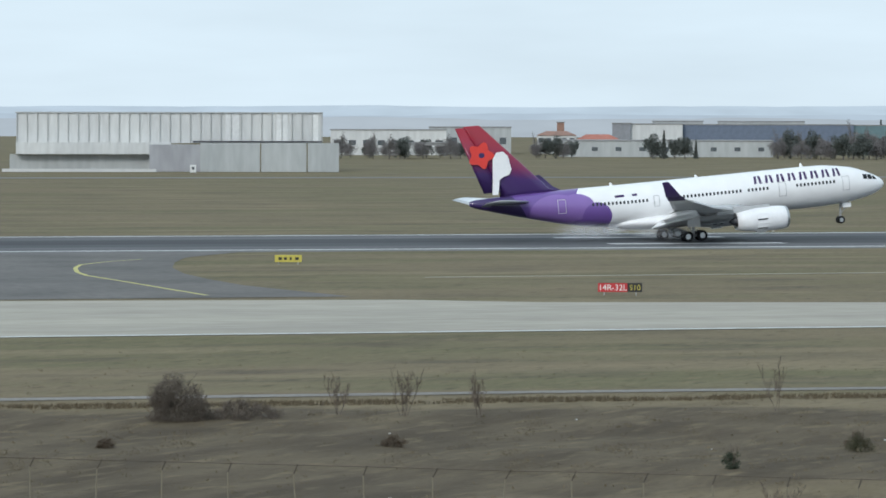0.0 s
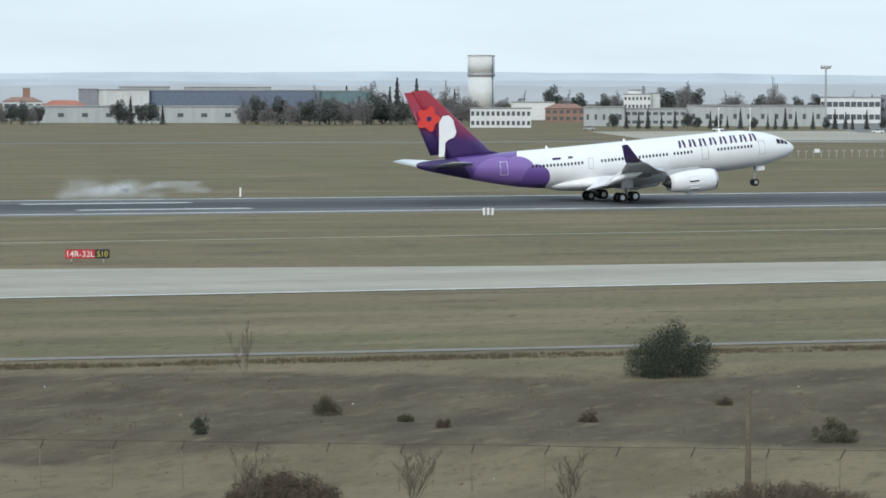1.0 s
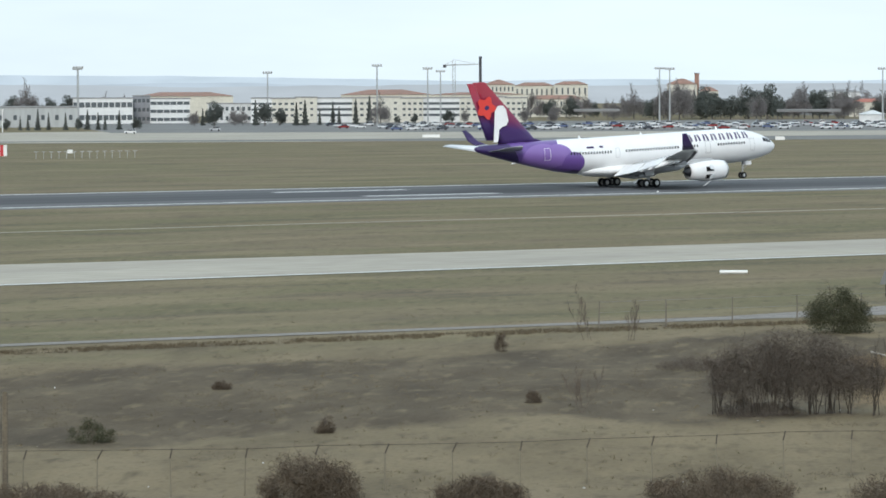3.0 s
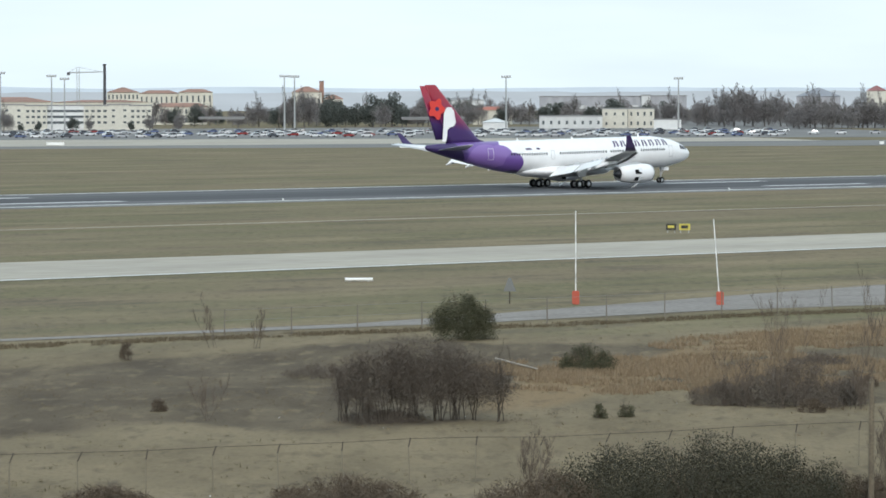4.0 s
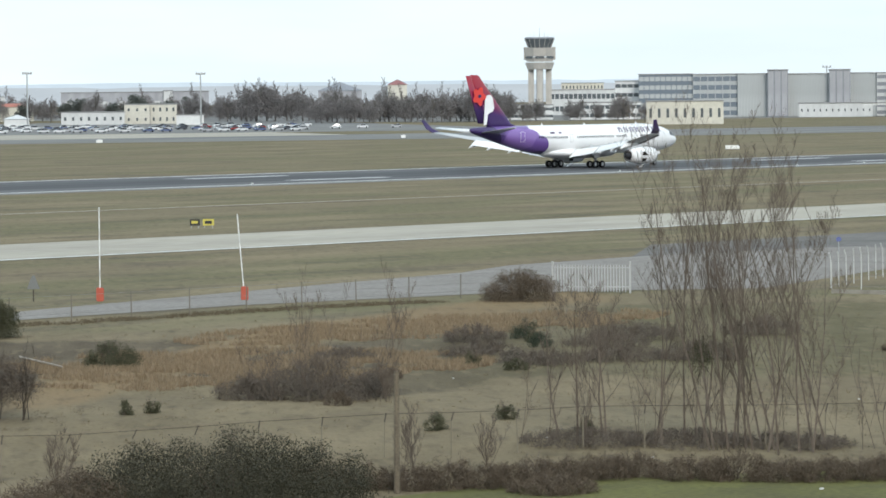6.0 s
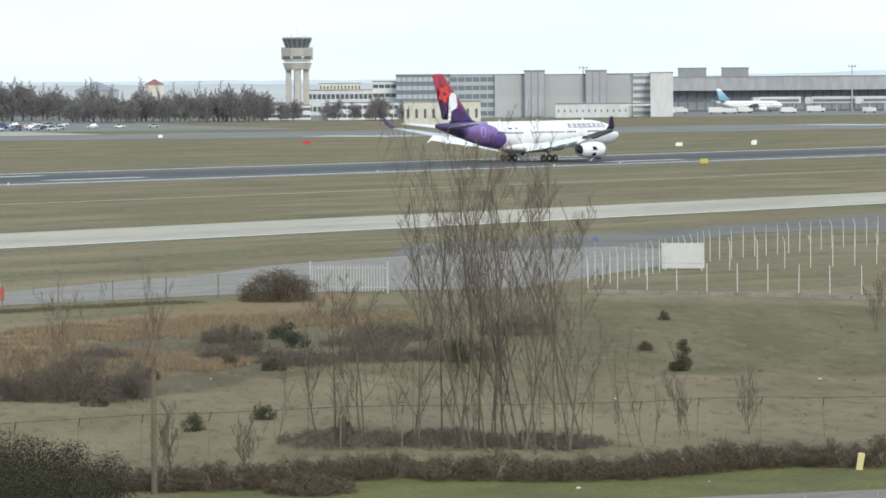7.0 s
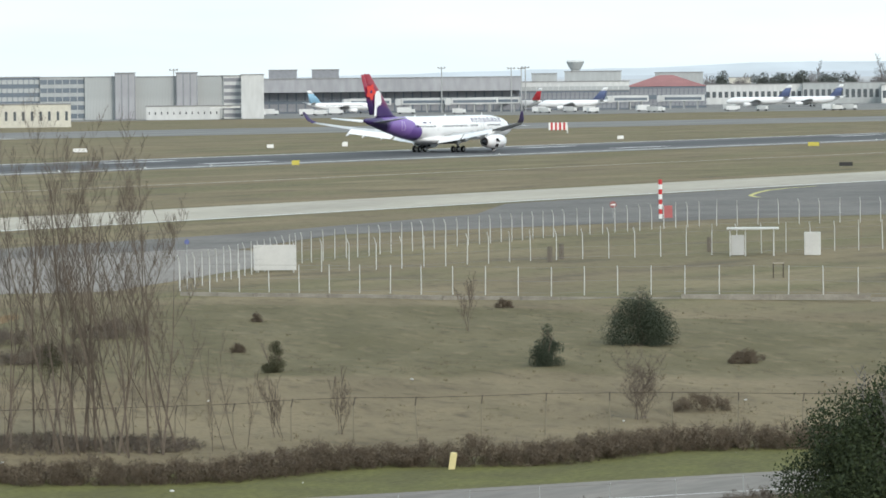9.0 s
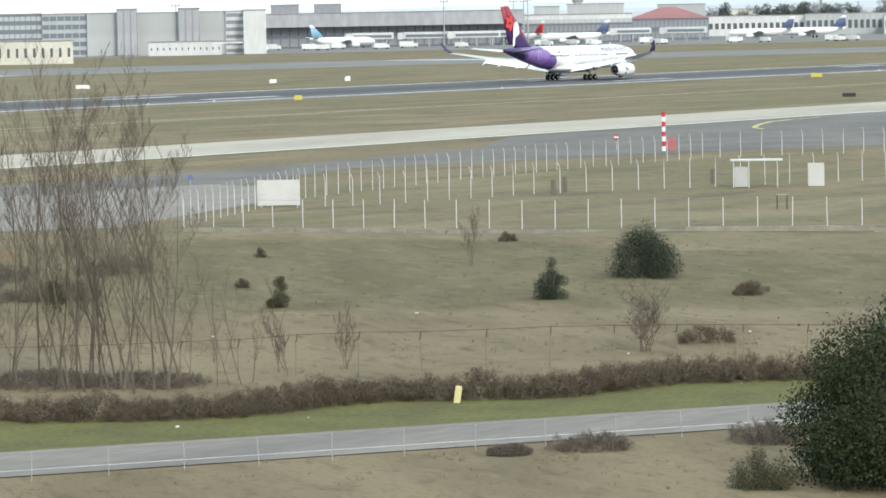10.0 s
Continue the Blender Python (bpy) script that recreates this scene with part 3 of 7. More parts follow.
            m = Matrix.Translation((hx, s * (y0 + y1) / 2, hz)) @ Matrix.Rotation(radians(-4), 4, "Y")
            SPOILERS.append((part("spoiler", bm, M_WING, plane, "grey spoiler panel raised from the wing", False, m), m))
    for y in (-9.4, 9.4):
        engine(plane, y)
    # main gear: strut, four wheels on a bogie, door; nose gear
    for s in (-1, 1):
        y = s * 5.34
        bm = tube(bmesh.new(), (0, y, 0.75), (0.3, y * 0.95, 3.6), 0.2, 0.28, 12)
        tube(bm, (1.0, y, 0.70), (-1.0, y, 0.70), 0.16, 0.16, 8)
        tube(bm, (0.1, y, 1.5), (0.2, s * 2.4, 3.2), 0.1, 0.1, 8)
        tube(bm, (0.0, y, 1.1), (-0.9, y, 2.3), 0.07, 0.07, 6)
        for x in (-1.0, 1.0):
            tube(bm, (x, y - 0.8, 0.7), (x, y + 0.8, 0.7), 0.1, 0.1, 8)
        g = part("main_gear", bm, M_STRUT, plane, "grey main landing gear leg")
        wheel_set(g, [(x, y + o, 0.70) for x in (-1.0, 1.0) for o in (-0.7, 0.7)], 0.70, 0.5)
        part("gear_door", boxed(-0.8, 1.0, y + s * 0.28 - 0.03, y + s * 0.28 + 0.03, 1.9, 3.6, bevel=0.02), M_WHITE, plane, "white landing gear door")
    bm = tube(bmesh.new(), (22.75, 0, 0.5), (22.97, 0, 3.0), 0.12, 0.18, 10)
    tube(bm, (22.75, -0.4, 0.55), (22.75, 0.4, 0.55), 0.08, 0.08, 8)
    tube(bm, (22.77, 0, 1.3), (24.15, 0, 2.6), 0.07, 0.07, 6)
    g = part("nose_gear", bm, M_STRUT, plane, "grey nose landing gear leg")
    wheel_set(g, [(22.75, o, 0.52) for o in (-0.36, 0.36)], 0.52, 0.36)
    for s in (-1, 1):
        part("nose_gear_door", boxed(23.05, 24.25, s * 0.55 - 0.02, s * 0.55 + 0.02, 2.15, 2.8, bevel=0.015), M_WHITE, plane, "white nose gear door")
    # cabin windows on the visible side
    win = None
    for x0, x1 in ((-12.7, -5.2), (-2.2, 8.3), (9.1, 12.1), (16.0, 21.8)):
        k = int((x1 - x0) / 0.533)
        for i in range(k + 1):
            x = x0 + i * 0.533
            p = skin(x, 5.5 + max(0, -8 - x) * 0.03, 0.005)
            zc, r = fuse_at(x)
            m = Matrix.Translation(p) @ Matrix.Rotation(-math.asin(max(-1, min(1, (p.z - zc) / r))), 4, "X")
            if win is None:
                o = []
                for j in range(12):
                    a = 2 * math.pi * j / 12
                    o.append((0.15 * math.copysign(abs(math.cos(a)) ** 0.6, math.cos(a)), 0, 0.22 * math.copysign(abs(math.sin(a)) ** 0.6, math.sin(a))))
                win = part("cabin_window", plate(o, (0, -1, 0), 0.012), M_GLASS, plane, "", False, m)
            else:
                share("cabin_window", win.data, plane, m)
    # doors: thin outlines
    for x, w, h, zz, mt in ((-16.9, 1.1, 1.9, 5.75, M_WHITE), (-3.9, 0.8, 1.5, 5.3, M_WING), (13.9, 1.05, 1.95, 5.2, M_WING), (23.1, 1.05, 1.95, 5.15, M_WING)):
        bm = bmesh.new()
        t = 0.07
        for a0, a1, b0, b1 in ((-w / 2, w / 2, h / 2 - t, h / 2), (-w / 2, w / 2, -h / 2, -h / 2 + t), (-w / 2, -w / 2 + t, -h / 2, h / 2), (w / 2 - t, w / 2, -h / 2, h / 2)):
            steps = 5
            for i in range(steps):
                c0, c1 = b0 + (b1 - b0) * i / steps, b0 + (b1 - b0) * (i + 1) / steps
                vs = [bm.verts.new(skin(x + a, zz + c, 0.015)) for a, c in ((a0, c0), (a1, c0), (a1, c1), (a0, c1))]
                bm.faces.new(vs)
        r = bmesh.ops.solidify(bm, geom=bm.faces[:], thickness=0.02)
        part("door_outline", bm, mt, plane, "outline of a closed cabin door")
    # cockpit windows
    for x0, x1, z0, z1, zz0, zz1 in ((26.6, 27.3, 5.35, 5.28, 6.0, 5.9), (27.4, 27.95, 5.26, 5.18, 5.82, 5.5), (25.85, 26.5, 5.45, 5.38, 6.1, 6.02)):
        bm = bmesh.new()
        n = 4
        g0 = [[bm.verts.new(skin(x0 + (x1 - x0) * i / n, (z0 + (z1 - z0) * i / n) * (1 - j / n) + (zz0 + (zz1 - zz0) * i / n) * j / n, 0.02)) for j in range(n + 1)] for i in range(n + 1)]
        for i in range(n):
            for j in range(n):
                bm.faces.new((g0[i][j], g0[i + 1][j], g0[i + 1][j + 1], g0[i][j + 1]))
        bmesh.ops.solidify(bm, geom=bm.faces[:], thickness=0.02)
        part("cockpit_window", bm, M_GLASS, plane, "dark cockpit window")
    # purple plain strokes in the place of the airline's name
    for i in range(8):
        for k in range(2):
            x = 10.0 + i * 1.62 + k * 0.78
            bm = bmesh.new()
            rows = []
            for j in range(6):
                z = 6.2 + 1.02 * j / 5
                rows.append([bm.verts.new(skin(x + e + 0.22 * j / 5 * (1 if k == 0 else -0.2), z, 0.012)) for e in (0.0, 0.34)])
            for a, b in zip(rows, rows[1:]):
                bm.faces.new((a[0], a[1], b[1], b[0]))
            bmesh.ops.solidify(bm, geom=bm.faces[:], thickness=0.01)
            part("name_stroke", bm, M_VIOLET, plane, "violet bar of the airline's lettering")
    for x, w in ((-9.6, 1.3), (-7.2, 0.7)):
        bm = bmesh.new()
        vs = [bm.verts.new(skin(x + a, z, 0.012)) for a, z in ((0, 6.25), (w, 6.25), (w, 6.55), (0, 6.55))]
        bm.faces.new(vs)
        bmesh.ops.solidify(bm, geom=bm.faces[:], thickness=0.01)
        part("registration_bar", bm, M_VIOLET, plane, "small dark bar of lettering")
    for x, h in ((18.0, 0.5), (3.0, 0.35), (-9.0, 0.4)):
        zc, r = fuse_at(x)
        part("antenna", blade([(x, 0, zc + r - 0.03, 0.5, 0.08), (x - 0.25, 0, zc + r + h, 0.22, 0.04)], True), M_WHITE, plane, "white blade antenna")
    return plane


AIRLINER = airliner()


# ---- far side of the airfield ----
M_SHEET = material("grey_sheet_metal", (0.42, 0.44, 0.44), 0.6, 0, 0.12, 0.05, (0.36, 0.38, 0.385), 0, 0, (1, 1, 0.2))
M_PALE = material("pale_cladding", (0.60, 0.61, 0.60), 0.6, 0, 0.1, 0.06, (0.52, 0.53, 0.53), 0, 0, (1, 1, 0.2))
M_RENDER = material("cream_render", (0.62, 0.60, 0.52), 0.85, 0, 0.1, 0.08, (0.54, 0.52, 0.46))
M_WHITEWALL = material("white_wall", (0.72, 0.73, 0.72), 0.8, 0, 0.08, 0.08, (0.64, 0.65, 0.65))
M_BLUE = material("dark_blue_cladding", (0.13, 0.165, 0.23), 0.5, 0, 0.15, 0.04, (0.11, 0.14, 0.2))
M_TEAL = material("teal_cladding", (0.12, 0.20, 0.22), 0.5, 0, 0.15, 0.04)
M_SLATE = material("slate_cladding", (0.25, 0.26, 0.285), 0.6, 0, 0.15, 0.05)
M_DUSK = material("dark_terminal_cladding", (0.36, 0.365, 0.385), 0.55, 0, 0.15, 0.03, (0.31, 0.315, 0.335), 0, 0, (1, 1, 0.3))
M_TILE = material("red_roof_tiles", (0.34, 0.20, 0.155), 0.9, 0, 0.25, 0.2, (0.27, 0.175, 0.14))
M_ORANGE = material("orange_red_roof", (0.45, 0.18, 0.135), 0.8, 0, 0.15, 0.1)
M_REDROOF = material("dark_red_roof", (0.32, 0.13, 0.125), 0.7, 0, 0.15, 0.1)
M_GREYROOF = material("grey_roof", (0.30, 0.30, 0.30), 0.9, 0, 0.15, 0.1)
M_PANE = plain("far_window_glass", (0.10, 0.115, 0.125), 0.15)
M_BLUEGLASS = plain("blue_facade_glass", (0.16, 0.19, 0.225), 0.12)
M_POLE = plain("galvanised_pole", (0.40, 0.41, 0.41), 0.5, 0.4)
M_TOWER = material("tower_concrete", (0.50, 0.48, 0.44), 0.85, 0, 0.12, 0.1, (0.42, 0.40, 0.37), 0, 0, (1, 1, 0.3))
M_BARK = material("grey_bark", (0.18, 0.168, 0.16), 0.95, 0, 0.3, 2.0)
M_RED = plain("red_board", (0.5, 0.03, 0.035), 0.6)
M_YELLOW = plain("yellow_board", (0.52, 0.45, 0.08), 0.6)
M_BOARD = plain("white_board", (0.78, 0.78, 0.76), 0.6)
M_BLACKB = plain("black_board", (0.02, 0.02, 0.02), 0.6)
L_BARE = leafy("bare_twigs", (0.16, 0.152, 0.152), (0.215, 0.203, 0.2))
L_FIR = leafy("dark_evergreen", (0.07, 0.08, 0.075), (0.105, 0.118, 0.106))


def at(az, d):
    """x, y and turn of a thing d metres off, seen az degrees right of the runway's square, facing the eye."""
    return d * math.sin(radians(az)), d * math.cos(radians(az)), -az


def block(name, label, category, az, d, w, h, deep, wall, roof=None, rows=0, cols=0, ww=0.6, wh=0.5, glass=None, pitch=0.0, skirt=0.0, top=0.0, lift=0.0):
    """A building: wall, roof (flat slab or pitched), rows and columns of windows set into frames proud of the wall."""
    x, y, rz = at(az, d)
    b = thing(name, label, category, x, y, 0, rz)
    part("wall", boxed(-w / 2, w / 2, 0, deep, lift, h, bevel=0.05), wall, b)
    rm = roof or M_GREYROOF
    if pitch:
        o = 0.5
        vs = [(-w / 2 - o, -o, h), (w / 2 + o, -o, h), (w / 2 + o, deep + o, h), (-w / 2 - o, deep + o, h), (-w / 2 + deep * 0.3, deep / 2, h + pitch), (w / 2 - deep * 0.3, deep / 2, h + pitch)]
        piece("roof", vs, [(0, 1, 5, 4), (1, 2, 5), (2, 3, 4, 5), (3, 0, 4), (3, 2, 1, 0)], rm, b)
    else:
        part("roof", boxed(-w / 2 - 0.3, w / 2 + 0.3, -0.3, deep + 0.3, h + 0.004, h + 0.45, bevel=0.06), rm, b)
    if rows and cols:
        cw, ch = w / cols, (h - skirt - top - lift) / rows
        me = None
        for j in range(rows):
            for i in range(cols):
                m = Matrix.Translation((-w / 2 + (i + 0.5) * cw, -0.06, lift + skirt + (j + 0.5) * ch))
                if me is None:
                    me = part("window", boxed(-cw * ww / 2, cw * ww / 2, -0.06, 0.1, -ch * wh / 2, ch * wh / 2, bevel=0.03), glass or M_PANE, b, "", False, m).data
                else:
                    share("window", me, b, m)
    return b


def mast(az, d, h, heads=4):
    x, y, rz = at(az, d)
    e = thing("floodlight_mast", "tall grey floodlight mast above the car park", "light mast", x, y, 0, rz, "floodlight masts")
    part("pole", tube(bmesh.new(), (0, 0, 0), (0, 0, h), 0.42, 0.24, 10), M_POLE, e)
    part("crossbar", boxed(-2.0, 2.0, -0.3, 0.3, h - 0.3, h + 0.05, bevel=0.05), M_POLE, e)
    for i in range(heads):
        part("floodlight", boxed(-0.42, 0.42, -0.5, 0.2, 0, 0.6, bevel=0.08), M_POLE, e, "", False, Matrix.Translation((-1.65 + 3.3 * i / (heads - 1), -0.2, h + 0.05)))
    return e


def branches(seed, height, spread, levels=4, trunks=1, lean=0.1, r0=0.12, kids=(5, 7), twig=0.012, bare=0.25, only=None):
    """Verts and faces of a leafless tree: tapered three-sided limbs that fork levels times."""
    rng = random.Random(seed)
    vs, fs = [], []

    def limb(a, b, ra, rb):
        d = (b - a).normalized()
        u = d.orthogonal().normalized()
        w = d.cross(u)
        k = len(vs)
        for p, r in ((a, ra), (b, rb)):
            for i in range(3):
                an = 2.0944 * i
                vs.append(p + (u * math.cos(an) + w * math.sin(an)) * r)
        for i in range(3):
            fs.append((k + i, k + (i + 1) % 3, k + 3 + (i + 1) % 3, k + 3 + i))

    def grow(p, d, length, r, level):
        segs = 3 if level < 2 else 2
        pts = [p]
        for i in range(segs):
            d = (d + Vector((rng.uniform(-1, 1), rng.uniform(-1, 1), rng.uniform(-0.3, 0.9))) * 0.14).normalized()
            pts.append(pts[-1] + d * length / segs)
        for i in range(segs):
            if only is None or (only == "trunk") == (level == 0):
                limb(pts[i], pts[i + 1], r * (1 - 0.75 * i / segs), r * (1 - 0.75 * (i + 1) / segs))
        if level >= levels:
            return
        n = rng.randint(*kids)
        for i in range(n):
            f = bare + (1 - bare) * (i + rng.random()) / n if level == 0 else 0.2 + 0.8 * (i + rng.random()) / n
            s = f * segs
            j = min(int(s), segs - 1)
            q = pts[j].lerp(pts[j + 1], s - j)
            an = rng.uniform(0, 6.283)
            side = Vector((math.cos(an), math.sin(an), 0))
            up = rng.uniform(0.5, 1.3)
            nd = (side * spread + Vector((0, 0, up)) + d * 0.4).normalized()
            grow(q, nd, length * rng.uniform(0.34, 0.55) * (1.15 - 0.5 * f), max(twig, r * (1 - 0.75 * f) * 0.55), level + 1)

    for i in range(trunks):
        an = rng.uniform(0, 6.283)
        o = Vector((math.cos(an), math.sin(an), 0)) * (0.0 if trunks == 1 else rng.uniform(0.1, 0.12 * height))
        grow(o, Vector((rng.uniform(-lean, lean), rng.uniform(-lean, lean), 1)).normalized(), height * rng.uniform(0.72, 1.0), r0, 0)
    return vs, fs


def leaves(seed, pts, size, slim=0.45, upright=0.0):
    """Verts and faces of small leaves, or of slim twigs that tend upward, at the given points."""
    rng = np.random.default_rng(seed)
    n = len(pts)
    a = rng.normal(0, 1, (n, 3))
    a[:, 2] = a[:, 2] * (1 - upright) + upright * 1.6
    a /= np.linalg.norm(a, axis=1)[:, None]
    b = np.cross(a, rng.normal(0, 1, (n, 3)))
    b /= np.linalg.norm(b, axis=1)[:, None] + 1e-9
    sz = (size * rng.uniform(0.6, 1.4, n))[:, None]
    v = np.stack([pts - a * sz, pts - b * sz * slim, pts + a * sz, pts + b * sz * slim], 1).reshape(-1, 3)
    return v.tolist(), np.arange(n * 4).reshape(n, 4).tolist()


def clumped(w, h, base, seed, clumps, count):
    """Points in an uneven dome-shaped crown made of many overlapping clumps."""
    rng = np.random.default_rng(seed)
    k = int(clumps * max(1.0, (w / h) ** 1.4))
    a, rr, zz = rng.uniform(0, 6.283, k), np.sqrt(rng.random(k)), rng.random(k) ** 0.7
    r = rng.uniform(0.12, 0.25, k) * min(w, h - max(base, 0))
    lift = base + zz * (h - base - r) * np.sqrt(1 - (0.9 * rr) ** 2) * rng.uniform(0.86, 1.04, k)
    out = (w / 2 - r * 0.7) * rr * (0.72 + 0.28 * np.sin(np.pi * np.clip(0.15 + lift / h, 0, 1)))
    c = np.stack([out * np.cos(a), out * np.sin(a), lift], 1)
    pick = rng.choice(k, count, p=r ** 2 / (r ** 2).sum())
    v = rng.normal(0, 1, (count, 3))
    v /= np.linalg.norm(v, axis=1)[:, None]
    far = np.where(rng.random(count) < 0.92, 1.0, rng.uniform(1.0, 1.5, count))
    p = c[pick] + v * (r[pick] * rng.random(count) ** 0.35 * far)[:, None]
    return p[p[:, 2] > 0.02]


def tree_model(name, label, seed, kind, h, w):
    e = thing(name, label, "tree")
    if kind == "bare":
        v, f = branches(seed, h * 0.88, 0.75, 3, 1, 0.06, 0.26, (6, 8), 0.04, 0.25)
        piece("trunk", v, f, M_BARK, e)
        v, f = leaves(seed, clumped(w, h, h * 0.15, seed, 26, 5200), 0.3, 0.16, 0.3)
        piece("crown", v, f, L_BARE, e, "haze of bare grey-brown twigs")
    elif kind == "fir":
        part("trunk", tube(bmesh.new(), (0, 0, 0), (0, 0, h * 0.8), 0.25, 0.06, 6), M_BARK, e)

        rng = np.random.default_rng(seed)
        z, a = rng.random(1800) ** 1.5, rng.uniform(0, 6.283, 1800)
        r = w * 0.5 * (1.02 - z) * rng.random(1800) ** 0.4 * (0.75 + 0.25 * np.sin(z * 40))
        v, f = leaves(seed, np.stack([r * np.cos(a), r * np.sin(a), 0.4 + z * (h - 0.4)], 1), 0.26)
        piece("crown", v, f, L_FIR, e, "dark green needle crown")
    else:
        part("trunk", tube(bmesh.new(), (0, 0, 0), (0, 0, h * 0.55), 0.28, 0.1, 6), M_BARK, e)
        v, f = leaves(seed, clumped(w, h, h * 0.12, seed, 20, 3600), 0.27)
        piece("crown", v, f, L_FIR, e, "dense dark evergreen crown")
    return e


TREES = {}


def place_tree(kind, az, d, h, rng, group):
    """One more tree of a kind, turned and scaled by chance."""
    lab = {"bare": "leafless grey-brown winter tree", "fir": "slim dark conifer by the buildings", "ever": "dark evergreen tree by the buildings"}[kind]
    key = (kind, rng.randint(0, 2))
    x, y, _ = at(az, d)
    s = h / 10.0
    m = pose(x, y, 0, 0, 0, rng.uniform(0, 360))
    if key not in TREES:
        w = {"bare": 8.5, "fir": 3.6, "ever": 7.5}[kind]
        t = tree_model("tree", lab, 40 + key[1] + 7 * len(kind), kind, 10.0, w)
        tagged(t, "", "", group)
        t.matrix_world = m
        t.scale = (s, s, s)
        TREES[key] = t
        return
    src = TREES[key]
    t = copy_thing(src, m)
    t.scale = (s * rng.uniform(0.9, 1.15), s * rng.uniform(0.9, 1.15), s)
    tagged(t, "", "", group)


def tree_belt(group, az0, az1, d, n, kinds, h0, h1, deep=60, seed=1):
    rng = random.Random(seed)
    for i in range(n):
        az = az0 + (az1 - az0) * (i + rng.uniform(0.1, 0.9)) / n
        place_tree(rng.choice(kinds), az, d + rng.uniform(0, deep), rng.uniform(h0, h1), rng, group)


def ridge(name, d, base, wob, seed, colour):
    """A far range of hills; the haze of distance is put into its glowing colour."""
    m = bpy.data.materials.new(name)
    m.use_nodes = True
    n, l = m.node_tree.nodes, m.node_tree.links
    n.clear()
    # emission: the hills glow by themselves in a hazy pale colour
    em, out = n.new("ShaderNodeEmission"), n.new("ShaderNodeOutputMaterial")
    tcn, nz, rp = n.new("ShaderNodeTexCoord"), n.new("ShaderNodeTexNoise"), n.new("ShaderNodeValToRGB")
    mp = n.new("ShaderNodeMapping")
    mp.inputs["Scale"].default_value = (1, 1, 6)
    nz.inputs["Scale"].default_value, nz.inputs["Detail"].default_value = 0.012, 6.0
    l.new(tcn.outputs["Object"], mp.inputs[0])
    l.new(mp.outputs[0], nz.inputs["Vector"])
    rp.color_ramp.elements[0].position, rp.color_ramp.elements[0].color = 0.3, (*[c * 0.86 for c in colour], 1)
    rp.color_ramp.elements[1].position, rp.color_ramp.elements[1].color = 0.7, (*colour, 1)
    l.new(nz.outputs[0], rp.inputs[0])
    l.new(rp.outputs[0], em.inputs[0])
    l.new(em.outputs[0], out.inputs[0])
    vs, fs = [], []
    k = 240
    for i in range(k + 1):
        az = -20 + 100 * i / k
        x, y, _ = at(az, d)
        h = base(az) + wob * (noise.noise((az * 0.35, seed, 0)) + 0.4 * noise.noise((az * 1.7, seed, 5)))
        vs += [(x, y, -1), (x, y, max(2, h)), (x * 1.02, y * 1.02, max(2, h) * 0.9)]
    for i in range(k):
        a = i * 3
        fs += [(a, a + 3, a + 4, a + 1), (a + 1, a + 4, a + 5, a + 2)]
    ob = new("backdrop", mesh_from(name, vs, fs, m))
    tagged(ob, "far hills with pale blue haze put into their glowing colour", "hills", "", "structure")


def hill_height(az):
    """Height of the far skyline over the airfield."""
    pts = ((-20, 29), (12, 30), (24, 32), (29, 28), (34, 21), (44, 20), (50, 20), (55, 24), (60, 34), (80, 34))
    for (a, ha), (b, hb) in zip(pts, pts[1:]):
        if a <= az <= b:
            return ha + (hb - ha) * (az - a) / (b - a)
    return 30


# three ridges, each with its share of haze put into the glow colour
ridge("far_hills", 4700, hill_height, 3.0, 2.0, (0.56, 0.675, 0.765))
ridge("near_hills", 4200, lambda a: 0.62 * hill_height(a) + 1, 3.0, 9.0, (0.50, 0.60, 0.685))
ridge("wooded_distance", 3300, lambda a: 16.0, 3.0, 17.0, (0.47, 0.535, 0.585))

block("warehouse", "long pale grey warehouse with flat roof", "warehouse", 13.44, 1700, 50.9, 10.9, 40, M_PALE, rows=1, cols=8, ww=0.5, wh=0.2)
block("warehouse", "grey warehouse with a raised roof box", "warehouse", 14.65, 1760, 37.3, 12.0, 40, M_SHEET, rows=1, cols=5, ww=0.4, wh=0.25)
block("open_shed", "open vehicle shed with dark flat roof", "shed", 13.95, 1560, 23.5, 6.1, 15, M_GREYROOF, lift=5.2)
block("warehouse", "low grey warehouse wall behind a hedge", "warehouse", 17.55, 1640, 90.5, 6.7, 50, M_SHEET, rows=1, cols=9, ww=0.25, wh=0.25)
block("house", "low house with an orange-red roof", "house", 16.54, 1700, 18.9, 6.8, 14, M_WHITEWALL, roof=M_ORANGE, rows=1, cols=6, pitch=2.5)
block("house", "grey house with small dark windows", "house", 15.93, 1760, 17.8, 8.5, 14, M_PALE, roof=M_TILE, rows=2, cols=5, pitch=2.0)
block("stair_tower", "small reddish brick stair tower", "tower", 15.99, 1900, 3.6, 14.2, 8, M_TILE)
block("store", "black and light grey store with plain white logo", "store", 16.89, 1780, 8.5, 13.9, 40, M_SLATE)
block("store", "light grey store front beside the black tower", "store", 17.41, 1782, 23.8, 13.6, 40, M_PALE)
block("store", "long dark blue store hall", "store", 19.05, 1786, 78.6, 13.4, 50, M_BLUE, rows=1, cols=14, ww=0.94, wh=0.86, glass=M_BLUE)
block("store", "teal coloured end of the store hall", "store", 20.68, 1788, 23.2, 13.2, 50, M_TEAL)
block("roof_unit", "flat grey ventilation box on legs behind the store", "roof unit", 17.72, 1840, 24.0, 14.9, 20, M_SHEET)
block("roof_unit", "flat grey ventilation box behind the store", "roof unit", 18.95, 1842, 41.0, 14.8, 20, M_SHEET)
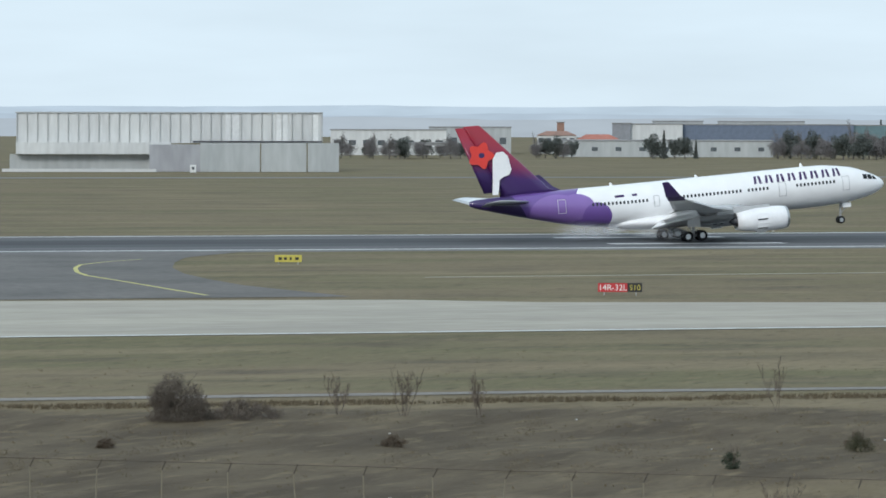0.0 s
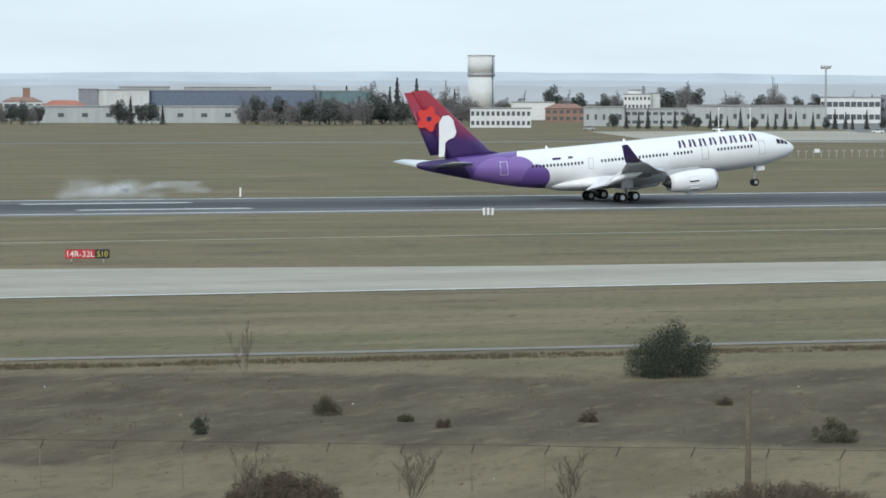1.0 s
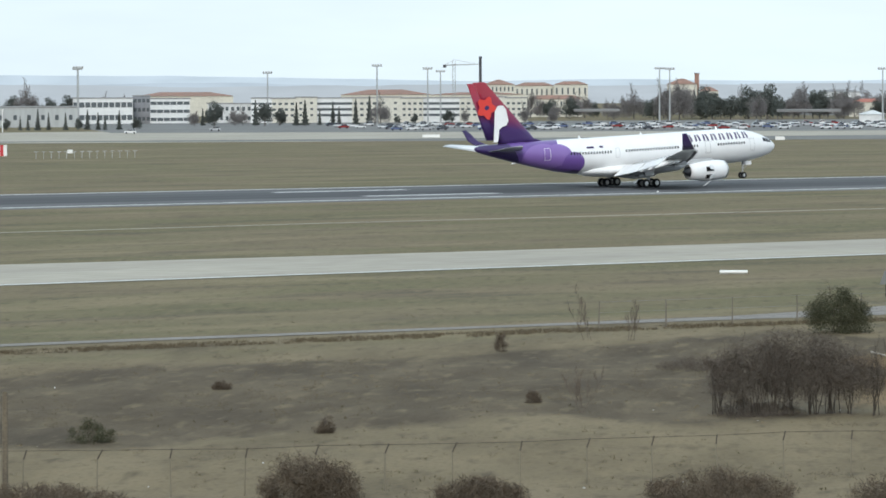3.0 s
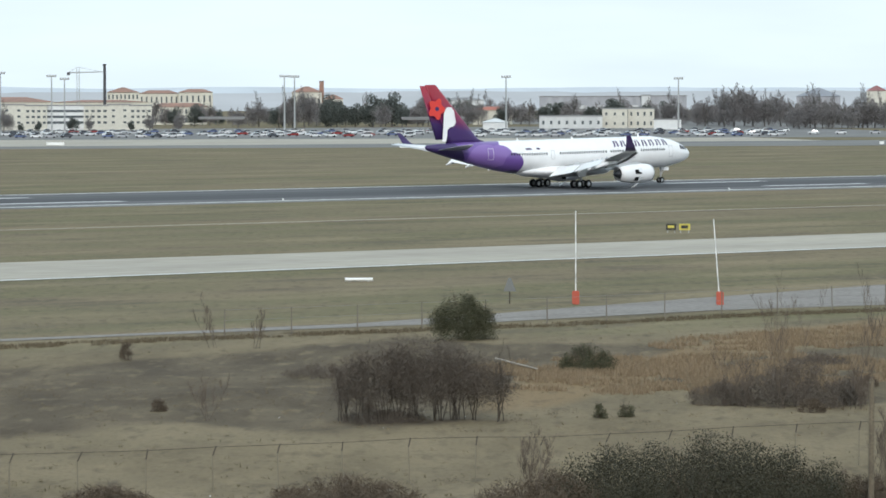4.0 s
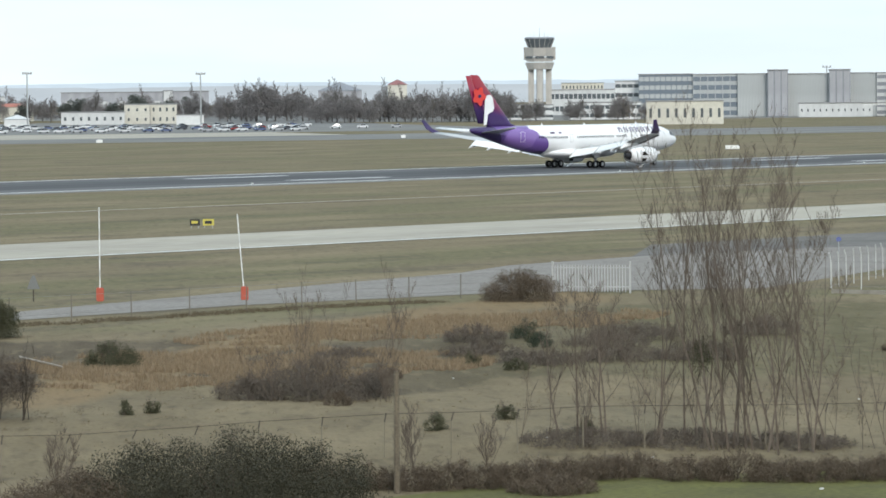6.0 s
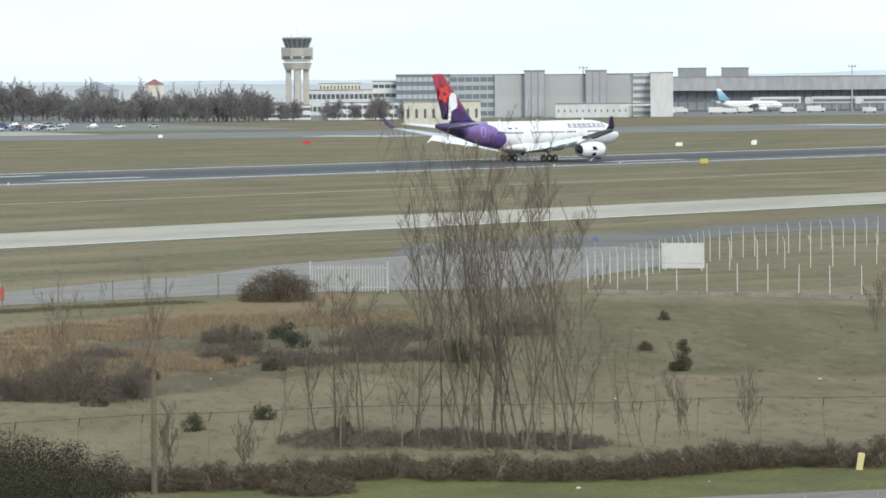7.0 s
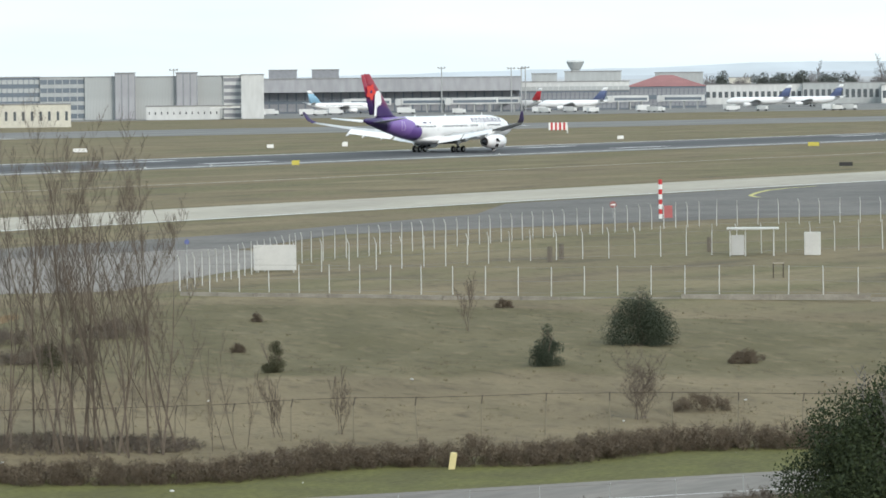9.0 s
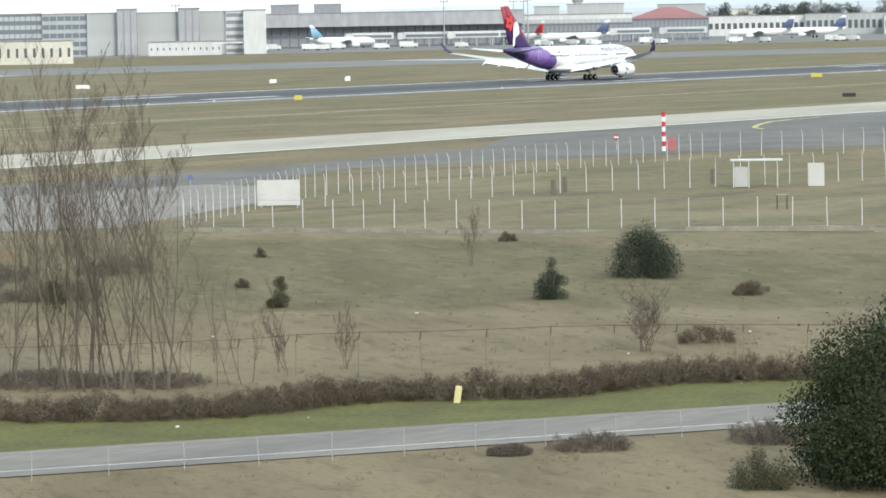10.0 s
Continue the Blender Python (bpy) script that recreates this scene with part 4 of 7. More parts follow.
block("office_building", "white two-storey office with two window rows", "office", 22.99, 1480, 23.3, 7.2, 16, M_WHITEWALL, rows=2, cols=12, ww=0.6, wh=0.45)
block("warehouse", "white roofed low warehouse", "warehouse", 23.47, 1800, 20.2, 8.1, 30, M_WHITEWALL)
block("house", "reddish brick house with tiled roof", "house", 23.94, 1720, 17.6, 6.0, 14, M_TILE, roof=M_TILE, rows=2, cols=6, pitch=2.0)
block("factory_block", "white three-storey block with dark windows", "office", 25.01, 1960, 13.7, 11.5, 20, M_WHITEWALL, rows=3, cols=7, ww=0.55, wh=0.4)
block("factory_block", "white stair block beside the office", "office", 25.28, 1965, 4.6, 12.0, 20, M_PALE)
block("plant_room", "white plant room with a chimney on the roof", "plant room", 25.00, 1970, 8.6, 13.7, 10, M_WHITEWALL)
block("warehouse", "low concrete grey workshop building", "warehouse", 24.52, 1540, 16.2, 7.3, 40, M_SHEET, rows=1, cols=5, ww=0.3, wh=0.3)
block("warehouse", "long light grey workshop with windows", "warehouse", 25.28, 1545, 24.8, 6.7, 40, M_SHEET, rows=2, cols=9, ww=0.7, wh=0.35)
block("warehouse", "long plain grey warehouse with few windows", "warehouse", 26.76, 1550, 55.1, 7.9, 40, M_SHEET, rows=1, cols=10, ww=0.25, wh=0.25)
block("office_building", "long white flat office with a dark window band", "office", 28.15, 1680, 25.8, 11.0, 20, M_WHITEWALL, rows=2, cols=10, ww=0.85, wh=0.4)
block("office_building", "dark glass link between two offices", "office", 28.72, 1700, 7.5, 11.9, 20, M_SLATE, rows=3, cols=4, ww=0.7, wh=0.4)
block("office_building", "white office with long window bands", "office", 29.14, 1690, 17.3, 10.6, 20, M_WHITEWALL, rows=3, cols=6, ww=0.9, wh=0.4)
block("office_building", "grey office wing lower than its neighbour", "office", 30.02, 1700, 19.4, 8.3, 18, M_PALE, rows=2, cols=8, ww=0.5, wh=0.4)
block("office_building", "white office bay with window bands", "office", 30.49, 1690, 9.1, 10.7, 18, M_WHITEWALL, skirt=2.0, top=1.0, rows=3, cols=3, ww=0.9, wh=0.35)
block("office_building", "cream office bay with small windows", "office", 30.81, 1690, 10.6, 10.6, 18, M_RENDER, skirt=2.0, top=1.0, rows=3, cols=4, ww=0.55, wh=0.4)
block("office_building", "cream stair bay with slim windows", "office", 31.15, 1690, 9.6, 11.0, 18, M_RENDER, skirt=2.0, top=1.0, rows=3, cols=2, ww=0.25, wh=0.35)
block("office_building", "white office bay with long dark window bands", "office", 31.57, 1693, 16.0, 10.6, 18, M_WHITEWALL, skirt=2.0, top=1.0, rows=3, cols=1, ww=0.96, wh=0.42, glass=M_PANE)
block("office_building", "cream office bay with small windows", "office", 32.02, 1690, 11.1, 10.6, 18, M_RENDER, skirt=2.0, top=1.0, rows=3, cols=4, ww=0.55, wh=0.4)
block("office_building", "cream stair bay with slim windows", "office", 32.38, 1690, 10.6, 10.9, 18, M_RENDER, skirt=2.0, top=1.0, rows=3, cols=2, ww=0.25, wh=0.35)
block("office_building", "cream office bay with small windows", "office", 32.72, 1690, 9.6, 10.5, 18, M_RENDER, skirt=2.0, top=1.0, rows=3, cols=4, ww=0.55, wh=0.4)
block("office_building", "white office bay with long dark window bands", "office", 33.15, 1693, 16.5, 10.5, 18, M_WHITEWALL, skirt=2.0, top=1.0, rows=3, cols=1, ww=0.96, wh=0.42, glass=M_PANE)
block("office_building", "cream office bay with small windows", "office", 33.60, 1690, 10.5, 10.5, 18, M_RENDER, skirt=2.0, top=1.0, rows=3, cols=4, ww=0.55, wh=0.4)
block("office_building", "cream stair bay with slim windows", "office", 33.94, 1690, 10.0, 10.8, 18, M_RENDER, skirt=2.0, top=1.0, rows=3, cols=2, ww=0.25, wh=0.35)
block("office_building", "cream office bay with small windows", "office", 34.26, 1690, 9.5, 10.4, 18, M_RENDER, skirt=2.0, top=1.0, rows=3, cols=4, ww=0.55, wh=0.4)
block("hall", "long low hall with reddish tiled roof", "hall", 29.36, 2050, 50.9, 10.9, 40, M_RENDER, roof=M_TILE, pitch=2.1)
block("hall", "broad hall with reddish tiled roof behind the offices", "hall", 32.33, 2080, 48.4, 11.2, 50, M_RENDER, roof=M_TILE, pitch=2.7)
block("hall", "low hall with pinkish tiled roof", "hall", 33.68, 2200, 52.6, 10.7, 50, M_RENDER, roof=M_TILE, pitch=1.3)
block("villa", "large old villa with red tiled roof", "villa", 34.00, 2350, 19.5, 16.3, 30, M_RENDER, roof=M_TILE, rows=3, cols=8, ww=0.4, wh=0.5, pitch=3.1)
block("house", "row of pinkish houses with tiled roofs", "house", 34.53, 2450, 25.0, 15.5, 20, M_RENDER, roof=M_TILE, rows=2, cols=8, ww=0.3, pitch=2.1)
block("house", "row of tiled houses on the rise", "house", 35.07, 2440, 21.4, 16.2, 20, M_RENDER, roof=M_TILE, rows=2, cols=6, ww=0.3, pitch=2.1)
block("house", "low house with tiled roof among trees", "house", 34.84, 1950, 27.0, 8.9, 14, M_RENDER, roof=M_TILE, rows=2, cols=9, ww=0.3, pitch=2.0)
block("church", "pale church with red tiled roof and bell wall", "church", 36.71, 2300, 17.8, 16.1, 25, M_RENDER, roof=M_TILE, rows=1, cols=6, ww=0.35, pitch=3.4)
block("bell_tower", "slim bell tower of the church", "tower", 36.93, 2305, 2.7, 22.4, 5, M_TILE)
block("house", "tiled house beside the church", "house", 37.10, 2280, 11.7, 12.0, 16, M_RENDER, roof=M_TILE, rows=2, cols=4, ww=0.3, pitch=2.7)
block("hall", "long hall with reddish roof among trees", "hall", 39.46, 1900, 19.4, 7.1, 20, M_RENDER, roof=M_ORANGE, pitch=1.7)
block("hall", "pale hall behind the trees", "hall", 39.02, 2150, 23.5, 11.5, 25, M_PALE, roof=M_GREYROOF, rows=1, cols=6, pitch=1.6)
block("terminal_annex", "long dark flat-roofed hall with pale wall panels", "hall", 40.92, 2080, 55.6, 13.3, 40, M_DUSK, rows=1, cols=6, ww=0.45, wh=0.3, glass=M_PALE)
block("terminal_annex", "dark flat-roofed hall end", "hall", 42.06, 2080, 19.6, 13.5, 40, M_DUSK)
block("tall_block", "pale narrow block between two halls", "block", 41.73, 2075, 4.8, 13.9, 20, M_PALE)
block("depot", "cream depot with small dark windows", "depot", 41.27, 1700, 11.1, 8.4, 20, M_RENDER, rows=2, cols=3, ww=0.25, wh=0.3)
block("depot", "cream depot wing with windows", "depot", 41.66, 1704, 11.6, 8.4, 20, M_RENDER, rows=2, cols=4, ww=0.3, wh=0.4)
block("shed", "low light grey shed", "shed", 40.62, 1690, 27.5, 5.3, 12, M_PALE, rows=1, cols=8, ww=0.3, wh=0.3)
block("container", "white container by the depot", "container", 42.05, 1640, 11.6, 4.1, 6, M_WHITEWALL)
block("canopy", "flat canopy roof over parked vehicles", "canopy", 38.58, 1640, 26.6, 5.0, 14, M_GREYROOF, lift=4.4)
block("canopy", "flat canopy roof over the car park", "canopy", 35.45, 1640, 19.4, 5.4, 14, M_GREYROOF, lift=4.8)
block("tent", "white pitched tent hall", "tent", 39.50, 1650, 10.6, 3.2, 20, M_WHITEWALL, roof=M_WHITEWALL, pitch=1.7)
block("domed_hall", "broad dark hall with hipped roof", "hall", 44.27, 2050, 23.1, 13.3, 40, M_DUSK, roof=M_SLATE, pitch=4.5)
block("tank", "round pale roofed tank hall", "tank", 45.12, 2250, 11.2, 16.1, 20, M_RENDER, roof=M_REDROOF, pitch=3.0)
block("office_building", "long low white control building", "office", 47.08, 1720, 20.5, 6.3, 18, M_WHITEWALL, rows=2, cols=12, ww=0.9, wh=0.4)
block("office_building", "long low white building with window band", "office", 48.19, 1700, 31.6, 7.3, 18, M_WHITEWALL, rows=2, cols=14, ww=0.85, wh=0.45)
block("office_building", "white office with terraces", "office", 47.86, 1950, 32.6, 12.5, 20, M_PALE, rows=2, cols=14, ww=0.8, wh=0.4)
block("office_building", "white three-storey office beside the car park", "office", 48.52, 1800, 11.2, 16.6, 20, M_WHITEWALL, rows=4, cols=4, ww=0.9, wh=0.4)
block("apartment_block", "pale far apartment block", "apartments", 47.86, 2700, 29.4, 15.7, 20, M_RENDER, rows=3, cols=12, ww=0.4, wh=0.4)
block("depot", "low cream building with dark doors", "depot", 49.37, 1480, 29.4, 8.7, 18, M_RENDER, rows=1, cols=9, ww=0.3, wh=0.4)
block("parking_garage", "large blue-grey glazed parking garage", "garage", 49.09, 1760, 24.6, 19.5, 60, M_BLUEGLASS, rows=5, cols=10, ww=0.88, wh=0.5, glass=M_SHEET)
block("parking_garage", "large blue-grey garage with open decks", "garage", 49.82, 1758, 20.2, 19.3, 60, M_SHEET, rows=5, cols=6, ww=0.9, wh=0.55, glass=M_BLUEGLASS)
block("parking_garage", "garage bay clad with grey vertical panels", "garage", 50.37, 1756, 13.6, 19.3, 60, M_SHEET, rows=1, cols=10, ww=0.9, wh=0.98, glass=M_SHEET)
block("stair_core", "dark blue-grey stair core of the garage", "stair core", 50.74, 1750, 9.2, 20.9, 14, M_SLATE, rows=1, cols=3, ww=0.8, wh=0.96, glass=M_DUSK)
block("parking_garage", "garage bay with grey vertical panels", "garage", 51.20, 1756, 19.0, 19.1, 60, M_SHEET, rows=1, cols=14, ww=0.9, wh=0.98, glass=M_SHEET)
block("stair_core", "dark stair core between grey bays", "stair core", 51.65, 1750, 9.5, 20.8, 14, M_SLATE, rows=1, cols=3, ww=0.8, wh=0.96, glass=M_DUSK)
block("parking_garage", "grey panelled garage bay behind the runway", "garage", 52.00, 1756, 11.8, 19.2, 60, M_SHEET, rows=1, cols=9, ww=0.9, wh=0.98, glass=M_SHEET)
block("parking_garage", "garage bay with open grey decks", "garage", 52.33, 1754, 8.5, 19.2, 60, M_PALE, rows=6, cols=1, ww=0.96, wh=0.5, glass=M_SLATE)
block("parking_garage", "pale end wall of the garage", "garage", 52.62, 1740, 10.2, 19.6, 60, M_PALE)
block("ramp_wall", "pale sloping access ramp wall", "ramp", 51.59, 1725, 32.7, 6.0, 8, M_PALE, rows=1, cols=12, ww=0.2, wh=0.2)
block("canopy", "white low canopy beside the ramp", "canopy", 52.22, 1700, 13.2, 6.0, 12, M_WHITEWALL, lift=5.2)
block("terminal", "long dark grey terminal hall", "terminal", 54.59, 2000, 138.9, 11.3, 60, M_BLUEGLASS, rows=2, cols=30, ww=0.85, wh=0.7, glass=M_SLATE)
block("terminal_roof", "broad dark fascia of the terminal hall", "terminal", 54.59, 1992, 139.5, 17.7, 70, M_DUSK, lift=10.8)
block("roof_unit", "dark plant box on the terminal roof", "roof unit", 53.07, 2040, 14.9, 22.4, 20, M_SLATE)
block("roof_unit", "second dark plant box on the terminal roof", "roof unit", 53.70, 2040, 14.3, 22.4, 20, M_SLATE)
block("terminal", "light blue-grey terminal building", "terminal", 57.39, 2060, 58.0, 14.8, 60, M_PALE, rows=1, cols=20, ww=0.9, wh=0.3, glass=M_SHEET, skirt=8)
block("terminal", "dark glazed lower front of the terminal", "terminal", 57.39, 2052, 57.8, 10.0, 8, M_BLUEGLASS, rows=2, cols=24, ww=0.85, wh=0.7, glass=M_SLATE)
block("terminal_block", "grey upper block of the terminal", "terminal", 57.66, 2080, 30.5, 20.2, 40, M_SHEET)
block("roof_unit", "grey plant box of the terminal", "roof unit", 56.94, 2080, 13.6, 19.2, 20, M_SHEET)
block("terminal", "long terminal wing with a dark red roof", "terminal", 58.74, 2120, 43.8, 11.8, 60, M_BLUEGLASS, roof=M_REDROOF, rows=2, cols=18, ww=0.85, wh=0.6, glass=M_SLATE, pitch=6.2)
block("terminal", "grey rear block of the red-roofed terminal", "terminal", 58.93, 2200, 27.2, 19.3, 30, M_SHEET)
block("cargo_hall", "long low pale cargo hall", "hall", 60.03, 2350, 58.7, 11.8, 40, M_PALE, rows=1, cols=16, ww=0.6, wh=0.3)
block("cargo_hall", "long grey cargo hall with dark doors", "hall", 61.36, 2330, 49.8, 12.3, 40, M_SHEET, rows=1, cols=14, ww=0.6, wh=0.4)
block("far_block", "pale far block above the trees", "block", 59.83, 2600, 15.1, 16.0, 20, M_RENDER)
block("cargo_hall", "low pale building at the apron's end", "hall", 62.48, 2300, 46.3, 10.9, 40, M_PALE, rows=1, cols=12, ww=0.6, wh=0.4)
mast(27.79, 1500, 23.4)
mast(27.78, 1600, 23.4)
mast(30.58, 1640, 21.7)
mast(32.20, 1560, 24.1)
mast(32.95, 1600, 23.0)
mast(33.14, 1650, 22.0)
mast(36.38, 1600, 22.7)
mast(36.53, 1620, 22.6)
mast(39.66, 1620, 22.3)
mast(42.21, 1640, 21.5)
mast(51.46, 1800, 22.4, 3)
mast(55.42, 1960, 22.6, 3)
mast(56.45, 1960, 22.0, 3)
mast(56.60, 1970, 22.0, 3)
mast(56.66, 1970, 22.4, 3)
tree_belt("trees by the hangar", 12.69, 14.80, 1530, 13, ("bare", "ever", "bare"), 6, 11, 60, 3)
tree_belt("hedge trees before the warehouse", 15.60, 16.18, 1560, 5, ("bare", "ever"), 7, 11, 30, 4)
tree_belt("firs by the warehouse", 17.26, 18.01, 1560, 5, ("fir", "ever"), 7, 12, 15, 5)
tree_belt("wood before the store", 19.13, 22.60, 1540, 36, ("bare", "ever", "bare", "ever"), 9, 15.5, 90, 6)
tree_belt("trees behind the store", 20.60, 22.52, 1900, 7, ("bare", "fir"), 14, 22, 40, 16)
tree_belt("trees behind the workshops", 22.94, 28.67, 1990, 20, ("bare", "bare", "ever"), 11, 19, 120, 7)
tree_belt("firs before the workshops", 24.61, 28.67, 1440, 24, ("fir", "ever", "fir"), 5, 8, 15, 8)
tree_belt("trees before the offices", 29.41, 32.29, 1560, 16, ("fir", "ever", "bare", "fir"), 6, 12, 30, 9)
tree_belt("young trees by the car park", 32.29, 34.93, 1640, 7, ("bare", "ever"), 4, 8, 15, 10)
tree_belt("trees of the village", 34.40, 36.24, 1760, 13, ("ever", "bare", "bare"), 9, 15, 130, 11)
tree_belt("dark wood behind the car park", 36.24, 39.17, 1760, 26, ("ever", "bare", "ever", "bare"), 11, 19, 110, 12)
tree_belt("trees behind the depot", 39.00, 42.98, 1800, 26, ("bare", "bare", "ever"), 9, 16, 120, 13)
tree_belt("tall bare trees", 42.57, 43.91, 1740, 10, ("bare",), 14, 21, 80, 14)
tree_belt("bare wood by the control tower", 43.83, 46.84, 1640, 34, ("bare",), 11, 17, 90, 15)
tree_belt("trees before the control building", 46.80, 48.75, 1640, 6, ("bare", "bare"), 9, 14, 30, 17)
tree_belt("trees before the garage", 46.96, 48.87, 1640, 4, ("bare",), 7, 12, 20, 18)
tree_belt("far trees by the cargo halls", 59.25, 61.97, 2450, 12, ("bare", "ever"), 17, 26, 80, 19)


def hangar():
    """Open aircraft hangar: grey sliding doors below, a glazed frame with columns above."""
    x, y, rz = at(10.3, 1165)
    h = thing("hangar", "large grey hangar with tall framed upper wall", "hangar", x, y, 0, rz)
    part("upper_wall", boxed(-48, 44, 6, 40, 8.6, 17.6, bevel=0.1), M_PALE, h, "pale panelled upper wall")
    part("lintel", boxed(-48, -1.5, 1.5, 6, 5.2, 8.9, bevel=0.1), M_PALE, h, "pale grey lintel over the door opening")
    part("opening", boxed(-50, -1, 5.0, 6.5, 0, 5.2), M_SHEET, h, "dark recessed door opening")
    part("recess", boxed(-8, 7.5, 0.6, 6, 0, 8.2, bevel=0.1), M_DUSK, h, "dark grey annex wall")
    part("roof", boxed(-48.4, 44.4, 5.6, 40.4, 17.605, 18.0, bevel=0.05), M_SHEET, h)
    for x0, x1 in ((7.2, 25.2), (25.6, 39.2), (39.6, 49.0)):
        part("sliding_door", boxed(x0, x1, 0, 1.6, 0, 8.7, bevel=0.08), M_SHEET, h, "plain grey sliding door")
    me = None
    for i in range(31):
        xx = -47.8 + 92 * i / 30
        m = Matrix.Translation((xx, 5.8, 8.9))
        if me is None:
            me = part("column", boxed(-0.09, 0.09, -0.2, 0.2, 0, 8.8), M_POLE, h, "", False, m).data
        else:
            share("column", me, h, m)
    for xx, w in ((17.0, 4.2), (32, 3.4), (42, 2.0)):
        part("bright_panel", boxed(xx - w / 2, xx + w / 2, 5.85, 5.98, 9.2, 17.3), M_WHITEWALL, h, "brighter translucent wall panel")
    part("rail", boxed(5, 44, 5.5, 5.7, 8.9, 9.3), M_DARKMETAL, h, "dark guard rail")
    part("forecourt_wall", boxed(-52, -6, -3, -2.4, 0, 0.9), M_PALE, h, "low pale concrete kerb")
    b = thing("cabin", "small white cabin beside the hangar", "cabin", *at(10.55, 1150)[:2], 0, -10.5)
    part("wall", boxed(-0.9, 0.9, 0, 1.8, 0, 2.3, bevel=0.05), M_WHITEWALL, b)
    part("window", boxed(-0.4, 0.4, -0.05, 0.05, 0.9, 1.7), M_PANE, b)


def control_tower():
    x, y, rz = at(47.23, 1800)
    t = thing("control_tower", "concrete airport control tower with glazed cab", "control tower", x, y, 0, rz)
    for px, py in ((-4.1, 0), (4.1, 0), (0, 4.0), (0, -3.6)):
        part("shaft", boxed(px - 1.35, px + 1.35, py - 1.35, py + 1.35, 0, 25.5, bevel=0.15), M_TOWER, t, "slim concrete shaft")
    part("core", boxed(-1.6, 1.6, -1.5, 1.5, 0, 24, bevel=0.1), M_SLATE, t, "dark lift core")
    bm = bmesh.new()
    bmesh.ops.create_cone(bm, cap_ends=True, segments=8, radius1=6.2, radius2=7.4, depth=3.2, matrix=Matrix.Translation((0, 0, 24.2)) @ Matrix.Rotation(math.pi / 8, 4, "Z"))
    part("collar", bm, M_TOWER, t, "flaring concrete collar")
    for z, r in ((27.2, 7.0), (29.6, 7.3), (31.6, 7.6)):
        bm = bmesh.new()
        bmesh.ops.create_cone(bm, cap_ends=True, segments=8, radius1=r - 0.5, radius2=r, depth=2.0, matrix=Matrix.Translation((0, 0, z)) @ Matrix.Rotation(math.pi / 8, 4, "Z"))
        part("service_floor", bm, M_TOWER, t, "concrete service floor")
    for i in range(8):
        a = math.pi / 4 * i
        m = Matrix.Rotation(a, 4, "Z") @ Matrix.Translation((0, -6.75, 28.2))
        part("window", boxed(-2.1, 2.1, -0.08, 0.08, -0.5, 0.5), M_PANE, t, "", False, m)
    bm = bmesh.new()
    bmesh.ops.create_cone(bm, cap_ends=True, segments=16, radius1=5.3, radius2=6.9, depth=4.2, matrix=Matrix.Translation((0, 0, 34.8)))
    part("cab_glass", bm, M_PANE, t, "dark outward-leaning cab windows")
    for i in range(16):
        a = math.pi / 8 * i
        part("mullion", tube(bmesh.new(), (5.35 * math.cos(a), 5.35 * math.sin(a), 32.7), (6.95 * math.cos(a), 6.95 * math.sin(a), 36.9), 0.1, 0.1, 4), M_TOWER, t)
    bm = bmesh.new()
    bmesh.ops.create_cone(bm, cap_ends=True, segments=16, radius1=7.1, radius2=6.6, depth=0.7, matrix=Matrix.Translation((0, 0, 37.2)))
    part("roof", bm, M_SLATE, t, "dark flat cab roof")
    for px, h in ((-2.5, 2.2), (0, 4.4), (2.2, 2.6), (4, 1.6), (-4.4, 1.5)):
        part("antenna", tube(bmesh.new(), (px, 0, 37.5), (px, 0, 37.5 + h), 0.12, 0.06, 6), M_POLE, t)
    for s in (-1, 1):
        part("side_box", boxed(s * 6.6 - 0.8, s * 6.6 + 0.8, -1.5, 1.5, 27, 33, bevel=0.1), M_TOWER, t, "concrete side box")


def water_tower():
    x, y, rz = at(22.70, 2600)
    t = thing("water_tower", "tall pale concrete water tower with dark band", "water tower", x, y, 0, rz)
    for z0, z1, r0, r1, mt, nm in ((0, 22.0, 9.0, 8.7, M_WHITEWALL, "shaft"), (22.0, 24.4, 9.2, 9.2, M_DUSK, "gallery"), (24.4, 35.6, 9.0, 9.1, M_WHITEWALL, "tank"), (35.6, 36.4, 9.35, 9.2, M_TOWER, "rim")):
        bm = bmesh.new()
        bmesh.ops.create_cone(bm, cap_ends=True, segments=40, radius1=r0, radius2=r1, depth=z1 - z0, matrix=Matrix.Translation((0, 0, (z0 + z1) / 2)))
        part(nm, bm, mt, t, "pale concrete " + nm, True)
    part("downpipe", tube(bmesh.new(), (7.6, -5.2, 0), (7.6, -5.2, 35), 0.25, 0.25, 6), M_DARKMETAL, t)


def cupola():
    x, y, rz = at(57.40, 2090)
    t = thing("apron_tower", "small flaring glazed apron control cab", "control tower", x, y, 0, rz)
    part("stem", tube(bmesh.new(), (0, 0, 0), (0, 0, 21.5), 2.6, 2.4, 14), M_SHEET, t)
    bm = bmesh.new()
    bmesh.ops.create_cone(bm, cap_ends=True, segments=16, radius1=2.8, radius2=4.9, depth=4.0, matrix=Matrix.Translation((0, 0, 23.5)))
    part("cab", bm, M_SHEET, t, "grey flaring cab")
    bm = bmesh.new()
    bmesh.ops.create_cone(bm, cap_ends=True, segments=16, radius1=4.9, radius2=4.2, depth=0.9, matrix=Matrix.Translation((0, 0, 26.0)))
    part("roof", bm, M_PALE, t)


